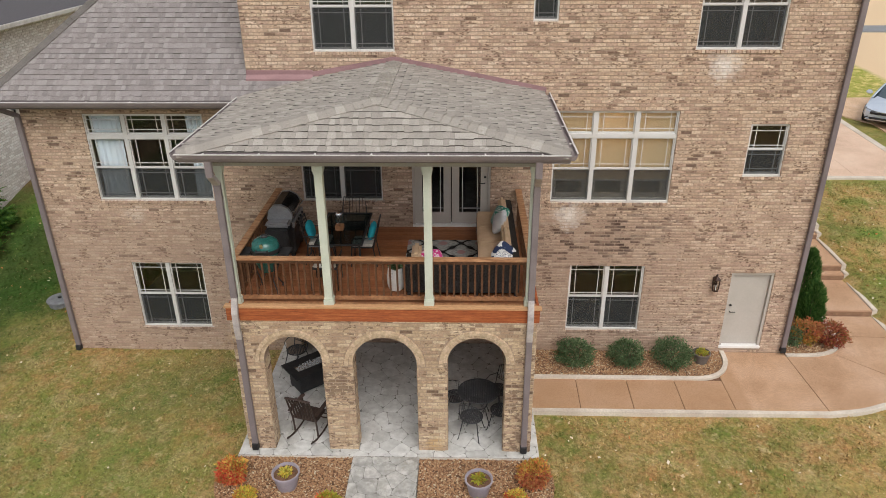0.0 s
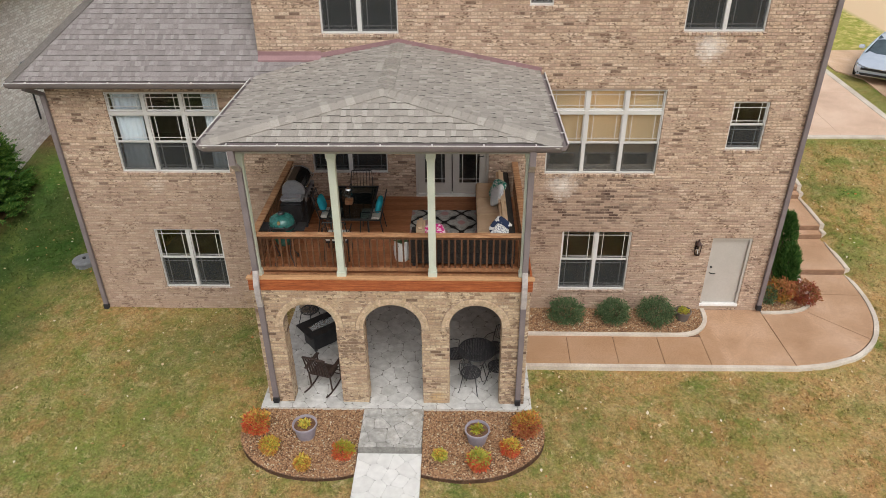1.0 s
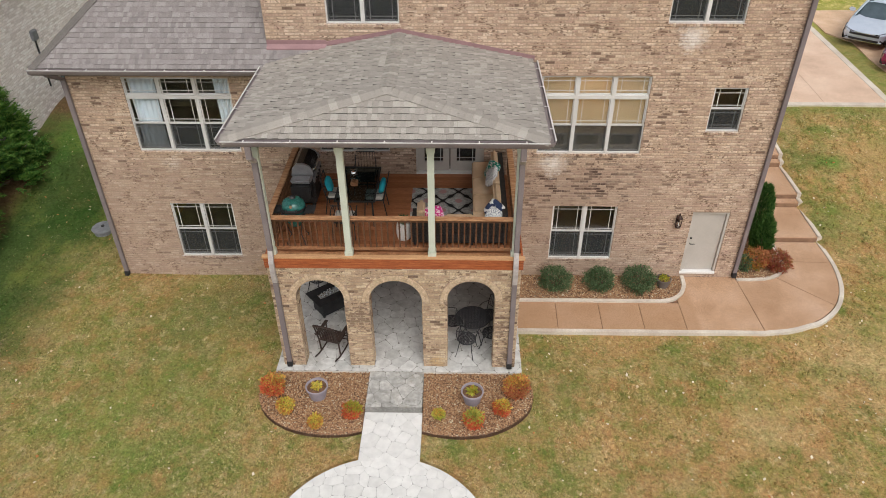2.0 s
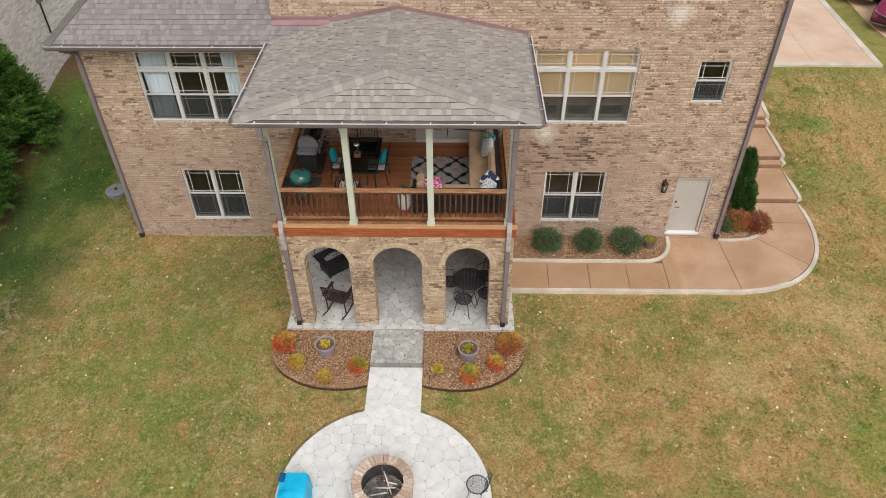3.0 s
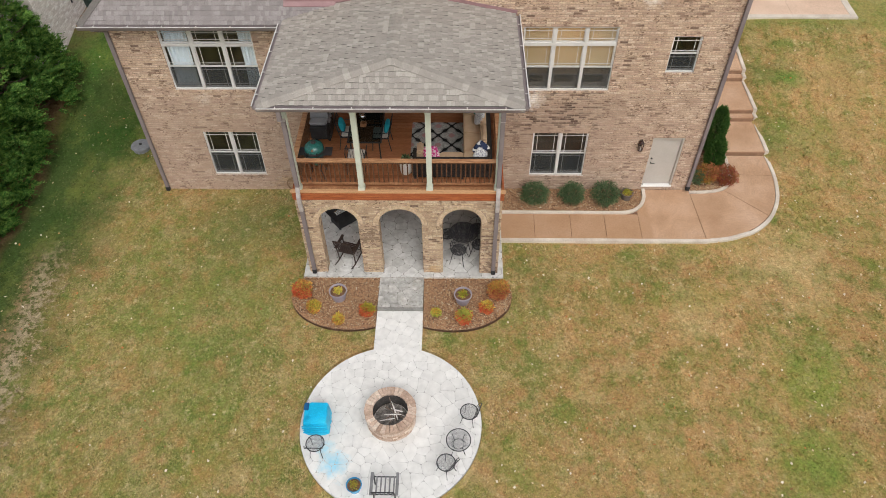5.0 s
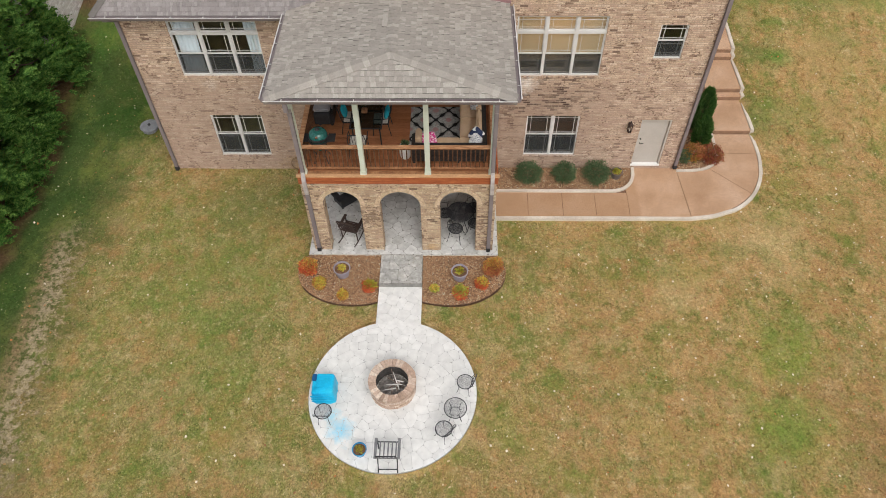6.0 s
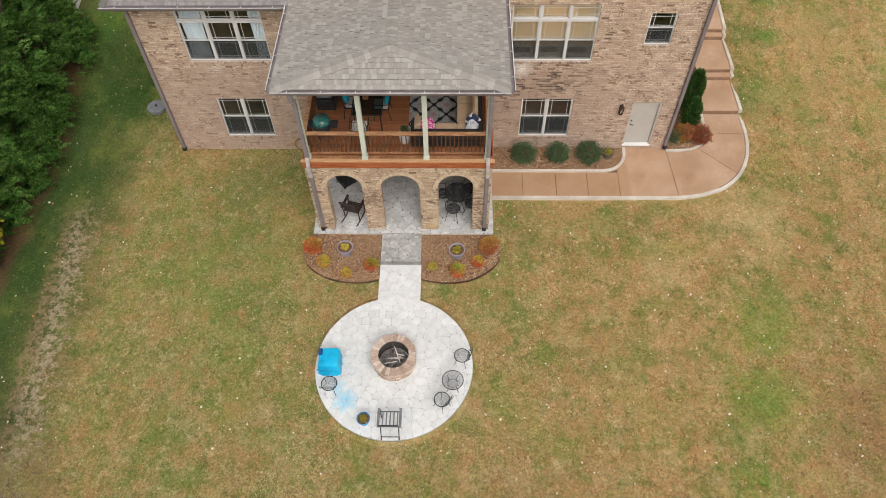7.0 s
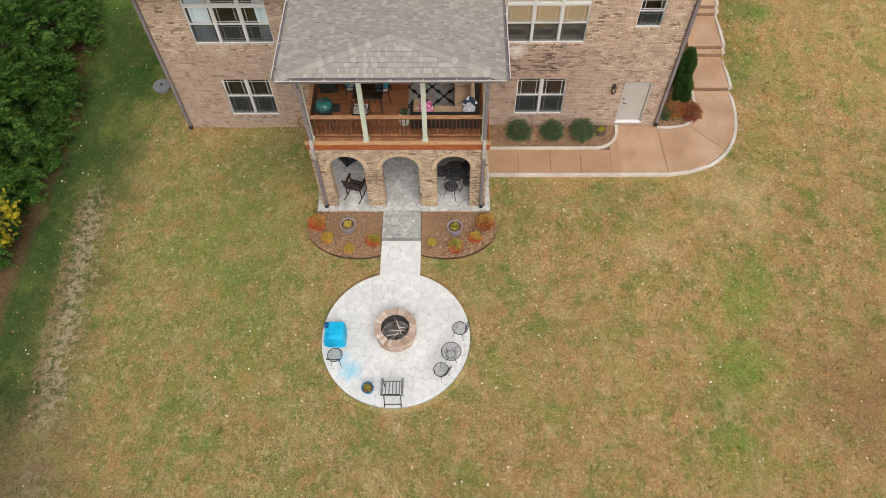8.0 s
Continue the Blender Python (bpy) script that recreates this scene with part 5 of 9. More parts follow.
def ramped(x0, x1, y0, y1, za, zb):
    b = boxed(x0, x1, y0, y1, -0.2, za, 0.0)
    for v in b.verts:
        if v.co.z > 0 and v.co.y > (y0 + y1) / 2:
            v.co.z = zb
    es = [q for q in b.edges if q.verts[0].co.z > 0 and q.verts[1].co.z > 0]
    bmesh.ops.bevel(b, geom=es, offset=0.01, segments=2, affect="EDGES")
    return b


# risers take a darker brown, with the shade on them painted in
RISER = mat("shaded_brown_riser", [(0, (0.20, 0.115, 0.07)), (1, (0.30, 0.18, 0.115))], scale=4, grain=0.25, gscale=50, rough=0.9, bump=0.003)
prev = WZ
for a, b, z, zb in TREADS:
    part("riser", boxed(9.57 - 10.2, 10.858 - 10.2, a - 1.74 - 0.012, a - 1.74 + 0.02, prev - 0.02, z - 0.035), RISER, stairs, "riser darkened to hold its shade")
    prev = zb
    part("step", ramped(9.56 - 10.2, 10.86 - 10.2, a - 1.74, b - 1.74 + 0.02, z, zb), AGGREGATE, stairs)
    part("border", ramped(10.862 - 10.2, 10.99 - 10.2, a - 1.74 - 0.01, b - 1.74 + 0.008, z + 0.03, zb + 0.03), KERB, stairs, "pale concrete border")


# ---- driveway, parking pad ----
def dz(x, y):
    return 1.4765 + (y - 8.3) * 0.035 + 0.05


drive = thing("driveway", 12.0, 8.4, 1.4, "wide pale pink aggregate driveway with a concrete border", "driveway", kind="structure")


def sloped(outline, lift, parent, name, material, ox, oy, oz):
    b = bmesh.new()
    hi = [b.verts.new((x - ox, y - oy, dz(x, y) + lift - oz)) for x, y in outline]
    lo = [b.verts.new((x - ox, y - oy, dz(x, y) - 0.25 - oz)) for x, y in outline]
    b.faces.new(hi)
    b.faces.new(lo)
    for i in range(len(hi)):
        j = (i + 1) % len(hi)
        b.faces.new((lo[i], lo[j], hi[j], hi[i]))
    return part(name, b, material, parent)


for j in range(6):
    for a, b in ((8.2, 13.48), (13.49, 15.72)):
        sloped([(a, 8.58 + j * 4.2), (b, 8.58 + j * 4.2), (b, 8.57 + (j + 1) * 4.2), (a, 8.57 + (j + 1) * 4.2)], 0.0, drive, "panel", DRIVE, 12, 8.4, 1.4)
sloped([(8.2, 8.36), (15.98, 8.36), (15.98, 8.575), (8.2, 8.575)], 0.01, drive, "border", KERB, 12, 8.4, 1.4)
sloped([(15.725, 8.58), (15.98, 8.58), (15.98, 33.8), (15.725, 33.8)], 0.01, drive, "border", KERB, 12, 8.4, 1.4)
pad = thing("pavement_parking_pad", 20, 14, 1.5, "reddish aggregate parking pad beside the driveway", "parking pad", kind="structure")
sloped([(17.1, 10.4), (24, 8.8), (24, 18.6), (16.3, 18.3), (16.3, 15.5), (17.0, 14.4), (16.9, 12.6)], -0.01, pad, "panel", PAD, 20, 14, 1.5)


# ---- leaves, shrubs and trees ----
def leaf_quads(pos, out, size, aspect, rng, droop=0.0, spread=0.8):
    """Small pointed leaves: four corners each, facing roughly outwards."""
    n = len(pos)
    d = out + rng.normal(0, spread, (n, 3))
    d[:, 2] -= droop
    d /= np.linalg.norm(d, axis=1)[:, None] + 1e-9
    s = np.cross(d, rng.normal(0, 1, (n, 3)))
    s /= np.linalg.norm(s, axis=1)[:, None] + 1e-9
    L = (size * rng.uniform(0.6, 1.35, n))[:, None]
    W = L * aspect
    mid = pos + d * L * 0.45
    return np.stack([pos, mid + s * W * 0.5, pos + d * L, mid - s * W * 0.5], axis=1)


def foliage(name, colours, translucency=0.0):
    m = mat(name, colours, scale=2.2, rnd="i", spread=0.6, grain=0.2, gscale=12, rough=0.75, spec=0.2)
    n, l = m.node_tree.nodes, m.node_tree.links
    b = n["Principled BSDF"]
    tr = n.new("ShaderNodeBsdfTranslucent")
    mx = n.new("ShaderNodeMixShader")
    mx.inputs[0].default_value = 0.4
    l.new(b.inputs["Base Color"].links[0].from_socket, tr.inputs["Color"])
    l.new(b.outputs[0], mx.inputs[1])
    l.new(tr.outputs[0], mx.inputs[2])
    l.new(mx.outputs[0], n["Material Output"].inputs[0])
    return m


BOX_GREEN = foliage("boxwood_leaf", [(0, (0.06, 0.105, 0.048)), (0.5, (0.12, 0.185, 0.085)), (1, (0.20, 0.27, 0.135))])
JUNIPER = foliage("juniper_leaf", [(0, (0.03, 0.09, 0.02)), (0.5, (0.07, 0.16, 0.035)), (1, (0.12, 0.235, 0.055))])
HEDGE_GREEN = foliage("cypress_leaf", [(0, (0.035, 0.105, 0.02)), (0.4, (0.085, 0.21, 0.04)), (0.7, (0.165, 0.32, 0.062)), (1, (0.28, 0.43, 0.09))])
RED_LEAF = foliage("red_nandina_leaf", [(0, (0.605, 0.0864, 0.0556)), (0.45, (0.717, 0.163, 0.0758)), (0.8, (0.722, 0.301, 0.0989)), (1, (0.375, 0.251, 0.0761))])
ORANGE_LEAF = foliage("orange_nandina_leaf", [(0, (0.588, 0.172, 0.0728)), (0.4, (0.726, 0.384, 0.104)), (0.75, (0.695, 0.514, 0.116)), (1, (0.33, 0.294, 0.0776))])
YELLOW_LEAF = foliage("yellow_green_leaf", [(0, (0.634, 0.25, 0.0776)), (0.3, (0.819, 0.636, 0.125)), (0.65, (0.745, 0.662, 0.133)), (1, (0.336, 0.382, 0.0813))])
LIME_LEAF = foliage("lime_leaf", [(0, (0.46, 0.22, 0.05)), (0.25, (0.46, 0.42, 0.06)), (0.6, (0.50, 0.48, 0.07)), (1, (0.22, 0.30, 0.05))])
OLIVE_LEAF = foliage("olive_orange_leaf", [(0, (0.52, 0.15, 0.05)), (0.4, (0.56, 0.27, 0.06)), (0.7, (0.38, 0.29, 0.07)), (1, (0.20, 0.20, 0.05))])
MAROON_LEAF = foliage("maroon_leaf", [(0, (0.24, 0.05, 0.045)), (0.4, (0.38, 0.10, 0.06)), (0.75, (0.40, 0.17, 0.06)), (1, (0.16, 0.13, 0.04))])
LIME_YELLOW = foliage("lime_yellow_leaf", [(0, (0.608, 0.532, 0.108)), (0.4, (0.591, 0.591, 0.129)), (0.8, (0.391, 0.466, 0.098)), (1, (0.269, 0.363, 0.0804))])
RUST_LEAF = foliage("rust_leaf", [(0, (0.45, 0.114, 0.0676)), (0.4, (0.569, 0.216, 0.0945)), (0.75, (0.593, 0.314, 0.118)), (1, (0.298, 0.186, 0.0745))])
MAPLE_LEAF = foliage("yellow_maple_leaf", [(0, (0.42, 0.36, 0.03)), (0.5, (0.58, 0.48, 0.03)), (1, (0.28, 0.33, 0.03))])
BARK = mat("bark", [(0, (0.07, 0.05, 0.035)), (1, (0.14, 0.10, 0.07))], scale=8, grain=0.3, rough=0.95, bump=0.01)


def shrub(x, y, z, rx, rz_, material, label, seed, group, n=1500, size=0.06, aspect=0.45, young=None, lean=(0.0, 0.0)):
    """A round bush: short stems and a shell of many small leaves with an uneven outline; young: the leaf of its new growth on top."""
    rng = np.random.default_rng(seed)
    s = thing("shrub", x, y, z, label, "shrub", group)
    st = bmesh.new()
    for k in range(7):
        a = rng.uniform(0, 6.28)
        tube(st, [(0.02 * math.cos(a), 0.02 * math.sin(a), -0.03), (rx * 0.3 * math.cos(a), rx * 0.3 * math.sin(a), rz_ * 0.8), (rx * 0.6 * math.cos(a), rx * 0.6 * math.sin(a), rz_ * 1.3)], [0.012, 0.008, 0.004], 5)
    part("branching_stem", st, BARK, s)
    u = rng.normal(0, 1, (n, 3))
    u /= np.linalg.norm(u, axis=1)[:, None]
    lump = np.array([noise.noise(Vector((q[0] * 2.2 + seed, q[1] * 2.2, q[2] * 2.2))) for q in u])
    r = (0.80 + 0.30 * lump + rng.uniform(-0.28, 0.06, n))
    pos = u * r[:, None] * np.array([rx, rx, rz_])
    new_growth = u[:, 2] + lean[0] * u[:, 0] + lean[1] * u[:, 1] + rng.normal(0, 0.35, n) > 0.35
    pos[:, 2] += rz_ * 0.92
    pos[:, 2] = np.maximum(pos[:, 2], 0.01)
    quads = leaf_quads(pos, u, size, aspect, rng)
    if young:
        quads_mesh("young_leaves", quads[new_growth], young, s)
        quads = quads[~new_growth]
    quads_mesh("leaves", quads, material, s)
    return s


for k, (x, r) in enumerate(((2.82, 0.54), (4.0, 0.47), (5.10, 0.55))):
    shrub(x, -0.52, 0.10, r, 0.32, BOX_GREEN, "clipped dark green round boxwood in the wall bed", 10 + k, "wall-bed boxwoods", 3600, 0.055)
BED = "front-bed shrubs"
shrub(-4.09, -4.60, 0.20, 0.31, 0.25, RED_LEAF, "red nandina with olive-yellow new growth at the bed's corner", 21, BED, 2890, 0.066, young=ORANGE_LEAF, lean=(0.2, 0.5))
shrub(-3.71, -5.12, 0.15, 0.21, 0.18, ORANGE_LEAF, "yellow-green young shrub in gravel mulch", 22, BED, 1530, 0.064, young=YELLOW_LEAF, lean=(0.4, 0.3))
shrub(-2.98, -5.50, 0.12, 0.18, 0.15, ORANGE_LEAF, "orange-brown young shrub near the bed's edging", 23, BED, 1190, 0.058, young=YELLOW_LEAF)
shrub(-2.20, -5.22, 0.14, 0.23, 0.19, RED_LEAF, "red and green young shrub beside the walk", 24, BED, 1700, 0.058, young=LIME_LEAF, lean=(0.7, 0.5))
shrub(-0.27, -5.24, 0.14, 0.15, 0.12, LIME_YELLOW, "small yellow shrub beside the walk", 25, BED, 1020, 0.048, young=YELLOW_LEAF)
shrub(0.50, -5.42, 0.12, 0.26, 0.21, RED_LEAF, "lime and yellow shrub with red lower leaves", 26, BED, 2210, 0.064, young=LIME_YELLOW, lean=(0.1, 0.3))
shrub(1.13, -5.10, 0.15, 0.22, 0.20, RED_LEAF, "orange and yellow young shrub", 27, BED, 1700, 0.058, young=YELLOW_LEAF, lean=(0.2, 0.4))
shrub(1.50, -4.56, 0.20, 0.33, 0.26, RUST_LEAF, "rust-coloured nandina beside the downspout", 28, BED, 2890, 0.066, young=ORANGE_LEAF, lean=(-0.3, 0.5))
shrub(9.16, 0.36, 0.10, 0.44, 0.33, MAROON_LEAF, "maroon nandina at the corner of the house", 31, "corner-bed shrubs", 2300, 0.06)
shrub(8.56, 0.42, 0.10, 0.40, 0.36, OLIVE_LEAF, "olive and orange nandina at the corner of the house", 32, "corner-bed shrubs", 1900, 0.06, young=RUST_LEAF, lean=(0.5, -0.2))
shrub(8.20, 0.30, 0.10, 0.24, 0.30, BOX_GREEN, "small green shrub against the corner downspout", 35, "corner-bed shrubs", 900, 0.055)


def juniper(x, y, z, r, h, seed):
    """An upright juniper: a slim column of steep needle sprays."""
    rng = np.random.default_rng(seed)
    s = thing("juniper", x, y, z, "dense upright green juniper beside the garden steps", "shrub", "upright junipers")
    part("trunk", tubed([(0, 0, -0.03), (0.01, 0.01, h * 0.5), (0, 0, h * 0.85)], [0.035, 0.025, 0.008], 6), BARK, s)
    n = 7000
    v = rng.uniform(0.02, 1.0, n)
    a = rng.uniform(0, 2 * math.pi, n)
    lump = 1 + 0.16 * np.sin(a * 5 + v * 9 + seed) + rng.uniform(-0.35, 0.06, n)
    rad = r * np.sin(np.pi * np.clip(v * 0.80 + 0.16, 0, 1)) ** 0.7 * lump
    pos = np.stack([rad * np.cos(a), rad * np.sin(a), v * h], 1)
    out = np.stack([np.cos(a) * 0.45, np.sin(a) * 0.45, np.full(n, 1.0)], 1)
    quads_mesh("needles", leaf_quads(pos, out, 0.13, 0.16, rng, spread=0.22), JUNIPER, s)
    return s


for k, (x, y, z, r, h) in enumerate(((8.84, 0.98, 0.12, 0.27, 1.30), (9.04, 1.95, 0.12, 0.31, 1.75))):
    juniper(x, y, z, r, h, 33 + k)


def conifer(x, y, z, r, h, seed, fronds=900, per=38):
    """A dense cypress of the screen: trunk, limbs and a crown of flat, feathery fronds in overlapping tiers."""
    rng = np.random.default_rng(seed)
    c = thing("cypress_tree", x, y, z, "dense dark green cypress of a tall screen hedge", "tree", "screen of cypresses")
    t = bmesh.new()
    tube(t, [(0, 0, -0.1), (0.03, 0.02, h * 0.5), (0, 0, h * 0.94)], [0.13, 0.08, 0.015], 8)
    for k in range(26):
        a, v = rng.uniform(0, 6.28), rng.uniform(0.05, 0.85)
        L = r * (1 - v) ** 0.7 * 0.8
        tube(t, [(0, 0, h * v), (L * 0.6 * math.cos(a), L * 0.6 * math.sin(a), h * v + 0.1), (L * math.cos(a), L * math.sin(a), h * v + 0.3)], [0.03, 0.02, 0.006], 5)
    part("trunk", t, BARK, c)
    # boughs gather the fronds into lumps with dark gaps between
    nb_ = 85
    bv = 1 - np.sqrt(rng.uniform(0.0, 1, nb_))
    ba = rng.uniform(0, 2 * math.pi, nb_)
    which = rng.integers(0, nb_, fronds)
    v = np.clip(bv[which] + rng.normal(0, 0.035, fronds), 0, 0.98)
    a = ba[which] + rng.normal(0, 0.11, fronds)
    prof = np.clip((1 - v) ** 0.62, 0, 1) * np.clip((v + 0.05) / 0.10, 0.72, 1)
    rad = r * prof * (rng.uniform(0.80, 1.16, nb_)[which] + rng.normal(0, 0.06, fronds)) - 0.12
    root = np.stack([rad * np.cos(a), rad * np.sin(a), v * h + 0.06], 1)
    out = np.stack([np.cos(a), np.sin(a), rng.uniform(0.1, 0.9, fronds)], 1) + rng.normal(0, 0.25, (fronds, 3))
    out /= np.linalg.norm(out, axis=1)[:, None]
    lat = np.cross(out, np.stack([np.zeros(fronds), np.zeros(fronds), np.ones(fronds)], 1) + rng.normal(0, 0.3, (fronds, 3)))
    lat /= np.linalg.norm(lat, axis=1)[:, None]
    length = rng.uniform(0.30, 0.58, fronds)
    # sprigs stand off both sides of each frond's rib, shorter towards the tip, and the tip nods
    f = np.repeat(np.arange(fronds), per)
    n = len(f)
    u = rng.uniform(0.0, 1.0, n)
    side = np.where(rng.uniform(0, 1, n) < 0.5, -1.0, 1.0)
    rib = root[f] + out[f] * (u * length[f])[:, None]
    rib[:, 2] -= 0.16 * (u * u) * length[f]
    d = out[f] * 0.75 + lat[f] * (side * 0.75)[:, None] + rng.normal(0, 0.16, (n, 3))
    d /= np.linalg.norm(d, axis=1)[:, None]
    up = np.cross(lat[f], out[f])
    w = np.cross(d, up + rng.normal(0, 0.3, (n, 3)))
    w /= np.linalg.norm(w, axis=1)[:, None]
    L = ((0.165 - 0.10 * u) * rng.uniform(0.7, 1.2, n))[:, None]
    mid = rib + d * L * 0.5
    quads_mesh("crown", np.stack([rib, mid + w * L * 0.20, rib + d * L, mid - w * L * 0.20], 1), HEDGE_GREEN, c)
    return c


for k, (x, y, r, h) in enumerate(((-15.35, -5.4, 1.3, 3.6), (-15.45, -3.9, 1.55, 4.6), (-15.35, -2.2, 1.65, 5.1), (-15.3, -0.5, 1.7, 5.0), (-15.25, 1.2, 1.65, 5.2), (-15.2, 2.9, 1.65, 4.9), (-15.3, 4.5, 1.5, 4.3),
                                  (-17.4, -3.0, 1.8, 5.0), (-17.5, -0.2, 1.8, 5.2), (-17.4, 2.6, 1.8, 5.1), (-17.3, 4.9, 1.6, 4.4))):
    conifer(x, y, ground_z(x, y), r, h, 50 + k, 1900 if x > -16 else 800)

# a young yellow maple at the edge of the lawn
rng = np.random.default_rng(77)
maple = thing("maple_sapling", -14.05, -5.2, ground_z(-14, -5.2), "young maple with bright yellow autumn leaves", "tree")
t = bmesh.new()
tube(t, [(0, 0, -0.05), (0.05, 0.02, 0.9), (0.1, 0.1, 1.9)], [0.03, 0.02, 0.006], 6)
tips = []
for k in range(14):
    a, v = rng.uniform(0, 6.28), rng.uniform(0.6, 1.75)
    p = (0.6 * math.cos(a), 0.75 * math.sin(a), v + 0.25)
    tube(t, [(0.05, 0.03, v * 0.9), p], [0.012, 0.004], 5)
    tips.append(p)
part("trunk", t, BARK, maple)
tips = np.array(tips)
pos = np.repeat(tips, 26, axis=0) * rng.uniform(0.5, 1.1, (14 * 26, 1)) + rng.normal(0, 0.10, (14 * 26, 3))
pos[:, 2] += 0.35
quads_mesh("leaves", leaf_quads(pos, np.tile([0, 0, 0.4], (len(pos), 1)), 0.15, 0.9, rng, 0.1, 0.9), MAPLE_LEAF, maple)


# ---- planting beds: gravel mulch, edging ----
def inside(px, py, poly):
    res = np.zeros(len(px), bool)
    for (x0, y0), (x1, y1) in zip(poly, poly[1:] + poly[:1]):
        hit = ((y0 > py) != (y1 > py)) & (px < (x1 - x0) * (py - y0) / (y1 - y0 + 1e-12) + x0)
        res ^= hit
    return res


def bed_top(x, y):
    """The front beds rise to the porch slab."""
    return 0.11 + (0.12 * min(1.0, max(0.0, (y + 5.6) / 1.5)) if -4.6 < x < 2.0 and y < -3.9 else 0.0)


def pebbles(name, poly, z, count, size, material, seed, label, category):
    """Loose stones, each one island of eight faces."""
    rng = np.random.default_rng(seed)
    P = np.array(poly)
    px = rng.uniform(P[:, 0].min(), P[:, 0].max(), count * 3)
    py = rng.uniform(P[:, 1].min(), P[:, 1].max(), count * 3)
    ok = inside(px, py, poly)
    px, py = px[ok][:count], py[ok][:count]
    n = len(px)
    s = size * rng.uniform(0.5, 1.4, n)
    a = rng.uniform(0, 6.28, n)
    c, d = np.cos(a), np.sin(a)
    ax = np.stack([c, d, rng.normal(0, 0.25, n)], 1) * (s * 0.62)[:, None]
    ay = np.stack([-d, c, rng.normal(0, 0.25, n)], 1) * (s * 0.42)[:, None]
    az = np.stack([np.zeros(n), np.zeros(n), s * 0.35], 1)
    o_ = np.stack([px, py, np.array([bed_top(p_, q_) for p_, q_ in zip(px, py)]) + z - 0.11 + rng.uniform(0, 0.012, n)], 1)
    V = np.stack([o_ - ax, o_ - ay, o_ + ax, o_ + ay, o_ + az, o_ - az], 1).reshape(-1, 3)
    base = np.array([(0, 1, 4), (1, 2, 4), (2, 3, 4), (3, 0, 4), (1, 0, 5), (2, 1, 5), (3, 2, 5), (0, 3, 5)])
    F = (np.arange(n)[:, None, None] * 6 + base[None]).reshape(-1, 3)
    ob = put_mesh(name, V.tolist(), F.tolist(), material)
    return tagged(ob, label, category, kind="stuff")


def bed(outline, edge, seed, label, count):
    sb = slab(bmesh.new(), outline, -0.06, 0.11)
    if edge:
        bmesh.ops.triangulate(sb, faces=[f for f in sb.faces if len(f.verts) > 4])
        bmesh.ops.subdivide_edges(sb, edges=sb.edges[:], cuts=2, use_grid_fill=True)
    for v in sb.verts:
        if v.co.z > 0.1:
            v.co.z = bed_top(v.co.x, v.co.y)
    s = part("planting_bed", sb, SOIL, None)
    tagged(s, "raised bed of dark soil " + label, "planting bed", kind="structure")
    pebbles("gravel_mulch", outline, 0.115, int(count * 1.9), 0.036, MULCH, seed, "loose reddish-brown gravel mulch with pale chips", "gravel")
    if edge:
        e = part("bed_edging", ribbon(bmesh.new(), edge, 0.018, -0.06, 0.122), EDGING, None)
        tagged(e, "thin brown curved lawn edging", "edging", kind="structure")


lb = smooth_line([(-4.17, -4.0), (-4.42, -4.45), (-4.33, -4.95), (-3.98, -5.36), (-3.42, -5.65), (-2.80, -5.76), (-2.25, -5.73), (-1.95, -5.65)], 4)
bed(lb + [(-1.93, -4.01)], lb, 5, "under young shrubs before the arcade", 4200)
rb = smooth_line([(1.67, -4.0), (1.87, -4.45), (1.79, -4.95), (1.42, -5.36), (0.86, -5.66), (0.22, -5.76), (-0.34, -5.71), (-0.63, -5.63)], 4)
bed(rb + [(-0.64, -4.01)], list(reversed(rb)), 6, "under young shrubs before the arcade", 4200)
bed([(1.56, -1.06), (5.6, -1.06), (6.0, -0.95), (6.26, -0.6), (6.36, -0.02), (1.56, -0.02)], None, 7, "along the back wall", 4200)
bed([(7.92, -0.1)] + [(x - 0.03, y + 0.06) for x, y in inrim[2:]] + [(9.5, 1.72), (7.92, 1.72)], None, 8, "at the corner of the house", 2400)
cs = part("planting_bed", boxed(7.9, 9.54, 1.72, 8.0, -0.2, 0.14), SOIL, None)
tagged(cs, "strip of dark soil beside the garden steps", "planting bed", kind="structure")

# ---- planters ----
POT_LILAC = mat("lilac_grey_pot", [(0, (0.30, 0.27, 0.315)), (1, (0.38, 0.345, 0.385))], scale=4, grain=0.08, rough=0.6)
POT_BROWN = mat("brown_grey_pot", [(0, (0.12, 0.10, 0.09)), (1, (0.18, 0.15, 0.13))], scale=4, grain=0.15, rough=0.6)
POT_BLUE = mat("blue_glazed_pot", [(0, (0.03, 0.22, 0.46)), (1, (0.06, 0.34, 0.60))], scale=5, grain=0.2, rough=0.25, spec=0.6)


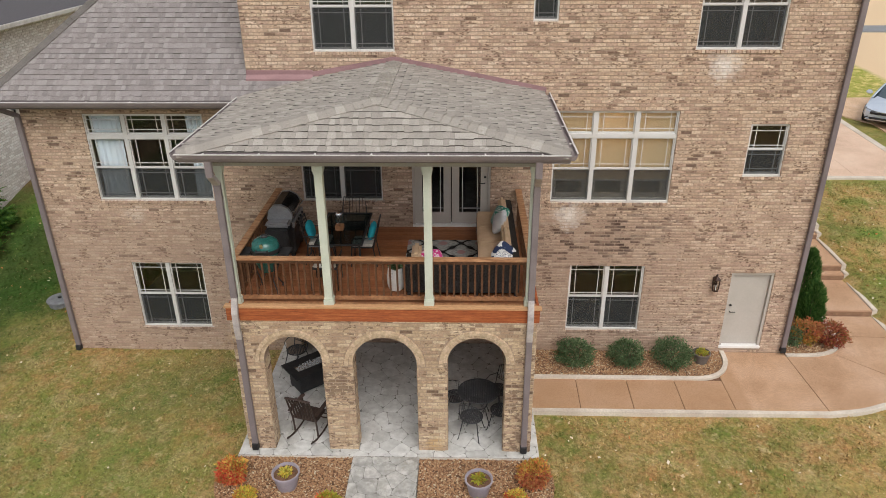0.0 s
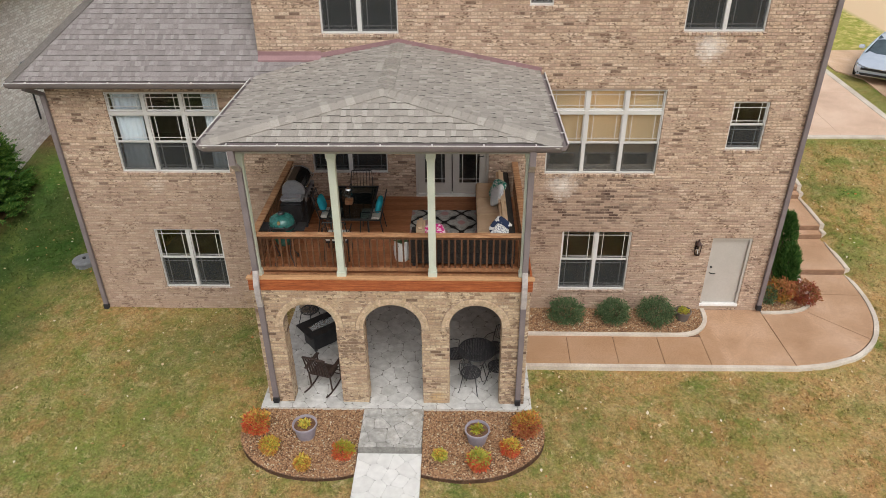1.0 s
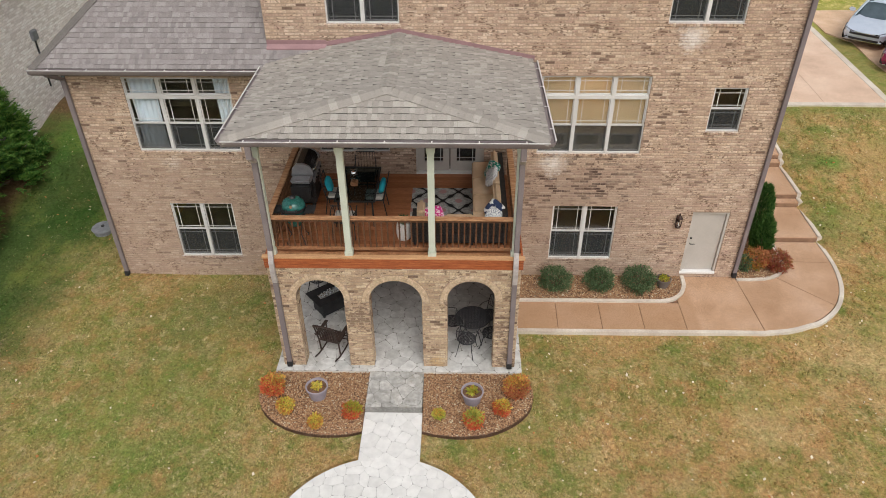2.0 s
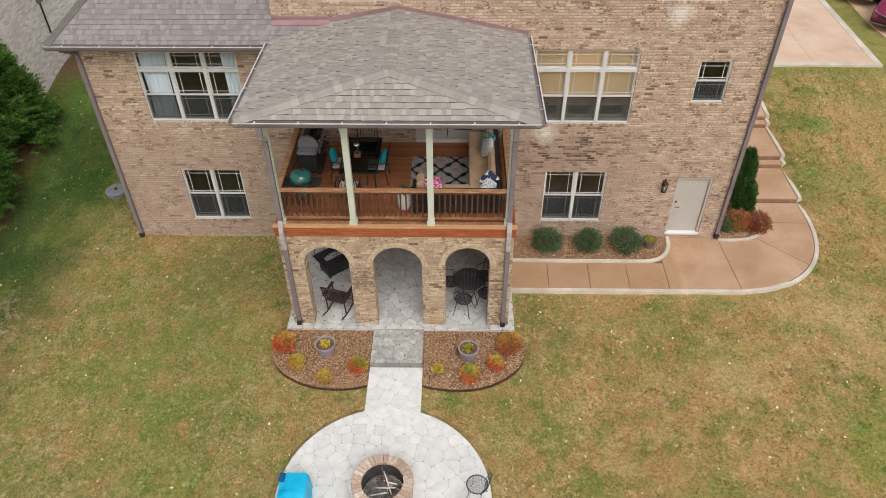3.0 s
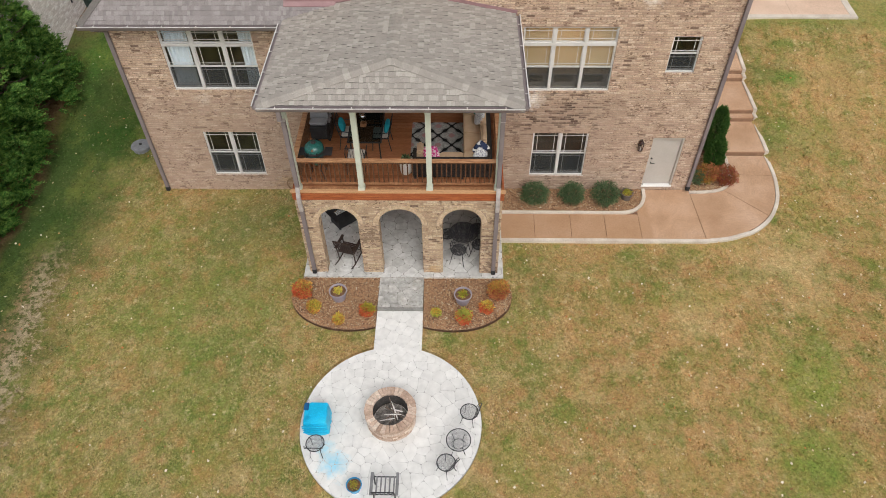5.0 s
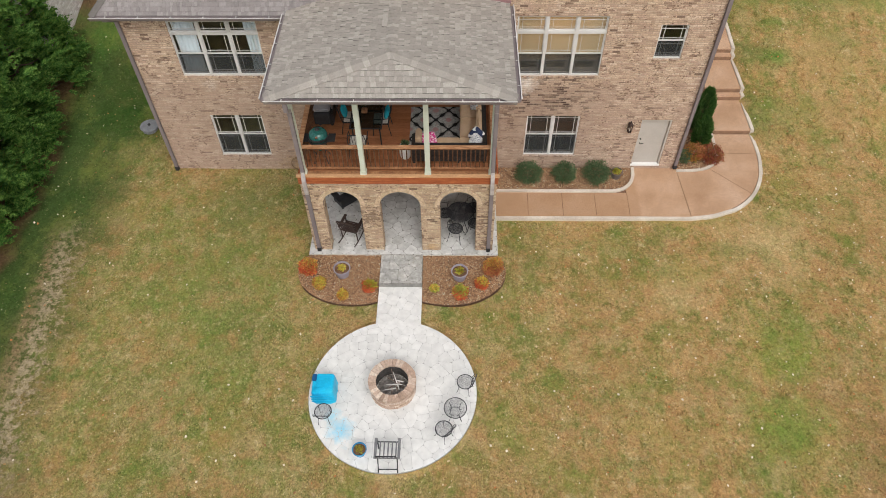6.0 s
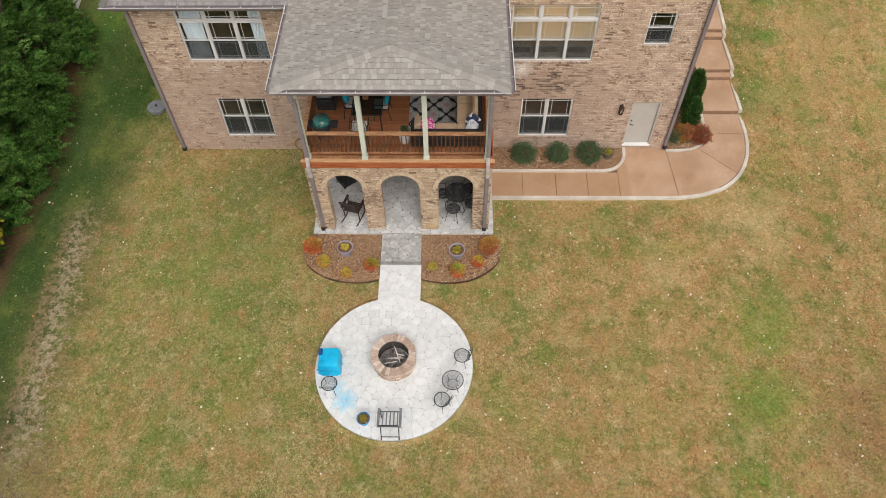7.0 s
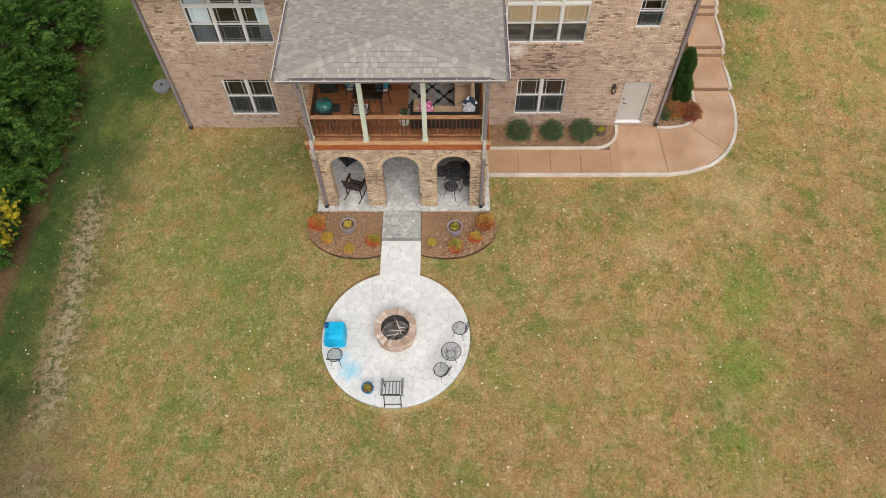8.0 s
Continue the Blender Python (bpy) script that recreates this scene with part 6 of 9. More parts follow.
def planter(x, y, z, r, h, material, leaf, label, seed, group="", n=260, spread=0.45):
    p = thing("planter", x, y, z, label, "planter", group)
    part("pot", lathed([(0.02, 0.0), (r * 0.68, 0.0), (r * 0.72, 0.02), (r * 0.95, h * 0.88), (r * 1.02, h * 0.88), (r * 1.03, h), (r * 0.93, h), (r * 0.90, h * 0.86), (0.02, h * 0.84)], 28), material, p, smooth=True)
    part("soil", lathed([(0.01, h * 0.80), (r * 0.89, h * 0.80), (r * 0.88, h * 0.87), (0.01, h * 0.88)], 20), SOIL, p)
    rg = np.random.default_rng(seed)
    u = rg.normal(0, 1, (n, 3))
    u /= np.linalg.norm(u, axis=1)[:, None]
    pos = u * np.array([r, r, r * 0.9]) * spread * rg.uniform(0.3, 1, (n, 1))
    pos[:, 2] = np.abs(pos[:, 2]) + h * 0.88
    quads_mesh("plant", leaf_quads(pos, u, r * 0.28, 0.45, rg), leaf, p)
    return p


planter(-3.05, -4.70, 0.16, 0.25, 0.36, POT_LILAC, YELLOW_LEAF, "lilac-grey round pot with a sparse yellow plant", 41, "front-bed planters")
planter(0.48, -4.78, 0.15, 0.25, 0.36, POT_LILAC, LIME_LEAF, "lilac-grey round pot with a sparse green plant", 42, "front-bed planters")
planter(5.78, -0.46, 0.12, 0.20, 0.27, POT_BROWN, LIME_LEAF, "low brown-grey pot with a lime plant on gravel", 43, n=320, spread=0.7)
planter(-2.05, -10.31, PATIO, 0.18, 0.25, POT_BLUE, LIME_LEAF, "blue glazed pot with dry plants on white paving", 44, n=150, spread=0.6)

# ---- round access lid and coiled hose by the wing ----
LID = mat("grey_lid", [(0, (0.17, 0.175, 0.19)), (1, (0.24, 0.245, 0.26))], scale=6, grain=0.15, rough=0.7)
lid = thing("tank_riser", -10.68, 1.80, ground_z(-10.68, 1.80) - 0.05, "round grey lid of a buried tank in the lawn", "tank lid")
part("collar", lathed([(0.05, 0.0), (0.29, 0.0), (0.29, 0.14), (0.05, 0.14)], 28), LID, lid)
part("cover", lathed([(0.02, 0.142), (0.33, 0.142), (0.34, 0.16), (0.32, 0.19), (0.10, 0.205), (0.02, 0.205)], 28), LID, lid)
part("knob", lathed([(0.01, 0.205), (0.05, 0.205), (0.05, 0.24), (0.01, 0.24)], 12), BLACK_PLASTIC, lid)

HOSE = mat("tan_hose", [(0, (0.42, 0.28, 0.14)), (1, (0.5, 0.34, 0.18))], scale=5, rough=0.6)
hose = thing("garden_hose", -4.32, -0.10, 0.45, "tan garden hose coiled on the wall beside the porch", "hose")
hb = bmesh.new()
for k in range(3):
    tube(hb, [(0.16 * math.cos(q * 0.4) * (1 + 0.08 * k), -0.02 - 0.025 * k, 0.3 + 0.24 * math.sin(q * 0.4)) for q in range(16)], 0.011, 6, closed=True)
part("coil", hb, HOSE, hose)
part("hanger", boxed(-0.05, 0.05, -0.09, 0.09, 0.5, 0.56, 0.01), BLACK_METAL, hose)

# ---- wall lantern by the basement door ----
lan = thing("wall_lantern", 5.96, -0.012, 1.82, "dark bronze wall lantern with glass panes", "lantern")
BRONZE = mat("dark_bronze", [(0, (0.035, 0.02, 0.016)), (1, (0.07, 0.038, 0.03))], scale=8, grain=0.2, rough=0.5, metal=0.4)
part("back_plate", boxed(-0.055, 0.055, -0.02, 0.0, 0.12, 0.34, 0.006), BRONZE, lan)
part("arm", tubed([(0, -0.02, 0.26), (0, -0.05, 0.40), (0, -0.10, 0.42), (0, -0.10, 0.36)], 0.012, 8), BRONZE, lan)
part("roof", lathed([(0.006, 0.46), (0.02, 0.43), (0.012, 0.40), (0.03, 0.38), (0.05, 0.36), (0.09, 0.31), (0.09, 0.30), (0.012, 0.30)], 6, 0, -0.10), BRONZE, lan)
part("base", lathed([(0.01, -0.02), (0.03, 0.0), (0.075, 0.02), (0.075, 0.04), (0.01, 0.04)], 6, 0, -0.10), BRONZE, lan)
cg = bmesh.new()
for k in range(6):
    a = 2 * math.pi * k / 6
    tube(cg, [(0.07 * math.cos(a), -0.10 + 0.07 * math.sin(a), 0.03), (0.088 * math.cos(a), -0.10 + 0.088 * math.sin(a), 0.305)], 0.007, 6)
part("cage", cg, BRONZE, lan)
lg = part("glass", lathed([(0.066, 0.042), (0.082, 0.298)], 6, 0, -0.10), GLASS, lan)
lg.visible_shadow = False
part("candle", lathed([(0.005, 0.04), (0.014, 0.04), (0.014, 0.16), (0.005, 0.17)], 8, 0, -0.10), WHITE_PAINT, lan)

# ---- hose beside the deck's downspout ----
HOSE = mat("tan_hose_rubber", [(0, (0.20, 0.13, 0.07)), (1, (0.30, 0.20, 0.11))], scale=9, grain=0.2, rough=0.6)
hs = thing("garden_hose", -4.98, -0.06, 0.02, "tan garden hose coiled upright against the brick wall", "hose")
for k in range(2):
    ring = [(0.30 * math.cos(q) * (1 - 0.05 * k), -0.03 * k, 0.30 + 0.29 * math.sin(q) * (1 - 0.04 * k)) for q in [2 * math.pi * i / 28 for i in range(29)]]
    part("coil", tubed(ring, 0.016, 8), HOSE, hs)

# ---- the neighbour's house beyond the hedge ----
NX, NY0, NY1, NZ0, NZ1 = -14.8, 5.75, 22.0, 0.6, 6.55
nb = thing("neighbour_house", NX - 5, 12, NZ0, "neighbouring house of whitish brick under a dark shingle roof", "house")


def nb_part(name, bm_, material, label=""):
    bmesh.ops.translate(bm_, vec=(-(NX - 5), -12, -NZ0), verts=bm_.verts)
    return part(name, bm_, material, nb, label)


nb_part("wall", boxed(NX - 10, NX, NY0, NY1, NZ0, NZ1), PALE_MORTAR, "whitish brick wall")
nr = bmesh.new()
rz0, rz1 = NZ1 + 0.05, NZ1 + 4.6
ro = [(NX + 0.5, NY0 - 0.5), (NX - 10.5, NY0 - 0.5), (NX - 10.5, NY1 + 0.5), (NX + 0.5, NY1 + 0.5)]
lo_ = [nr.verts.new((x, y, rz0)) for x, y in ro]
rg0, rg1 = nr.verts.new((NX - 5, NY0 + 5, rz1)), nr.verts.new((NX - 5, NY1 - 5, rz1))
nr.faces.new((lo_[0], lo_[1], rg0))
nr.faces.new((lo_[1], lo_[2], rg1, rg0))
nr.faces.new((lo_[2], lo_[3], rg1))
nr.faces.new((lo_[3], lo_[0], rg0, rg1))
nr.faces.new(lo_)
nb_part("roof", nr, SHINGLE_DARK, "dark grey shingle roof")
nb_part("eaves_gutter", boxed(NX + 0.42, NX + 0.55, NY0 - 0.5, NY1 + 0.5, rz0 - 0.13, rz0 + 0.01, 0.01), GUTTER_LIP, "pale grey gutter")
nb_part("soffit", boxed(NX, NX + 0.42, NY0 - 0.4, NY1 + 0.4, rz0 - 0.12, rz0 - 0.06), GUTTER)
cd_ = bmesh.new()
tube(cd_, [(NX + 0.05, 8.25, 3.9), (NX + 0.05, 8.25, 2.2)], 0.03, 6)
nb_part("conduit", cd_, BLACK_PLASTIC, "dark conduit under the hood")
nb_part("vent_hood", boxed(NX, NX + 0.14, 8.1, 8.4, 3.9, 4.25, 0.02), LID, "grey wall vent hood")
BIN_GREEN = mat("dark_green_bin", [(0, (0.02, 0.035, 0.03)), (1, (0.03, 0.05, 0.045))], scale=4, rough=0.6)
bn = thing("rubbish_bin", -14.1, 8.5, ground_z(-14.1, 8.5), "dark green wheeled bin against the neighbour's wall", "bin")
part("bin_body", lathed([(0.05, 0.0), (0.24, 0.0), (0.30, 0.95), (0.05, 0.95)], 12), BIN_GREEN, bn)
part("bin_lid", boxed(-0.33, 0.33, -0.33, 0.33, 0.952, 1.01, 0.02), BIN_GREEN, bn)


# ---- parked cars ----
# glass colour lifted to blue-grey to paint in the sky's reflection
CAR_GLASS = mat("sky_tinged_car_glass", [(0, (0.05, 0.075, 0.09)), (1, (0.07, 0.10, 0.12))], rough=0.06, spec=0.9)
TYRE = mat("tyre_rubber", [(0, (0.015, 0.015, 0.015)), (1, (0.025, 0.025, 0.025))], rough=0.9)
ALLOY = mat("alloy", [(0, (0.45, 0.45, 0.46)), (1, (0.55, 0.55, 0.56))], rough=0.3, metal=0.8)
LENS = mat("headlamp_lens", [(0, (0.16, 0.17, 0.19)), (1, (0.26, 0.27, 0.29))], rough=0.1, spec=0.7)
CHROME = mat("chrome", [(0, (0.6, 0.6, 0.6)), (1, (0.7, 0.7, 0.7))], rough=0.15, metal=1.0)


def car(x, y, z, rz, paint, label, tall=0.0):
    """A parked saloon; its nose points along -y before the turn rz."""
    c = thing("car", x, y, z, label, "car", "parked cars", rz=rz)
    # body: stations from nose to tail: y, half width, sill height, shoulder height, crown height
    st = [(-2.30, 0.62, 0.34, 0.55, 0.58), (-2.22, 0.78, 0.24, 0.60, 0.65), (-1.95, 0.87, 0.20, 0.68, 0.75), (-1.3, 0.90, 0.20, 0.78 + tall * 0.3, 0.86 + tall * 0.3), (-0.85, 0.90, 0.20, 0.88 + tall * 0.4, 0.94 + tall * 0.4),
          (0.0, 0.91, 0.20, 0.95 + tall * 0.4, 1.0 + tall * 0.4), (1.2, 0.91, 0.20, 0.98 + tall * 0.4, 1.02 + tall * 0.4), (1.85, 0.88, 0.24, 0.98 + tall * 0.4, 1.05 + tall * 0.4), (2.22, 0.80, 0.32, 0.92 + tall * 0.4, 1.0 + tall * 0.4), (2.30, 0.66, 0.42, 0.80, 0.86)]
    b = bmesh.new()
    rings = []
    for yy, w, lo, sh, cr in st:
        ridge = 0.035 if -2.2 < yy < -0.8 else 0.0
        ring = [(-w * 0.86, lo), (-w * 0.98, lo + 0.12), (-w, (lo + sh) / 2), (-w * 0.95, sh), (-w * 0.72, cr - 0.02 + ridge), (-w * 0.35, cr), (w * 0.35, cr), (w * 0.72, cr - 0.02 + ridge), (w * 0.95, sh), (w, (lo + sh) / 2), (w * 0.98, lo + 0.12), (w * 0.86, lo)]
        rings.append([b.verts.new((q, yy, v)) for q, v in ring])
    for q, s in zip(rings, rings[1:]):
        for i in range(len(q)):
            b.faces.new((q[i], q[(i + 1) % len(q)], s[(i + 1) % len(q)], s[i]))
    b.faces.new(rings[0])
    b.faces.new(rings[-1])
    part("body", b, paint, c, smooth=True)
    # glasshouse
    gh = bmesh.new()
    base = 0.93 + tall * 0.4
    gst = [(-1.12, 0.78, base - 0.05, base - 0.035), (-0.10, 0.72, base, base + 0.40 + tall * 0.5), (0.35, 0.69, base, base + 0.46 + tall * 0.6), (0.95, 0.68, base, base + 0.42 + tall * 0.6), (1.75, 0.66, base + 0.02, base + 0.06 + tall * 0.4)]
    rings = []
    for yy, w, lo, hi in gst:
        ring = [(-w, lo), (-w * 0.97, lo + (hi - lo) * 0.3), (-w * 0.80, hi - 0.02), (-w * 0.4, hi), (w * 0.4, hi), (w * 0.80, hi - 0.02), (w * 0.97, lo + (hi - lo) * 0.3), (w, lo)]
        rings.append([gh.verts.new((q, yy, v)) for q, v in ring])
    for q, s in zip(rings, rings[1:]):
        for i in range(len(q) - 1):
            gh.faces.new((q[i], q[i + 1], s[i + 1], s[i]))
    part("windows", gh, CAR_GLASS, c, "dark car glass with sky reflection in its colour", smooth=True)
    rf = bmesh.new()
    h = base + 0.42 + tall * 0.55
    rr = []
    for yy, w, v in ((-0.22, 0.56, h - 0.04), (0.35, 0.58, h + 0.055), (1.0, 0.56, h + 0.02), (1.25, 0.54, h - 0.08)):
        rr.append([rf.verts.new((q * w, yy, v + e)) for q, e in ((-1.04, -0.04), (-0.6, 0.0), (0.0, 0.012), (0.6, 0.0), (1.04, -0.04))])
    for q, s in zip(rr, rr[1:]):
        for i in range(4):
            rf.faces.new((q[i], q[i + 1], s[i + 1], s[i]))
    part("roof_panel", rf, paint, c, smooth=True)
    for sx in (-1, 1):
        pl = bmesh.new()
        tube(pl, [(sx * 0.78, -1.10, base - 0.03), (sx * 0.585, -0.12, h - 0.04)], 0.03, 6)
        part("pillar", pl, paint, c)
        part("pillar", tubed([(sx * 0.575, 1.15, h - 0.06), (sx * 0.66, 1.78, base + 0.08)], 0.045, 6), paint, c)
        mr = bmesh.new()
        box(mr, sx * 1.0 - 0.12, sx * 1.0 + 0.12, -0.82, -0.66, base + 0.02, base + 0.17, 0.04)
        part("mirror", mr, paint, c)
        hl = bmesh.new()
        strip = [((0.42, -2.27, 0.50), (0.42, -2.24, 0.60)), ((0.62, -2.235, 0.485), (0.62, -2.16, 0.645)), ((0.79, -2.10, 0.51), (0.78, -2.02, 0.675)), ((0.90, -1.82, 0.60), (0.86, -1.70, 0.715))]
        rows = []
        for lo, hi in strip:
            rows.append([hl.verts.new((sx * q[0], q[1] + d, q[2])) for q in (lo, hi) for d in (-0.025, 0.10)])
        for q, r in zip(rows, rows[1:]):
            for e0, e1 in ((0, 1), (1, 3), (3, 2), (2, 0)):
                hl.faces.new((q[e0], q[e1], r[e1], r[e0]))
        for q in (rows[0], rows[-1]):
            hl.faces.new((q[0], q[1], q[3], q[2]))
        part("headlight", hl, LENS, c, "clear headlamp")
        fog = bmesh.new()
        box(fog, -0.13, 0.13, -0.05, 0.06, -0.09, 0.09, 0.03, m=Matrix.Translation((sx * 0.70, -2.18, 0.36)) @ pose(0, 0, 0, 0, sx * 12, sx * 30))
        part("side_intake", fog, BLACK_PLASTIC, c)
        wing = bmesh.new()
        tube(wing, [(0.0, -2.335, 0.575), (sx * 0.30, -2.325, 0.585), (sx * 0.60, -2.27, 0.625), (sx * 0.80, -2.10, 0.66)], 0.016, 6)
        part("grille_bar", wing, CHROME, c, "chrome bar")
        for yy in (-1.42, 1.38):
            w = bmesh.new()
            tube(w, [(sx * 0.72, yy, 0.32), (sx * 0.92, yy, 0.32)], 0.325, 20)
            wh = part("wheel", w, TYRE, c)
            part("rim", tubed([(sx * 0.90, yy, 0.32), (sx * 0.928, yy, 0.32)], 0.22, 14), ALLOY, wh, "alloy rim")
    part("grille", boxed(-0.60, 0.60, -2.325, -2.20, 0.44, 0.585, 0.03), BLACK_PLASTIC, c, "black grille")
    part("lower_intake", boxed(-0.58, 0.58, -2.325, -2.12, 0.265, 0.38, 0.03), BLACK_PLASTIC, c)
    part("bumper_lip", boxed(-0.72, 0.72, -2.33, -2.18, 0.235, 0.268, 0.01), CHROME, c)
    return c


SILVER = mat("silver_blue_paint", [(0, (0.52, 0.59, 0.70)), (1, (0.58, 0.65, 0.76))], grain=0.03, rough=0.22, metal=0.25, spec=0.6)
MAROON = mat("maroon_paint", [(0, (0.25, 0.02, 0.075)), (1, (0.32, 0.03, 0.10))], grain=0.03, rough=0.22, metal=0.3, spec=0.6)
car(18.4, 15.5, dz(18.4, 15.5), -38, SILVER, "silver-blue saloon parked on the aggregate pad")
car(18.78, 12.6, dz(18.78, 12.6), -42, MAROON, "maroon car parked on the aggregate pad", 0.35)


# ---- fire pit on the round patio ----
PIT_BRICK = mat("fire_pit_brick", [(0, (0.44, 0.315, 0.24)), (0.25, (0.57, 0.445, 0.36)), (0.5, (0.50, 0.37, 0.29)), (0.75, (0.66, 0.545, 0.45)), (0.92, (0.37, 0.26, 0.195))], rnd="o", scale=3, spread=0.25, grain=0.2, gscale=25, rough=0.9, bump=0.004, constant=True)
SOOT = mat("sooty_lining", [(0, (0.03, 0.028, 0.026)), (1, (0.09, 0.08, 0.075))], scale=6, grain=0.3, rough=0.95)
ASH = mat("grey_ash", [(0, (0.10, 0.09, 0.085)), (0.6, (0.20, 0.18, 0.165)), (1, (0.34, 0.32, 0.30))], scale=9, grain=0.35, gscale=30, rough=0.95, bump=0.02, bscale=18)
LOG = mat("charred_log", [(0, (0.05, 0.04, 0.035)), (0.6, (0.20, 0.15, 0.12)), (1, (0.52, 0.48, 0.44))], scale=7, grain=0.3, rough=0.95, bump=0.01)
PALE_LOG = mat("ash_white_branch", [(0, (0.45, 0.42, 0.39)), (1, (0.78, 0.76, 0.73))], scale=9, grain=0.2, rough=0.95, bump=0.006)
pit = thing("fire_pit", PCX + 0.005, -8.50, PATIO, "round brick fire pit with ash and charred branches", "fire pit")
part("core", lathed([(0.43, 0.0), (0.565, 0.0), (0.565, 0.385), (0.43, 0.385), (0.43, 0.0)], 40, capped=False), MORTAR, pit)
b = lathed([(0.44, 0.02), (0.428, 0.02), (0.425, 0.384), (0.44, 0.384)], 40, capped=False)
part("lining", b, SOOT, pit, "sooty black lining")


def ring_brick(name, r0, r1, z0, z1, count, off, tilt=0.0):
    hw = math.pi / count * 0.93
    me = bpy.data.meshes.new(name)
    pts = [(r * math.cos(t), r * math.sin(t)) for r, t in ((r0, -hw), (r1, -hw), (r1, hw), (r0, hw))]
    ins = [(x * 0.992 + 0.004 * (1 if i in (0, 3) else -1), y * 0.94) for i, (x, y) in enumerate(pts)]
    me.from_pydata([(x, y, z0) for x, y in pts] + [(x, y, z1 - 0.006) for x, y in pts] + [(x, y, z1) for x, y in ins], [],
                   [(3, 2, 1, 0), (8, 9, 10, 11)] + [(i, (i + 1) % 4, (i + 1) % 4 + 4, i + 4) for i in range(4)] + [(i + 4, (i + 1) % 4 + 4, (i + 1) % 4 + 8, i + 8) for i in range(4)])
    me.materials.append(PIT_BRICK)
    for k in range(count):
        ob = new(name, me)
        ob.parent = pit
        ob.matrix_basis = Matrix.Rotation(2 * math.pi * (k + off) / count, 4, "Z") @ Matrix.Translation((random.Random(k).uniform(-0.004, 0.004), 0, random.Random(k + 9).uniform(-0.003, 0.003)))


for c in range(5):
    ring_brick("brick", 0.545, 0.592, 0.004 + c * 0.075, 0.004 + c * 0.075 + 0.068, 17, 0.5 * (c % 2))
ring_brick("cap_brick", 0.415, 0.615, 0.386, 0.448, 34, 0.2)
ab = bmesh.new()
bmesh.ops.create_grid(ab, x_segments=22, y_segments=22, size=0.42)
for v in list(ab.verts):
    r = math.hypot(v.co.x, v.co.y)
    v.co.z = 0.06 + 0.10 * max(0, 1 - r / 0.36) + 0.05 * noise.noise(v.co * 7)
bmesh.ops.delete(ab, geom=[v for v in ab.verts if math.hypot(v.co.x, v.co.y) > 0.425], context="VERTS")
part("ash_bed", ab, ASH, pit, "grey ash heap")
rl = random.Random(4)
for k in range(9):
    a, q = rl.uniform(0, 6.28), rl.uniform(0.12, 0.32)
    cx, cy = rl.uniform(-0.12, 0.16), rl.uniform(-0.14, 0.14)
    z0 = 0.15 + k * 0.012
    lb_ = bmesh.new()
    tube(lb_, [(cx - q * math.cos(a), cy - q * math.sin(a), z0), (cx + 0.01, cy - 0.012, z0 + 0.03), (cx + q * math.cos(a), cy + q * math.sin(a), z0 + rl.uniform(0.0, 0.10))], [0.014, 0.018, 0.009], 7)
    part("charred_branch", lb_, PALE_LOG if k in (2, 4, 6, 8) else LOG, pit)


pit.scale = (1.04, 1.04, 1.12)

# ---- black wire garden furniture ----
GREY_METAL = mat("grey_painted_metal", [(0, (0.17, 0.17, 0.175)), (1, (0.24, 0.24, 0.245))], scale=5, grain=0.2, rough=0.5)
WIRE = mat("black_wire", [(0, (0.03, 0.03, 0.033)), (1, (0.055, 0.055, 0.06))], scale=6, grain=0.2, rough=0.55, spec=0.4)


def mesh_disc(r, z, step=0.034, wire=0.0042, square=False):
    b = bmesh.new()
    k = -r + step / 2
    while k < r:
        L = r if square else math.sqrt(max(0, r * r - k * k))
        box(b, -L, L, k - wire, k + wire, z - wire, z + wire)
        box(b, k - wire, k + wire, -L, L, z - wire, z + wire)
        k += step
    return b


def loop_pts(r, z, n=20, sx=1.0, sy=1.0):
    return [(r * sx * math.cos(2 * math.pi * i / n), r * sy * math.sin(2 * math.pi * i / n), z) for i in range(n)]


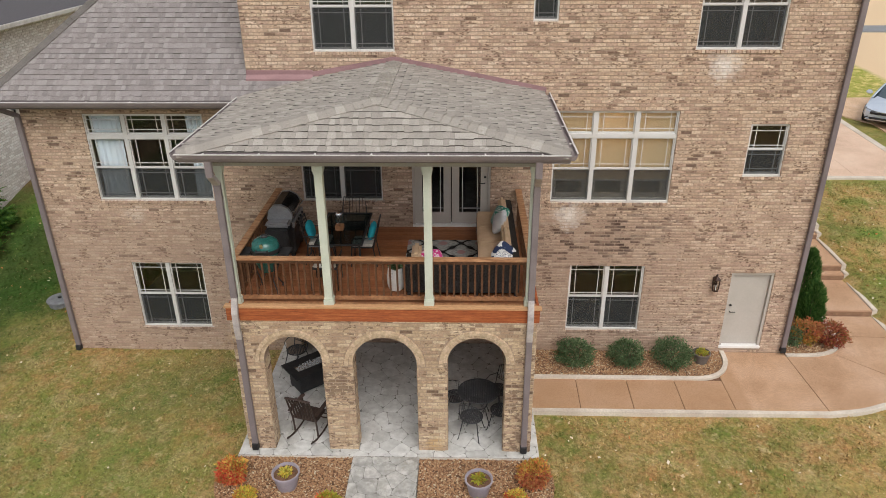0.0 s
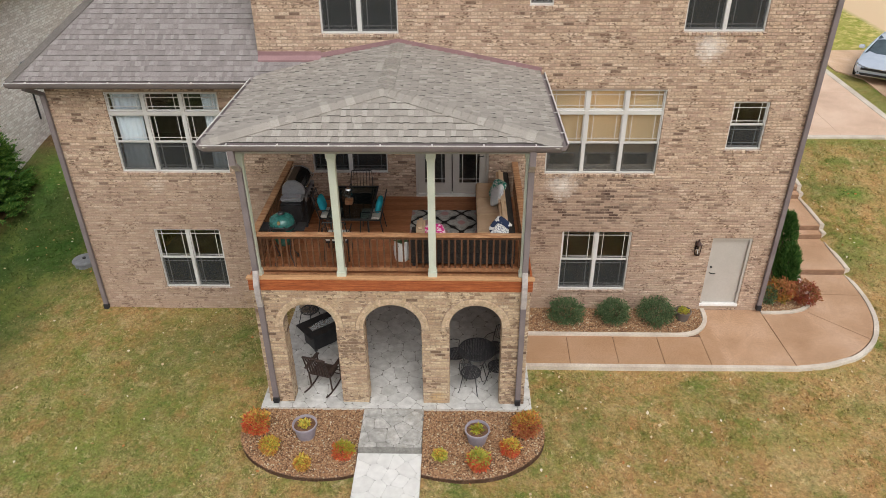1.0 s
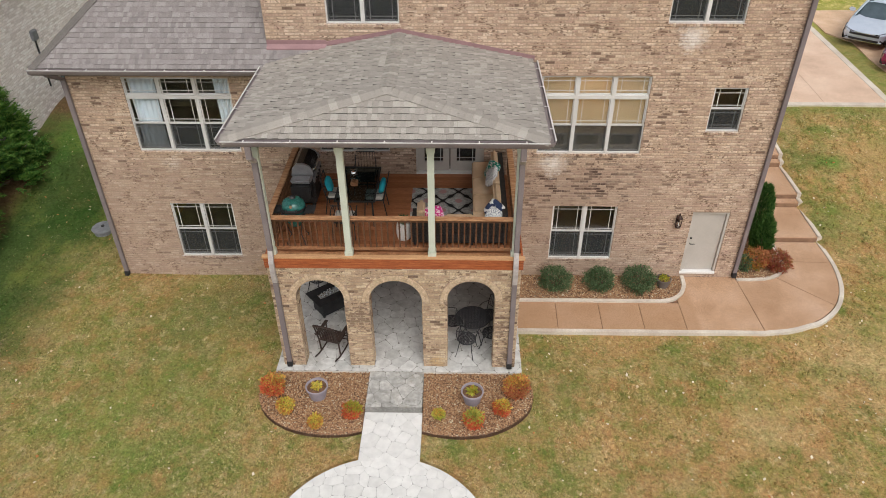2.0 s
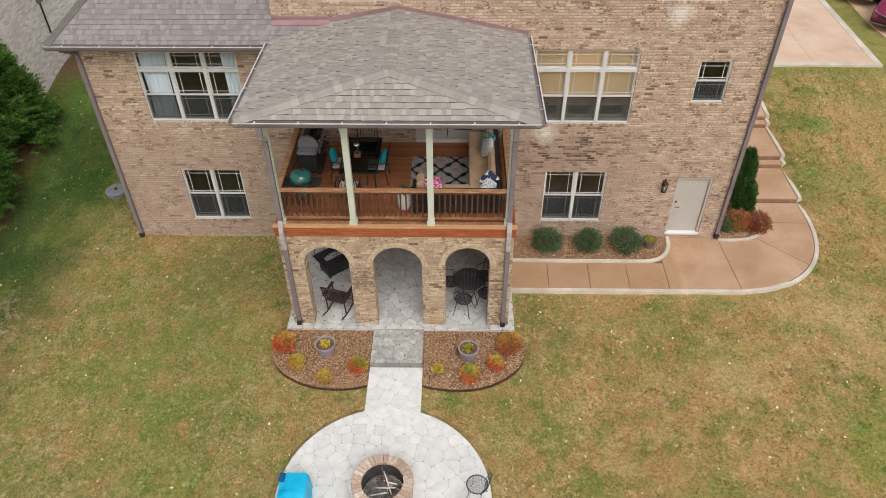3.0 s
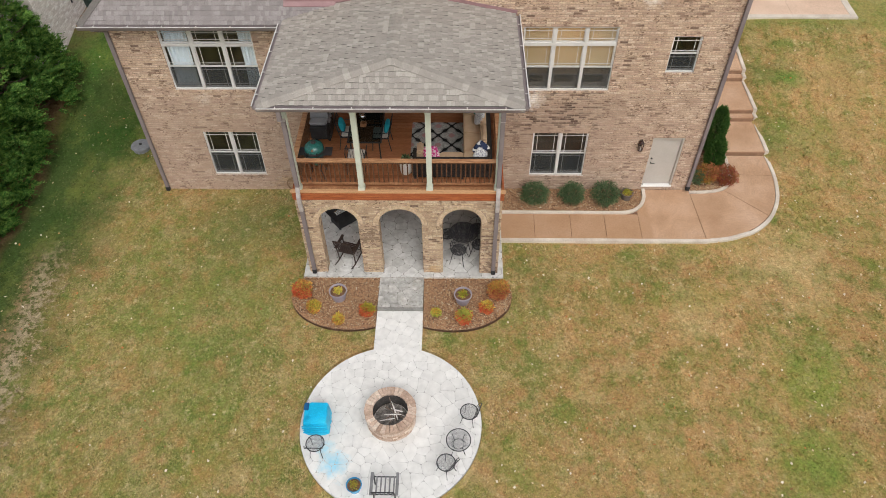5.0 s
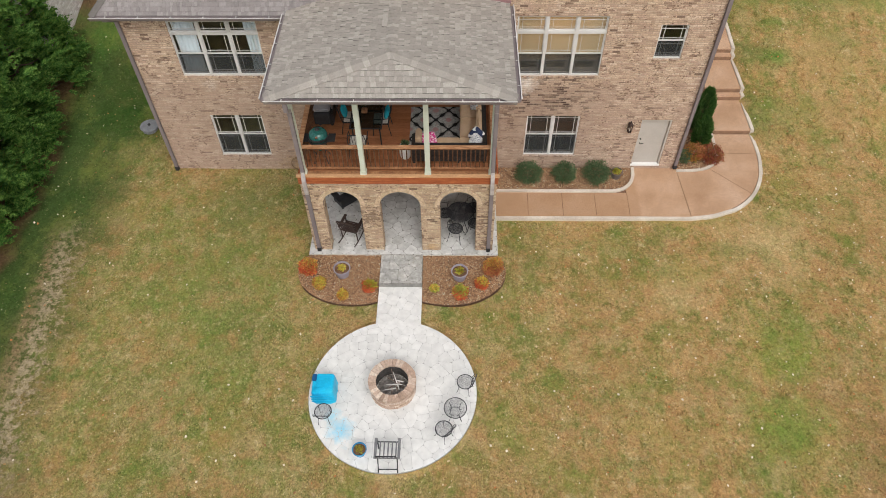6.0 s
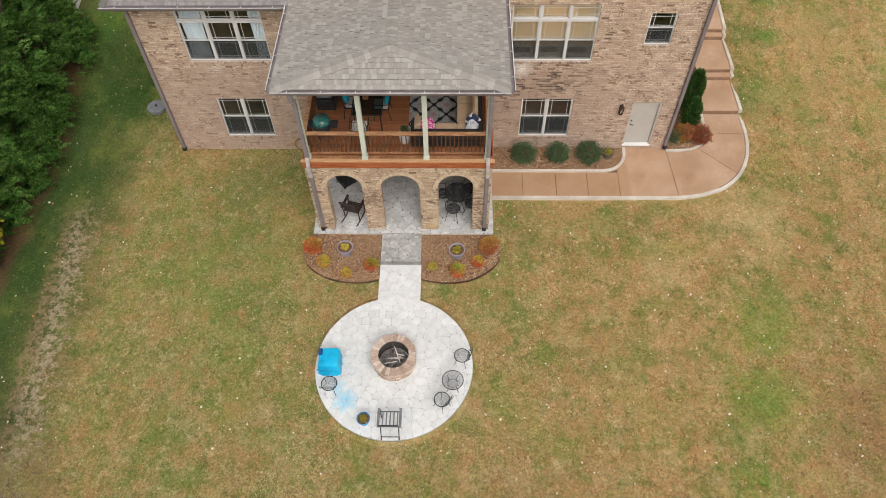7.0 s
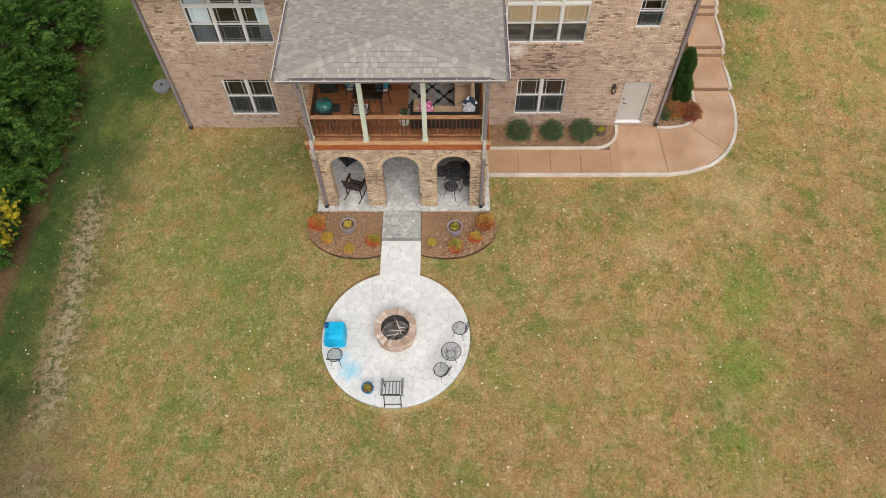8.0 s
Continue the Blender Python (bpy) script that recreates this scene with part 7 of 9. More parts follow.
def wire_chair(x, y, z, rz, label, group, high=True, wire=0.0042, step=0.034):
    """A wrought-iron chair with a round mesh seat; it faces +y before the turn."""
    c = thing("wire_chair", x, y, z, label, "chair", group, rz=rz)
    part("seat_rim", tubed(loop_pts(0.215, 0.43), 0.013, 6, closed=True), WIRE, c)
    part("seat_mesh", mesh_disc(0.21, 0.43, step, wire), WIRE if high else GREY_METAL, c)
    sp = 1.0 if high else 0.72
    for sx in (-1, 1):
        for sy in (-1, 1):
            part("leg", tubed([(sx * 0.14, sy * 0.14, 0.425), (sx * 0.17 * sp, sy * 0.18 * sp, 0.22), (sx * 0.21 * sp, sy * 0.235 * sp, 0.012), (sx * 0.225 * sp, sy * 0.26 * sp, 0.012)], 0.011 if high else 0.009, 6), WIRE, c)
    top = 0.88 if high else 0.70
    b = bmesh.new()
    tube(b, [(-0.19, -0.13, 0.43), (-0.20, -0.20, 0.65), (-0.19, -0.25, top - 0.05), (-0.12, -0.265, top), (0.12, -0.265, top), (0.19, -0.25, top - 0.05), (0.20, -0.20, 0.65), (0.19, -0.13, 0.43)], 0.010, 6)
    part("back_hoop", b, WIRE, c)
    bar = part("back_bar", tubed([(-0.15, -0.20, 0.55), (-0.15, -0.26, top - 0.01)], 0.006, 5), WIRE, c)
    for k in range(1, 7):
        o2 = new("back_bar", bar.data)
        o2.parent = c
        o2.location.x = 0.05 * k
    part("back_rung", tubed([(-0.19, -0.19, 0.55), (0.19, -0.19, 0.55)], 0.008, 5), WIRE, c)
    for sx in (-1, 1) if high else ():
        part("arm", tubed([(sx * 0.20, -0.21, 0.66), (sx * 0.25, -0.02, 0.66), (sx * 0.24, 0.13, 0.62), (sx * 0.20, 0.10, 0.43)], 0.009, 6), WIRE, c)
    return c


def wire_table(x, y, z, r, h, label, group="", wire=0.0042, step=0.036):
    t = thing("wire_table", x, y, z, label, "table", group)
    part("rim", tubed(loop_pts(r, h, 32), 0.012, 6, closed=True), WIRE, t)
    part("top_mesh", mesh_disc(r - 0.005, h, step, wire), WIRE if h > 0.6 else GREY_METAL, t)
    part("inner_ring", tubed(loop_pts(r * 0.45, h * 0.55, 20), 0.008, 6, closed=True), WIRE, t)
    for k in range(4):
        a = math.pi / 4 + k * math.pi / 2
        part("leg", tubed([(r * 0.75 * math.cos(a), r * 0.75 * math.sin(a), h - 0.01), (r * 0.45 * math.cos(a), r * 0.45 * math.sin(a), h * 0.55), (r * 0.8 * math.cos(a), r * 0.8 * math.sin(a), 0.012)], 0.011, 6), WIRE, t)
    return t


PT = "wire chairs round the fire pit"
wire_chair(-3.05, -9.38, PATIO, 0, "black wire chair with round mesh seat on white paving", PT, False, 0.0019, 0.021)
wire_chair(0.62, -8.50, PATIO, 70, "black wire chair with round mesh seat at the patio's rim", PT, False, 0.0019, 0.021)
wire_chair(0.07, -9.83, PATIO, 48, "black wire chair with round mesh seat beside a wire table", PT, False, 0.0019, 0.021)
wire_table(0.36, -9.27, PATIO, 0.29, 0.46, "low round black wire table with mesh top", "", 0.0019, 0.022)
BG = "bistro chairs under the deck"
wire_table(0.50, -2.86, SLAB, 0.41, 0.72, "round black wrought-iron table with mesh top under the deck", "", 0.007)
for x, y, rz in ((0.02, -2.66, -80), (0.92, -2.42, 135), (0.96, -3.08, 70), (0.36, -3.30, -15)):
    wire_chair(x, y, SLAB, rz, "black wrought-iron chair at the round mesh table", BG, True, 0.0058)
wire_chair(-3.62, -1.02, SLAB, 150, "black wrought-iron chair behind the fire table", BG)

# slatted armchair
sc = thing("slat_armchair", -1.31, -10.47, PATIO, "grey metal armchair with slatted back and seat", "chair")
for k in range(5):
    xx = -0.2 + 0.1 * k
    part("back_slat", tubed([(xx, -0.14, 0.40), (xx, -0.22, 0.62), (xx, -0.30, 0.90)], 0.011, 6), GREY_METAL, sc)
    part("seat_slat", boxed(xx - 0.017, xx + 0.017, -0.14, 0.30, 0.385, 0.40), GREY_METAL, sc)
part("back_rail", tubed([(-0.26, -0.305, 0.91), (0.26, -0.305, 0.91)], 0.016, 6), WIRE, sc)
part("back_rail", tubed([(-0.26, -0.175, 0.50), (0.26, -0.175, 0.50)], 0.014, 6), WIRE, sc)
part("seat_rail", tubed([(-0.26, 0.295, 0.385), (0.26, 0.295, 0.385)], 0.016, 6), WIRE, sc)
for sx in (-1, 1):
    part("rear_leg", tubed([(sx * 0.24, -0.31, 0.92), (sx * 0.24, -0.15, 0.40), (sx * 0.24, -0.34, 0.0)], 0.018, 6), WIRE, sc)
    part("front_leg", tubed([(sx * 0.27, 0.28, 0.0), (sx * 0.27, 0.28, 0.60)], 0.018, 6), WIRE, sc)
    part("armrest", boxed(sx * 0.29 - 0.035, sx * 0.29 + 0.035, -0.24, 0.30, 0.60, 0.625, 0.008), GREY_METAL, sc)
part("stretcher", tubed([(-0.24, -0.30, 0.10), (0.24, -0.30, 0.10)], 0.013, 6), WIRE, sc)

# a bright blue cover drawn over a small table
BLUE_COVER = mat("bright_blue_cover", [(0, (0.0, 0.36, 0.62)), (0.5, (0.005, 0.46, 0.74)), (1, (0.03, 0.55, 0.80))], scale=2.5, grain=0.08, rough=0.45, spec=0.45)
cov = thing("covered_table", -3.13, -8.62, PATIO, "small table under a bright blue draped plastic cover", "table cover")
cb_ = bmesh.new()
rings = []
N_ = 44
for lvl, (hw, hd, z, wob) in enumerate(((0.345, 0.36, 0.0, 0.025), (0.335, 0.345, 0.15, 0.02), (0.325, 0.33, 0.35, 0.012), (0.318, 0.318, 0.46, 0.005), (0.305, 0.305, 0.50, 0.002), (0.24, 0.24, 0.512, 0.0), (0.10, 0.10, 0.515, 0.0))):
    ring = []
    for k in range(N_):
        a = 2 * math.pi * k / N_
        ca, sa = math.cos(a), math.sin(a)
        q = 1 / max(abs(ca), abs(sa)) ** 0.92
        w = 1 + wob * 1.3 * math.sin(a * 9 + lvl * 0.4) + wob * math.sin(a * 17)
        sag = 0.05 * ca if lvl > 2 else 0.0
        ring.append(cb_.verts.new((hw * ca * q * w * 0.92, hd * sa * q * w * 0.92, z + (0.012 * math.sin(5 * a) if lvl > 2 else 0) + sag * 0.5)))
    rings.append(ring)
for q, s in zip(rings, rings[1:]):
    for i in range(N_):
        cb_.faces.new((q[i], q[(i + 1) % N_], s[(i + 1) % N_], s[i]))
cb_.faces.new(rings[-1])
part("cover", cb_, BLUE_COVER, cov, smooth=True)
part("folded_flap", boxed(-0.17, 0.27, -0.12, 0.27, 0.512, 0.55, 0.018), BLUE_COVER, cov)
for zz in (0.12, 0.22, 0.32, 0.41):
    part("fold", tubed([(-0.31, -0.325, zz - 0.01), (-0.1, -0.335, zz + 0.015), (0.12, -0.335, zz), (0.31, -0.325, zz + 0.01)], 0.018, 6), BLUE_COVER, cov)
# dark blue block stands in for shade inside an opening of the cover
DEEP_BLUE = mat("deep_blue_notch", [(0, (0.004, 0.07, 0.20)), (1, (0.008, 0.10, 0.26))], scale=5, rough=0.6)
part("dark_notch", boxed(-0.30, -0.18, 0.06, 0.27, 0.505, 0.535, 0.012), DEEP_BLUE, cov, "dark blue block painted as a shaded opening")
tl = bmesh.new()
for sx in (-0.2, 0.2):
    for sy in (-0.2, 0.2):
        tube(tl, [(sx, sy, 0.0), (sx, sy, 0.48)], 0.02, 6)
part("table_legs", tl, GREY_METAL, cov)

# ---- rocking chair and fire table under the deck ----
DARKWOOD = mat("dark_brown_wood", [(0, (0.035, 0.022, 0.018)), (1, (0.065, 0.042, 0.034))], scale=4, stretch=(6, 6, 1), grain=0.25, rough=0.55, bump=0.002)
rk = thing("rocking_chair", -2.88, -3.24, SLAB, "dark brown wooden rocking chair with slatted back", "chair", rz=-17)
rk.scale = (0.98, 0.92, 0.92)
for sx in (-1, 1):
    part("rocker", tubed([(sx * 0.27, -0.52, 0.10), (sx * 0.27, -0.30, 0.035), (sx * 0.27, 0.0, 0.015), (sx * 0.27, 0.28, 0.045), (sx * 0.27, 0.42, 0.09)], 0.02, 6), DARKWOOD, rk)
    part("rear_post", tubed([(sx * 0.26, -0.20, 0.03), (sx * 0.26, -0.24, 0.45), (sx * 0.25, -0.44, 1.12)], 0.02, 6), DARKWOOD, rk)
    part("front_post", tubed([(sx * 0.28, 0.24, 0.03), (sx * 0.28, 0.24, 0.64)], 0.02, 6), DARKWOOD, rk)
    part("armrest", boxed(sx * 0.29 - 0.045, sx * 0.29 + 0.045, -0.30, 0.32, 0.64, 0.665, 0.008), DARKWOOD, rk)
for k in range(7):
    xx = -0.195 + 0.065 * k
    part("back_slat", tubed([(xx, -0.25, 0.50), (xx, -0.30, 0.75), (xx, -0.42, 1.06)], 0.023, 6), DARKWOOD, rk)
    part("seat_slat", boxed(-0.26, 0.26, -0.22 + 0.068 * k, -0.165 + 0.068 * k, 0.42, 0.44, 0.004), DARKWOOD, rk)
part("top_rail", tubed([(-0.27, -0.43, 1.10), (0, -0.44, 1.13), (0.27, -0.43, 1.10)], 0.028, 6), DARKWOOD, rk)
part("lower_rail", tubed([(-0.26, -0.25, 0.50), (0.26, -0.25, 0.50)], 0.02, 6), DARKWOOD, rk)
for z in (0.20, 0.32):
    part("stretcher", tubed([(-0.28, 0.24, z), (0.28, 0.24, z)], 0.014, 6), DARKWOOD, rk)

ft = thing("fire_table", -3.06, -1.62, SLAB, "black rectangular gas fire table with clear glass chips", "fire table", rz=40)
part("body", boxed(-0.58, 0.58, -0.27, 0.27, 0.06, 0.58, 0.01), BLACK_PLASTIC, ft)
tb = bmesh.new()
box(tb, -0.72, 0.72, -0.38, -0.12, 0.58, 0.62, 0.006)
box(tb, -0.72, 0.72, 0.12, 0.38, 0.58, 0.62, 0.006)
box(tb, -0.72, -0.52, -0.12, 0.12, 0.58, 0.62, 0.006)
box(tb, 0.52, 0.72, -0.12, 0.12, 0.58, 0.62, 0.006)
part("tabletop", tb, BLACK_PLASTIC, ft)
ft.scale = (0.92, 0.92, 0.86)
part("burner_tray", boxed(-0.52, 0.52, -0.12, 0.12, 0.57, 0.60), CHROME, ft)
CHIPS = mat("clear_glass_chips", [(0, (0.55, 0.58, 0.60)), (0.5, (0.75, 0.77, 0.78)), (1, (0.35, 0.38, 0.40))], rnd="i", rough=0.2, constant=True)
rg = np.random.default_rng(3)
n = 420
p = np.stack([rg.uniform(-0.5, 0.5, n), rg.uniform(-0.105, 0.105, n), rg.uniform(0.605, 0.625, n)], 1)
quads_mesh("glass_chips", leaf_quads(p, np.tile([0, 0, 0.5], (n, 1)), 0.035, 0.9, rg), CHIPS, ft)
for sx in (-0.54, 0.54):
    for sy in (-0.23, 0.23):
        part("foot", boxed(sx - 0.03, sx + 0.03, sy - 0.03, sy + 0.03, 0.0, 0.06), BLACK_METAL, ft)

# ---- on the deck: kamado cooker ----
EGG = mat("green_glazed_ceramic", [(0, (0.014, 0.09, 0.08)), (0.5, (0.022, 0.125, 0.108)), (1, (0.034, 0.16, 0.14))], scale=18, grain=0.25, gscale=50, rough=0.22, spec=0.6, bump=0.004, bscale=45)
eg = thing("kamado_cooker", -3.42, -3.02, DECK, "green glazed ceramic kamado cooker in a black stand", "cooker")
part("bowl", lathed([(0.03, 0.36), (0.14, 0.37), (0.22, 0.48), (0.262, 0.64), (0.27, 0.74), (0.03, 0.74)], 28), EGG, eg, smooth=True)
part("dome", lathed([(0.27, 0.77), (0.283, 0.78), (0.278, 0.83), (0.24, 0.89), (0.16, 0.93), (0.07, 0.947), (0.02, 0.948)], 28), EGG, eg, "green glazed dome", smooth=True)
part("band", lathed([(0.272, 0.715), (0.292, 0.72), (0.292, 0.775), (0.272, 0.78)], 28), BLACK_METAL, eg, "black steel band")
part("chimney_cap", lathed([(0.02, 0.942), (0.07, 0.943), (0.075, 0.965), (0.055, 0.985), (0.02, 0.99)], 16), BLACK_METAL, eg)
part("handle", tubed([(-0.12, -0.26, 0.80), (-0.10, -0.34, 0.81), (0.10, -0.34, 0.81), (0.12, -0.26, 0.80)], 0.016, 6), BLACK_METAL, eg)
part("thermometer", tubed([(0.0, -0.235, 0.875), (0.0, -0.275, 0.88)], 0.035, 12), CHROME, eg)
part("stand_ring", tubed(loop_pts(0.29, 0.66, 24), 0.03, 6, closed=True), BLACK_METAL, eg)
for k in range(4):
    a = math.pi / 4 + k * math.pi / 2
    part("stand_leg", tubed([(0.27 * math.cos(a), 0.27 * math.sin(a), 0.55), (0.25 * math.cos(a), 0.25 * math.sin(a), 0.42), (0.17 * math.cos(a), 0.17 * math.sin(a), 0.22), (0.30 * math.cos(a), 0.30 * math.sin(a), 0.05)], 0.014, 6), BLACK_METAL, eg)
    part("castor", tubed([(0.30 * math.cos(a) - 0.012, 0.30 * math.sin(a), 0.035), (0.30 * math.cos(a) + 0.012, 0.30 * math.sin(a), 0.035)], 0.034, 10), BLACK_PLASTIC, eg)
for sx in (-1, 1):
    part("side_shelf", boxed(sx * 0.40 - 0.11, sx * 0.40 + 0.11, -0.18, 0.18, 0.69, 0.715, 0.006), BLACK_PLASTIC, eg)

eg.scale = (0.90, 0.90, 1.16)

# ---- gas grill ----
GRILL_GREY = mat("grey_cast_metal", [(0, (0.27, 0.27, 0.28)), (1, (0.36, 0.36, 0.37))], scale=4, grain=0.1, rough=0.35, metal=0.3)
GLOSS_BLACK = mat("gloss_black_enamel", [(0, (0.012, 0.012, 0.013)), (1, (0.02, 0.02, 0.022))], grain=0.1, rough=0.15, spec=0.6)
gr = thing("gas_grill", -3.48, -1.24, DECK, "black and grey gas grill with closed lid beside the railing", "grill", rz=90)
gr.scale = (0.95, 0.90, 0.93)
part("cabinet", boxed(-0.42, 0.42, -0.26, 0.26, 0.10, 0.82, 0.012), BLACK_METAL, gr)
for sx in (-1, 1):
    dr = part("cabinet_door", boxed(sx * 0.21 - 0.195, sx * 0.21 + 0.195, -0.285, -0.262, 0.13, 0.70, 0.006), BLACK_METAL, gr)
    part("door_handle", tubed([(sx * 0.05, -0.30, 0.45), (sx * 0.05, -0.30, 0.66)], 0.011, 6), CHROME, dr, "chrome handle")
part("control_panel", boxed(-0.44, 0.44, -0.31, -0.255, 0.72, 0.86, 0.012), GRILL_GREY, gr)
for k in range(4):
    part("knob", tubed([(-0.27 + 0.18 * k, -0.30, 0.79), (-0.27 + 0.18 * k, -0.345, 0.79)], 0.03, 10), BLACK_PLASTIC, gr)
part("firebox", boxed(-0.44, 0.44, -0.25, 0.27, 0.82, 0.93, 0.02), GRILL_GREY, gr)


def lid_section(x):
    return [(x, -0.27, 0.93), (x, -0.28, 1.03), (x, -0.20, 1.17), (x, -0.05, 1.25), (x, 0.12, 1.24), (x, 0.24, 1.12), (x, 0.28, 0.93)]


ld = bmesh.new()
rows = [[ld.verts.new(p) for p in lid_section(x)] for x in (-0.38, 0.38)]
for i in range(6):
    ld.faces.new((rows[0][i], rows[0][i + 1], rows[1][i + 1], rows[1][i]))
ld.faces.new((rows[0][6], rows[0][0], rows[1][0], rows[1][6]))
lid_ob = part("lid", ld, GLOSS_BLACK, gr, "gloss black lid")
for a, b_ in ((-0.45, -0.38), (0.38, 0.45)):
    en = bmesh.new()
    rows = [[en.verts.new(p) for p in lid_section(x)] for x in (a, b_)]
    for i in range(7):
        en.faces.new((rows[0][i], rows[0][(i + 1) % 7], rows[1][(i + 1) % 7], rows[1][i]))
    en.faces.new(rows[0])
    en.faces.new(rows[1])
    part("lid_end", en, GRILL_GREY, lid_ob, "grey cast end cap")
part("lid_handle", tubed([(-0.33, -0.26, 1.05), (-0.33, -0.33, 1.06), (0.33, -0.33, 1.06), (0.33, -0.26, 1.05)], 0.014, 6), CHROME, lid_ob, "chrome lid handle")
for sx in (-1, 1):
    sh = bmesh.new()
    box(sh, sx * 0.60 - 0.15, sx * 0.60 + 0.15, -0.27, 0.27, 0.85, 0.95, 0.045)
    part("side_shelf", sh, GRILL_GREY, gr, "grey side shelf")
for sx in (-0.36, 0.36):
    for sy in (-0.2, 0.2):
        part("castor", tubed([(sx - 0.015, sy, 0.05), (sx + 0.015, sy, 0.05)], 0.05, 12), BLACK_PLASTIC, gr)
gcv = bmesh.new()
box(gcv, -0.82, -0.46, -0.25, 0.25, 0.42, 0.845, 0.03)
part("shelf_cover", gcv, BLACK_PLASTIC, gr, "black vinyl cover over the shelf")

# ---- dining set on the deck ----
TABLE_MESH = mat("dark_mesh_metal", [(0, (0.016, 0.016, 0.017)), (1, (0.03, 0.03, 0.031))], scale=40, grain=0.3, gscale=90, rough=0.4, spec=0.4)
SMOKED = bpy.data.materials.new("smoked_glass")
SMOKED.use_nodes = True
kn = SMOKED.node_tree
k_bs = kn.nodes["Principled BSDF"]
k_bs.inputs["Base Color"].default_value = (0.012, 0.016, 0.017, 1)
k_bs.inputs["Roughness"].default_value = 0.08
k_tr = kn.nodes.new("ShaderNodeBsdfTransparent")
k_tr.inputs["Color"].default_value = (0.55, 0.62, 0.62, 1)
k_mx = kn.nodes.new("ShaderNodeMixShader")
k_mx.inputs[0].default_value = 0.18
kn.links.new(k_tr.outputs[0], k_mx.inputs[1])
kn.links.new(k_bs.outputs[0], k_mx.inputs[2])
kn.links.new(k_mx.outputs[0], kn.nodes["Material Output"].inputs[0])
dt = thing("dining_table", -2.18, -1.77, DECK, "dark metal patio dining table with a smoked glass top", "table")
fr = bmesh.new()
for a in ((-0.46, 0.46, -0.79, -0.75), (-0.46, 0.46, 0.75, 0.79), (-0.46, -0.42, -0.75, 0.75), (0.42, 0.46, -0.75, 0.75)):
    box(fr, a[0], a[1], a[2], a[3], 0.70, 0.735, 0.006)
part("table_frame", fr, TABLE_MESH, dt)
tg = part("glass_top", boxed(-0.417, 0.417, -0.748, 0.748, 0.714, 0.722), SMOKED, dt, "smoked dark glass top")
tg.visible_shadow = False
part("cross_bar", boxed(-0.417, 0.417, -0.02, 0.02, 0.695, 0.713), TABLE_MESH, dt)
for sx in (-0.38, 0.38):
    for sy in (-0.68, 0.68):
        part("leg", tubed([(sx, sy, 0.70), (sx * 1.05, sy * 1.03, 0.0)], 0.02, 8), TABLE_MESH, dt)
TEAL = mat("teal_cushion", [(0, (0.01, 0.26, 0.34)), (1, (0.02, 0.36, 0.44))], scale=6, grain=0.1, rough=0.85)
CREAM = mat("cream_seat_cushion", [(0, (0.55, 0.52, 0.47)), (1, (0.66, 0.63, 0.58))], scale=6, grain=0.1, rough=0.9)


def dining_chair(x, y, rz, label, pillow=True, pad=True):
    """A metal patio chair; it faces +y before the turn."""
    c = thing("dining_chair", x, y, DECK, label, "chair", "chairs round the dining table", rz=rz)
    part("seat", boxed(-0.24, 0.24, -0.22, 0.24, 0.40, 0.42, 0.006), TABLE_MESH, c)
    for sx in (-1, 1):
        part("front_leg", tubed([(sx * 0.24, 0.22, 0.41), (sx * 0.25, 0.25, 0.0)], 0.012, 6), TABLE_MESH, c)
        part("rear_leg", tubed([(sx * 0.24, -0.20, 0.41), (sx * 0.25, -0.27, 0.0)], 0.012, 6), TABLE_MESH, c)
        part("arm", tubed([(sx * 0.25, -0.26, 0.64), (sx * 0.28, 0.0, 0.63), (sx * 0.27, 0.20, 0.62), (sx * 0.24, 0.22, 0.41)], 0.012, 6), TABLE_MESH, c)
    part("back_frame", tubed([(-0.24, -0.20, 0.41), (-0.25, -0.27, 0.70), (-0.22, -0.32, 0.93), (0.22, -0.32, 0.93), (0.25, -0.27, 0.70), (0.24, -0.20, 0.41)], 0.013, 6), TABLE_MESH, c)
    bar = part("back_bar", tubed([(-0.18, -0.225, 0.50), (-0.18, -0.315, 0.92)], 0.006, 5), TABLE_MESH, c)
    for k in range(1, 6):
        o2 = new("back_bar", bar.data)
        o2.parent = c
        o2.location.x = 0.072 * k
    if pad:
        part("seat_cushion", boxed(-0.22, 0.22, -0.19, 0.23, 0.422, 0.475, 0.02), CREAM, c, "cream seat cushion")
    if pillow:
        p = bmesh.new()
        bmesh.ops.create_uvsphere(p, u_segments=16, v_segments=10, radius=1.0)
        for v in p.verts:
            s_ = lambda q: math.copysign(abs(q) ** 0.6, q)
            v.co = Vector((s_(v.co.x) * 0.18, v.co.y * 0.07, s_(v.co.z) * 0.175))
        bmesh.ops.transform(p, matrix=pose(0, -0.17, 0.68, 16), verts=p.verts)
        part("back_cushion", p, TEAL, c, "teal back cushion", smooth=True)
    return c


dining_chair(-1.80, -1.78, 90, "dark metal chair with teal cushion and cream seat")
dining_chair(-2.70, -1.72, -90, "dark metal chair with teal cushion and cream seat")
dining_chair(-2.14, -0.92, 180, "dark metal chair at the table's end below the window", False, False)
dining_chair(-2.40, -2.74, 0, "dark metal chair with a cream seat beside the railing", False)
jar = thing("table_lantern", -2.26, -1.84, DECK + 0.735, "glass and wire hurricane lantern on the dining table", "lantern")
part("wooden_base", boxed(-0.08, 0.08, -0.08, 0.08, 0.0, 0.10, 0.01), RAILWOOD, jar, "wooden base")
jg = part("glass", lathed([(0.06, 0.10), (0.085, 0.16), (0.085, 0.26), (0.06, 0.32)], 16), GLASS, jar, smooth=True)
jg.visible_shadow = False
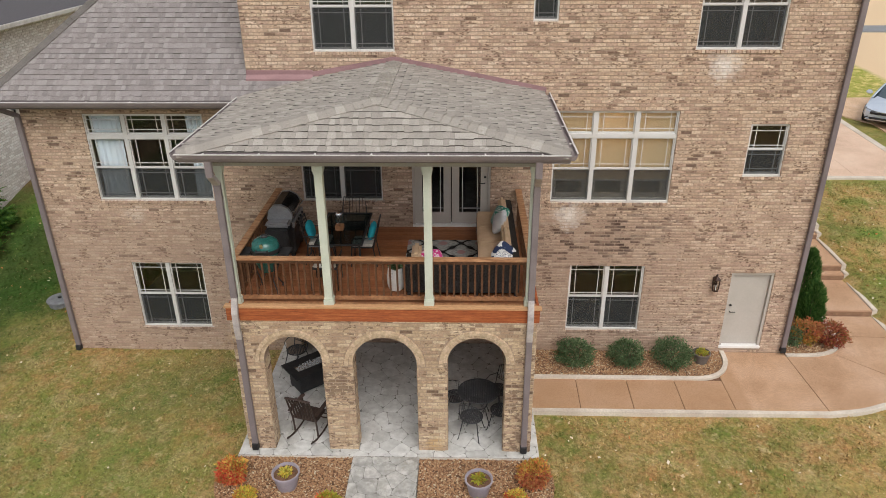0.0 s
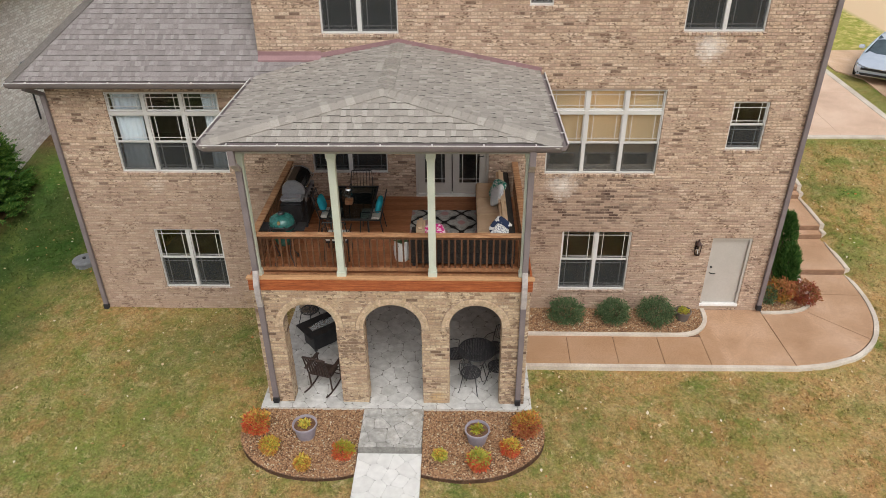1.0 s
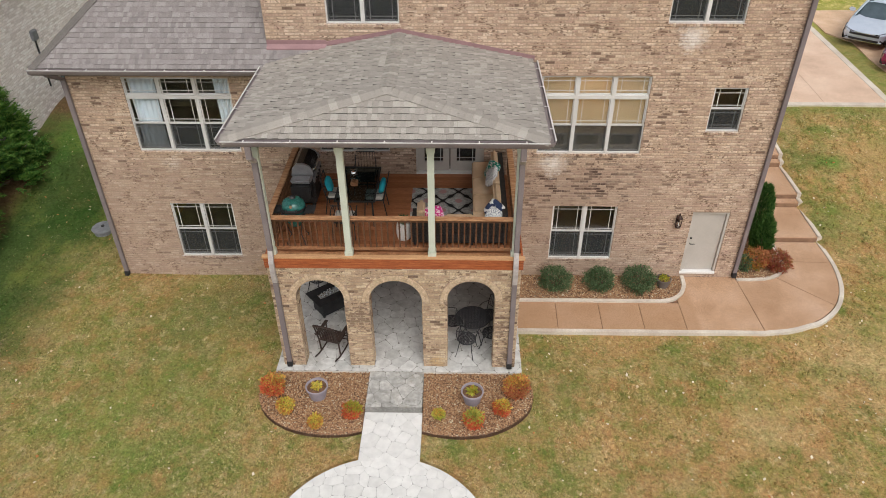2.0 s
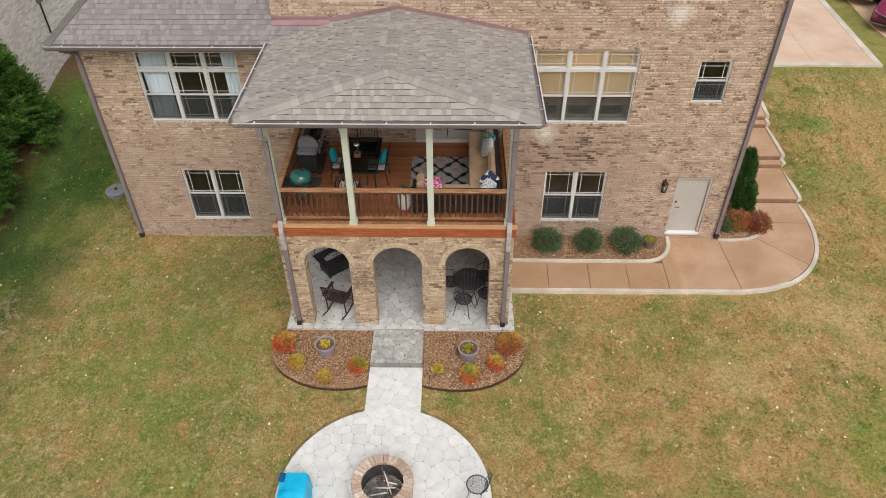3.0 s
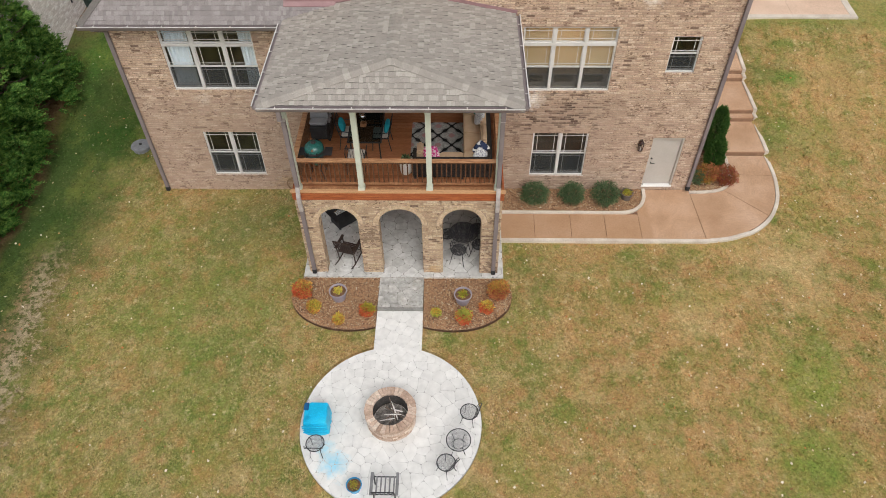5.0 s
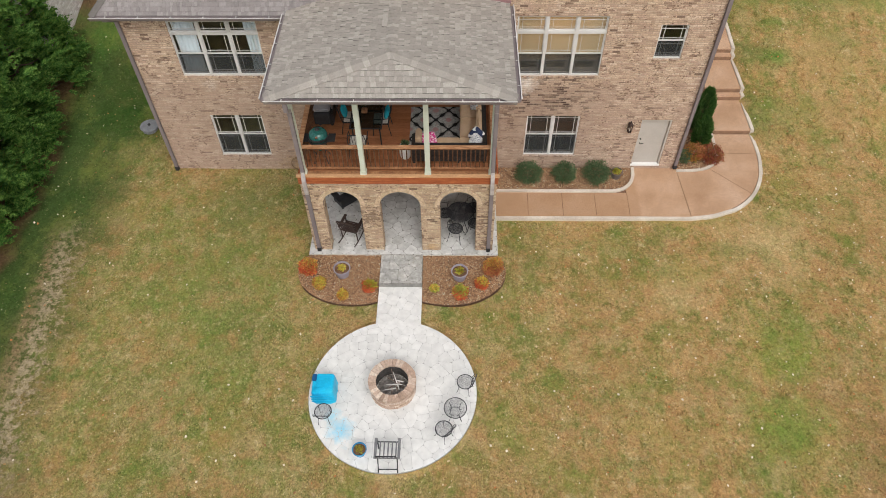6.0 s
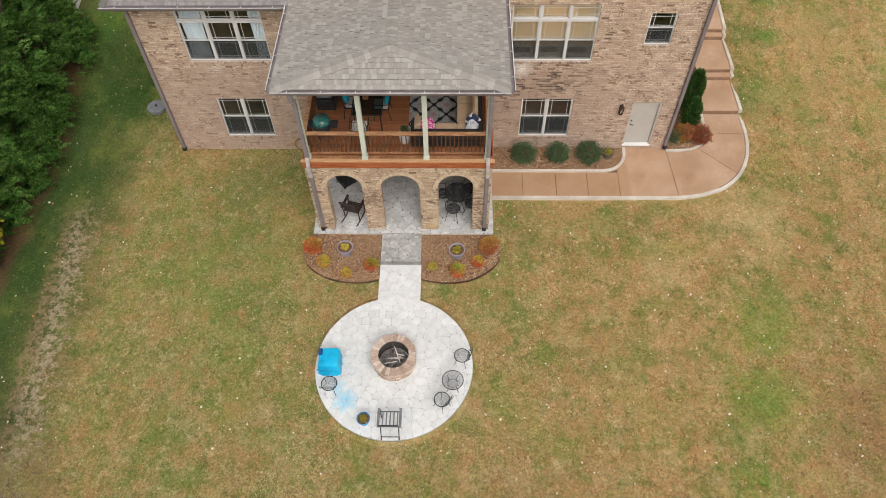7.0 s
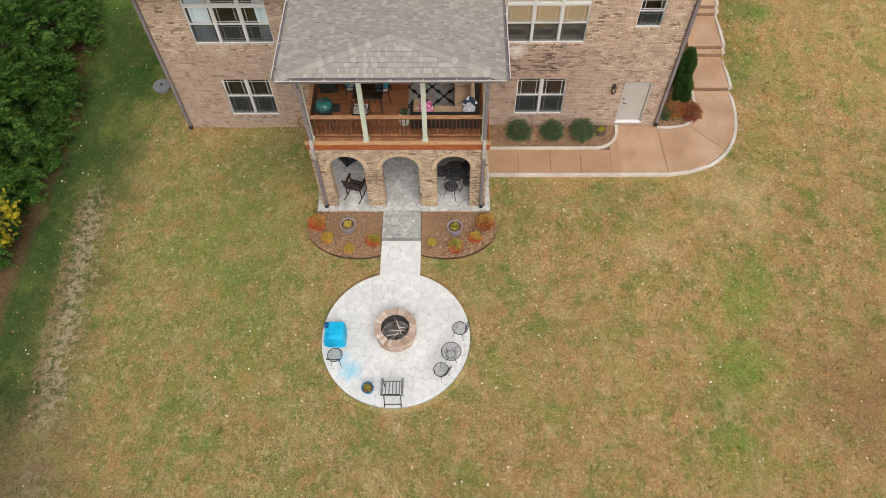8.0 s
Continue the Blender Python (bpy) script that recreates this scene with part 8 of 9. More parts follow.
part("cap", lathed([(0.02, 0.32), (0.065, 0.322), (0.05, 0.35), (0.02, 0.37)], 14), CHROME, jar)
part("wire_handle", tubed([(-0.08, 0, 0.24), (-0.07, 0, 0.40), (0.07, 0, 0.40), (0.08, 0, 0.24)], 0.005, 5), CHROME, jar)

# ---- sectional sofa, pillows, rug, stool ----
sofa = thing("sectional_sofa", 0.30, -1.83, DECK, "black wicker corner sofa with tan cushions", "sofa")


def sofa_box(name, x0, x1, y0, y1, z0, z1, material, bevel=0.0, label=""):
    return part(name, boxed(x0 - 0.30, x1 - 0.30, y0 + 2.0, y1 + 2.0, z0, z1, bevel), material, sofa, label)


sofa_box("base", 0.46, 1.20, -3.34, -0.36, 0.06, 0.30, WICKER, 0.01)
sofa_box("base", -0.78, 0.458, -3.34, -2.76, 0.06, 0.30, WICKER, 0.01)
sofa_box("backrest", 1.08, 1.20, -3.34, -0.36, 0.302, 0.72, WICKER, 0.015, "black wicker backrest")
sofa_box("backrest", -0.78, 1.078, -3.34, -3.24, 0.302, 0.70, WICKER, 0.015, "black wicker backrest")
sofa_box("back_cushion", -0.772, -0.60, -3.20, -2.72, 0.462, 0.80, TAN_CUSHION, 0.05, "tan end cushion")
sofa_box("armrest", -0.88, -0.782, -3.34, -2.76, 0.06, 0.60, WICKER, 0.015)
for k in range(3):
    sofa_box("seat_cushion", 0.46, 1.02, -2.74 + k * 0.79, -1.955 + k * 0.79, 0.302, 0.46, TAN_CUSHION, 0.03, "tan seat cushion")
    sofa_box("back_cushion", 0.92, 1.075, -2.74 + k * 0.79, -1.955 + k * 0.79, 0.462, 0.80, TAN_CUSHION, 0.05, "tan back cushion")
sofa_box("seat_cushion", 0.46, 1.05, -3.225, -2.75, 0.302, 0.46, TAN_CUSHION, 0.03, "tan seat cushion")
sofa_box("seat_cushion", -0.16, 0.455, -3.225, -2.75, 0.302, 0.46, TAN_CUSHION, 0.03, "tan seat cushion")
sofa_box("seat_cushion", -0.775, -0.165, -3.225, -2.75, 0.302, 0.46, TAN_CUSHION, 0.03, "tan seat cushion")
for x in (-0.82, 0.42, 1.14):
    for y in (-3.30, -2.84):
        sofa_box("foot", x - 0.03, x + 0.03, y - 0.03, y + 0.03, 0.0, 0.06, BLACK_PLASTIC)
for x in (0.52, 1.14):
    sofa_box("foot", x - 0.03, x + 0.03, -0.44, -0.38, 0.0, 0.06, BLACK_PLASTIC)


def pattern(name, a, b, scale, low, high, voro=False):
    """A printed cloth: two colours in a small repeating motif."""
    m = mat(name, [(0, a), (1, a)], grain=0.05, rough=0.9)

    def build(n, l, pos):
        t = n.new("ShaderNodeTexVoronoi") if voro else n.new("ShaderNodeTexChecker")
        t.inputs["Scale"].default_value = scale
        l.new(pos, t.inputs["Vector"])
        mr = n.new("ShaderNodeMapRange")
        mr.inputs["From Min"].default_value, mr.inputs["From Max"].default_value = low, high
        l.new(t.outputs["Distance" if voro else "Fac"], mr.inputs["Value"])
        return mr.outputs[0]
    tint_layer(m, b, build)
    return m


NAVY_DOT = pattern("navy_and_white_print", (0.05, 0.07, 0.15), (0.80, 0.80, 0.78), 62, 0.36, 0.44, True)
FLORAL = pattern("green_floral_print", (0.62, 0.62, 0.60), (0.02, 0.22, 0.16), 26, 0.42, 0.5, True)
PINK = pattern("pink_floral_print", (0.80, 0.62, 0.68), (0.66, 0.05, 0.26), 22, 0.40, 0.56, True)
NAVY = pattern("navy_stripe_cloth", (0.03, 0.045, 0.10), (0.75, 0.74, 0.72), 9, 0.66, 0.70, True)


def pillow(x, y, z, rx, ry, rz, material, label, w=0.23):
    p = bmesh.new()
    bmesh.ops.create_uvsphere(p, u_segments=20, v_segments=12, radius=1.0)
    for v in p.verts:
        s_ = lambda q: math.copysign(abs(q) ** 0.42, q)
        v.co = Vector((s_(v.co.x) * w, v.co.y * 0.07, s_(v.co.z) * w))
    ob = part("throw_pillow", p, material, None, smooth=True)
    ob.matrix_basis = pose(x, y, z, rx, ry, rz)
    return tagged(ob, label, "pillow", "pillows on the corner sofa")


CZ = DECK + 0.46
pillow(0.93, -1.02, CZ + 0.22, 32, 6, 122, FLORAL, "green and coral floral throw pillow leaning on the sofa back", 0.22)
pillow(0.90, -1.38, CZ + 0.25, 34, 40, 128, NAVY_DOT, "white pillow with small navy dots on the sofa", 0.22)
pillow(0.92, -2.72, CZ + 0.19, 34, -24, 146, NAVY, "navy pillow with pale stripes in the sofa corner", 0.20)
pillow(0.90, -2.90, CZ + 0.155, 40, -20, 150, NAVY_DOT, "small white pillow with navy dots in the sofa corner", 0.17)
pillow(-0.40, -2.80, CZ + 0.11, 66, 0, 196, PINK, "pink and white floral pillow on the tan cushions", 0.21)

RUG = mat("grey_trellis_rug", [(0, (0.24, 0.25, 0.24)), (0.5, (0.36, 0.37, 0.35)), (1, (0.46, 0.46, 0.43))], scale=16, grain=0.25, gscale=40, rough=0.95)
tint_layer(RUG, (0.36, 0.20, 0.20), patches(5.0, 0.54, 0.64, 0.5, 4.0))


def trellis(n, l, pos, lo=0.30, hi=0.20):
    s = n.new("ShaderNodeSeparateXYZ")
    l.new(pos, s.inputs[0])
    terms = []
    for k, (freq, off) in enumerate(((2 * math.pi / 0.76, 2.05), (2 * math.pi / 0.84, 0.62))):
        ma = n.new("ShaderNodeMath")
        ma.operation = "MULTIPLY_ADD"
        l.new(s.outputs[k], ma.inputs[0])
        ma.inputs[1].default_value, ma.inputs[2].default_value = freq, off
        co = n.new("ShaderNodeMath")
        co.operation = "COSINE"
        l.new(ma.outputs[0], co.inputs[0])
        terms.append(co.outputs[0])
        c3 = n.new("ShaderNodeMath")
        c3.operation = "MULTIPLY"
        l.new(ma.outputs[0], c3.inputs[0])
        c3.inputs[1].default_value = 3.0
        cc = n.new("ShaderNodeMath")
        cc.operation = "COSINE"
        l.new(c3.outputs[0], cc.inputs[0])
        cm = n.new("ShaderNodeMath")
        cm.operation = "MULTIPLY"
        l.new(cc.outputs[0], cm.inputs[0])
        cm.inputs[1].default_value = 0.24
        terms.append(cm.outputs[0])
    acc = terms[0]
    for q in terms[1:]:
        ad = n.new("ShaderNodeMath")
        ad.operation = "ADD"
        l.new(acc, ad.inputs[0])
        l.new(q, ad.inputs[1])
        acc = ad.outputs[0]
    ab_ = n.new("ShaderNodeMath")
    ab_.operation = "ABSOLUTE"
    l.new(acc, ab_.inputs[0])
    mr = n.new("ShaderNodeMapRange")
    mr.inputs["From Min"].default_value, mr.inputs["From Max"].default_value = lo, hi
    l.new(ab_.outputs[0], mr.inputs["Value"])
    return mr.outputs[0]


tint_layer(RUG, (0.40, 0.24, 0.24), lambda n, l, pos: trellis(n, l, pos, 1.75, 1.95))
tint_layer(RUG, (0.16, 0.165, 0.16), both(lambda n, l, pos: trellis(n, l, pos, 0.62, 0.52), patches(9.0, 0.42, 0.5, 0.8, 3.0)))
tint_layer(RUG, (0.012, 0.012, 0.013), trellis)
rug = part("rug", boxed(-1.0, 0.74, -2.95, -0.75, DECK + 0.001, DECK + 0.012, 0.003), RUG, None)
tagged(rug, "grey outdoor rug with black trellis pattern on the deck", "rug")

STOOL_WHITE = mat("white_glazed_ceramic", [(0, (0.72, 0.72, 0.70)), (1, (0.82, 0.82, 0.80))], scale=6, grain=0.05, rough=0.25, spec=0.5)
st = thing("garden_stool_planter", -1.08, -2.90, DECK, "white ceramic barrel planter with a small succulent", "planter")
part("barrel", lathed([(0.10, 0.0), (0.135, 0.01), (0.165, 0.14), (0.165, 0.30), (0.135, 0.44), (0.12, 0.45), (0.10, 0.44)], 28), STOOL_WHITE, st, smooth=True)
part("soil", lathed([(0.01, 0.43), (0.10, 0.43), (0.10, 0.442), (0.01, 0.443)], 16), SOIL, st)
rg = np.random.default_rng(12)
u = rg.normal(0, 1, (160, 3))
u /= np.linalg.norm(u, axis=1)[:, None]
u[:, 2] = np.abs(u[:, 2])
quads_mesh("succulent", leaf_quads(u * 0.05 + np.array([0, 0, 0.45]), u, 0.11, 0.28, rg, 0.0, 0.3), BOX_GREEN, st)


# ---- bricks of the house ----
def gaps_of(holes, grow=0.0):
    def blocked(v):
        return [(h[0] - grow, h[1] + grow) for h in holes if h[2] - 0.075 < v < h[3]]
    return blocked


def joined(name, rects_puts, material, parent, seed):
    verts, faces = [], []
    for rects, put, pr in rects_puts:
        v, f = brick_boxes(rects, put, seed, pr)
        k = len(verts)
        verts += v
        faces += [tuple(i + k for i in q) for q in f]
        seed += 1
    ob = put_mesh(name, verts, faces, material, parent)
    return tagged(ob, kind="stuff")


def sill_rects(h):
    n = int((h[1] - h[0] + 0.08) / 0.072)
    w = (h[1] - h[0] + 0.08) / n
    return [(h[0] - 0.04 + k * w, h[0] - 0.04 + (k + 1) * w - 0.005, h[2] - 0.072, h[2] - 0.008) for k in range(n)]


WINDOWS = [LW, LLW, PW, RW, SW, RLW, UW1, US, UW2]
low = brick_rects(LEFT, RIGHT, LOW, EAVE, gaps_of(HOLES), 11)
joined("bricks", [(low, back_put, 0.010)] + [(sill_rects(h), back_put, 0.035) for h in WINDOWS if h[2] < EAVE], BRICK, wall_back_low, 21)
high = brick_rects(MID, RIGHT, EAVE + 0.002, HIGH, gaps_of(HOLES), 12)
joined("bricks", [(high, back_put, 0.010)] + [(sill_rects(h), back_put, 0.035) for h in WINDOWS if h[2] > EAVE], BRICK, wall_back_high, 22)

# reveals of the openings
rev = []
for h in WINDOWS + [DOOR]:
    rev.append((brick_rects(-0.08, 0.0, h[2], h[3], lambda v: [], 14, COURSE, 0.2), (lambda e: lambda u, v, w: (e + w, -u, v))(h[0]), 0.003))
    rev.append((brick_rects(-0.08, 0.0, h[2], h[3], lambda v: [], 15, COURSE, 0.2), (lambda e: lambda u, v, w: (e - w, -u, v))(h[1]), 0.003))
joined("reveal_bricks", rev, BRICK, wall_back_low, 23)


def arch_gaps(arches, ring):
    def blocked(v):
        out = []
        for c, r, s in arches:
            R = r + ring if v > s - 0.02 else r
            if v <= s:
                out.append((c - R, c + R))
            elif v < s + R:
                q = math.sqrt(max(0.0, R * R - (v - s) ** 2))
                out.append((c - q, c + q))
        return out
    return blocked


front = brick_rects(PX0, PX1, SLAB, ARC_TOP, arch_gaps(ARCHES, 0.160), 31)
near = [r for r in front if r[2] > 1.95]
far = [r for r in front if r[2] <= 1.95]
near, far = near[:300], far + near[300:]
unit = bpy.data.meshes.new("brick")
e = 0.02
unit.from_pydata([(0, 0.004, 0), (1, 0.004, 0), (1, 0.004, 1), (0, 0.004, 1), (e, -0.011, 3 * e), (1 - e, -0.011, 3 * e), (1 - e, -0.011, 1 - 3 * e), (e, -0.011, 1 - 3 * e)], [],
                 [(4, 5, 6, 7), (0, 1, 5, 4), (1, 2, 6, 5), (2, 3, 7, 6), (3, 0, 4, 7)])
unit.materials.append(ARCADE_BRICK)
rng5 = random.Random(5)
for a, b, c, d in near:
    ob = new("brick", unit)
    ob.parent = arc
    ob.location = (a, PF - rng5.uniform(-0.003, 0.004), c)
    ob.scale = (b - a, 1.0, d - c)
side_l = brick_rects(PF, -0.02, SLAB, ARC_TOP, arch_gaps(SIDE_ARCH, 0.0), 32)
side_r = brick_rects(PF, -0.02, SLAB, ARC_TOP, lambda v: [], 33)
parts_ = [(far, front_put, 0.010)]
for c, r, s in ARCHES:
    for e_, sg in ((c - r, 1), (c + r, -1)):
        parts_.append((brick_rects(0.0, THICK, SLAB, s, lambda v: [], 34, COURSE, 0.18), (lambda e_, sg: lambda u, v, w: (e_ + sg * w, PF + u, v))(e_, sg), 0.006))
joined("bricks", parts_, ARCADE_BRICK, arc, 24)
side_in = brick_rects(PF + THICK, -0.02, SLAB, ARC_TOP, arch_gaps(SIDE_ARCH, 0.0), 36)
joined("bricks", [(side_l, left_put, 0.010), (side_in, lambda u, v, w: (PX0 + THICK + w, u, v), 0.008)], ARCADE_BRICK, arc_l, 25)
inside_r = brick_rects(PF + THICK, -0.02, SLAB, ARC_TOP, lambda v: [], 35)
joined("bricks", [(side_r, right_put, 0.010), (inside_r, lambda u, v, w: (PX1 - THICK - w, u, v), 0.008)], ARCADE_BRICK, arc_r, 26)
# voussoirs: two rings of bricks on edge round each arch, the outer one proud
ARCH_BRICK = mat("pale_arch_brick", [(0, (0.52, 0.395, 0.27)), (0.4, (0.57, 0.44, 0.31)), (0.8, (0.47, 0.35, 0.235))], rnd="o", scale=2, spread=0.3, grain=0.2, gscale=22, rough=0.9, bump=0.004, constant=True)
wedge_cache = {}
for c, r, s in ARCHES:
    for ring, (r_in, r_out, pr, count) in enumerate(((r + 0.003, r + 0.072, 0.006, 38), (r + 0.078, r + 0.150, 0.046, 44))):
        key = (round(r, 3), ring)
        if key not in wedge_cache:
            hw = math.pi / count / 2 * 0.95
            me = bpy.data.meshes.new("voussoir")
            pts = [(R * math.sin(t), R * math.cos(t)) for R, t in ((r_in, -hw), (r_in, hw), (r_out, hw), (r_out, -hw))]
            me.from_pydata([(u, 0.03, v) for u, v in pts] + [(u * 0.998, -pr, v * 0.999) for u, v in pts], [], [(4, 5, 6, 7), (0, 1, 5, 4), (1, 2, 6, 5), (2, 3, 7, 6), (3, 0, 4, 7)])
            me.materials.append(ARCH_BRICK)
            wedge_cache[key] = me
        for k in range(count):
            t = -math.pi / 2 + math.pi * (k + 0.5) / count
            ob = new("voussoir", wedge_cache[key])
            ob.parent = arc
            ob.matrix_basis = Matrix.Translation((c, PF, s)) @ Matrix.Rotation(t, 4, "Y")


# ---- shingles ----
def clip_convex(poly, region):
    """The part of a flat polygon inside a convex region (both counter-clockwise)."""
    out = poly
    for (x0, y0), (x1, y1) in zip(region, region[1:] + region[:1]):
        src, out = out, []
        if not src:
            return []
        for (ax, ay), (bx, by) in zip(src, src[1:] + src[:1]):
            da = (x1 - x0) * (ay - y0) - (y1 - y0) * (ax - x0)
            db = (x1 - x0) * (by - y0) - (y1 - y0) * (bx - x0)
            if da >= 0:
                out.append((ax, ay))
            if (da >= 0) != (db >= 0):
                t = da / (da - db)
                out.append((ax + (bx - ax) * t, ay + (by - ay) * t))
    return out


def shingle_tabs(poly, seed, lift0=0.004, exposure=0.142, butt=1.0):
    """Staggered laminated tabs on one roof face, as (verts, faces) each; the face's first edge is its eave."""
    rng = random.Random(seed)
    P = [Vector(p) for p in poly]
    u = (P[1] - P[0]).normalized()
    n = (P[1] - P[0]).cross(P[2] - P[0]).normalized()
    if n.z < 0:
        n = -n
    s = n.cross(u).normalized()
    if s.z < 0:
        s = -s
    flat = [((p - P[0]).dot(u), (p - P[0]).dot(s)) for p in P]
    if sum(a[0] * b[1] - b[0] * a[1] for a, b in zip(flat, flat[1:] + flat[:1])) < 0:
        flat = flat[::-1]
    u0, u1, v1 = min(q[0] for q in flat), max(q[0] for q in flat), max(q[1] for q in flat)
    tabs = []
    v = -0.02
    while v < v1:
        x = u0 - rng.uniform(0, 0.25)
        while x < u1:
            w = rng.choice((0.07, 0.09, 0.11, 0.14))
            th = butt * rng.choice((0.009, 0.012, 0.019, 0.023))
            dv = rng.uniform(-0.006, 0.006)
            c = clip_convex([(x, v + dv), (x + w - 0.002, v + dv), (x + w - 0.002, v + exposure + 0.02), (x, v + exposure + 0.02)], flat)
            if len(c) > 2:
                vs, fs = [], []
                for (a, b) in c:
                    h = lift0 + th + 0.004 - (th + 0.002) * (b - v) / exposure
                    vs.append(P[0] + u * a + s * b + n * h)
                for (a, b) in c:
                    vs.append(P[0] + u * a + s * b - n * 0.006)
                k = len(c)
                fs.append(tuple(range(k)))
                fs += [(i, i + k, (i + 1) % k + k, (i + 1) % k) for i in range(k)]
                tabs.append((vs, fs))
            x += w
        v += exposure
    return tabs


def dark_butts(ob):
    """Paints the cut lower edges of shingles dark, as shadow lines between courses."""
    ob.data.materials.append(UNDERLAY)
    steep = [1 if p.normal.z < 0.6 else 0 for p in ob.data.polygons]
    ob.data.polygons.foreach_set("material_index", steep)
    return ob


def join_tabs(name, tabs, material, parent):
    V, F = [], []
    for vs, fs in tabs:
        k = len(V)
        V += vs
        F += [tuple(i + k for i in f) for f in fs]
    return tagged(dark_butts(put_mesh(name, V, F, material, parent)), kind="stuff")


def caps(p, q, na, nb_, seed, width=0.15, step=0.15):
    """Folded cap shingles along a hip or ridge from low to high."""
    a, b = Vector(p), Vector(q)
    d = (b - a).normalized()
    out = []
    rng = random.Random(seed)
    wa = (na.cross(d)).normalized()
    wb = (nb_.cross(d)).normalized()
    if (wa - wb).length < 0.5:
        wb = -wb
    wa = wa if wa.z < 0 else -wa
    wb = wb if wb.z < 0 else -wb
    if wa.dot(wb) > 0.5:
        wb = -wa
    k, L = 0, (b - a).length
    while k * step < L - 0.05:
        lo, hi = a + d * (k * step), a + d * min(L, k * step + step + 0.06)
        up = ((na + nb_) / 2).normalized()
        t0, t1 = 0.034 + rng.uniform(-0.002, 0.003), 0.018
        vs = [lo + wa * width + na * t0, lo + up * (t0 + 0.004), lo + wb * width + nb_ * t0, hi + wa * width + na * t1, hi + up * t1, hi + wb * width + nb_ * t1]
        vs += [v - up * 0.016 for v in vs]
        fs = [(0, 1, 4, 3), (1, 2, 5, 4), (6, 7, 1, 0), (7, 8, 2, 1), (0, 3, 9, 6), (2, 8, 11, 5)]
        out.append((vs, fs))
        k += 1
    return out


def normal_of(poly):
    P = [Vector(p) for p in poly]
    n = (P[1] - P[0]).cross(P[2] - P[0]).normalized()
    return n if n.z > 0 else -n


n_f, n_r, n_l = normal_of(PORCH_ROOF[0]), normal_of(PORCH_ROOF[1]), normal_of(PORCH_ROOF[2])
front_tabs = shingle_tabs(PORCH_ROOF[0], 61)
for vs, fs in front_tabs[:300]:
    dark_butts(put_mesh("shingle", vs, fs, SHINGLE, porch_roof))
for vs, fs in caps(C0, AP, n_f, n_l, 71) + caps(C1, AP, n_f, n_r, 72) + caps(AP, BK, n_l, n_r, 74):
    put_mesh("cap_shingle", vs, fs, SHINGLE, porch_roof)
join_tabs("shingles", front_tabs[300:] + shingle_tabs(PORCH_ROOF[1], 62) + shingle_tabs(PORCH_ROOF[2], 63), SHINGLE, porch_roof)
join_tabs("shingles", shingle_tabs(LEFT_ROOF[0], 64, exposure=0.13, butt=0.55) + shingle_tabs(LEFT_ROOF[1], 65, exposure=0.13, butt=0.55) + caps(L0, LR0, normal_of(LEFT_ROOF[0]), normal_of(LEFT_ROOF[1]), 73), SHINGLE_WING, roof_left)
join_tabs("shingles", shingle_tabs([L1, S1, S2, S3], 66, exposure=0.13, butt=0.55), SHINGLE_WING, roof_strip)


# ---- stamped stones ----
def stones(region, spacing, seed, gap_=0.009):
    """Irregular convex stones that fill a convex region."""
    rng = random.Random(seed)
    xs_, ys_ = [p[0] for p in region], [p[1] for p in region]
    pts = []
    y, row = min(ys_) - spacing, 0
    while y < max(ys_) + spacing:
        x = min(xs_) - spacing + (row % 2) * spacing / 2
        while x < max(xs_) + spacing:
            if rng.random() > 0.10:
                pts.append((x + rng.uniform(-0.36, 0.36) * spacing, y + rng.uniform(-0.36, 0.36) * spacing))
            x += spacing
        y += spacing * 0.87
        row += 1
    cells = []
    for i, (px, py) in enumerate(pts):
        cell = region
        for d2, qx, qy in sorted(((qx - px) ** 2 + (qy - py) ** 2, qx, qy) for j, (qx, qy) in enumerate(pts) if j != i)[:14]:
            d = math.sqrt(d2)
            nx, ny = (qx - px) / d, (qy - py) / d
            mx, my = (px + qx) / 2 - nx * gap_ / 2, (py + qy) / 2 - ny * gap_ / 2
            B = 20.0
            half = [(mx - ny * B, my + nx * B), (mx - ny * B - nx * B, my + nx * B - ny * B), (mx + ny * B - nx * B, my - nx * B - ny * B), (mx + ny * B, my - nx * B)]
            cell = clip_convex(cell, half)
            if len(cell) < 3:
                break
        if len(cell) >= 3:
            area = 0.5 * abs(sum(a[0] * b[1] - b[0] * a[1] for a, b in zip(cell, cell[1:] + cell[:1])))
            if area > 0.004:
                cells.append(cell)
    return cells


def lay(cells, z, material, parent, seed):
    rng = random.Random(seed)
    for c in cells:
        cut = []
        for (ax, ay), (bx, by) in zip(c, c[1:] + c[:1]):
            cut += [(ax + (bx - ax) * 0.13, ay + (by - ay) * 0.13), (ax + (bx - ax) * 0.87, ay + (by - ay) * 0.87)]
        c = cut
        k = len(c)
        cx, cy = sum(p[0] for p in c) / k, sum(p[1] for p in c) / k
        h = z + rng.uniform(-0.0015, 0.0015)
        shrink = [(cx + (x - cx) * 0.965, cy + (y - cy) * 0.965) for x, y in c]
        V = [(x, y, z - 0.012) for x, y in c] + [(x, y, h - 0.003) for x, y in c] + [(x, y, h) for x, y in shrink]
        F = [tuple(range(2 * k, 3 * k))] + [(i, (i + 1) % k, (i + 1) % k + k, i + k) for i in range(k)] + [(i + k, (i + 1) % k + k, (i + 1) % k + 2 * k, i + 2 * k) for i in range(k)]
        put_mesh("paving_stone", V, F, material, parent)


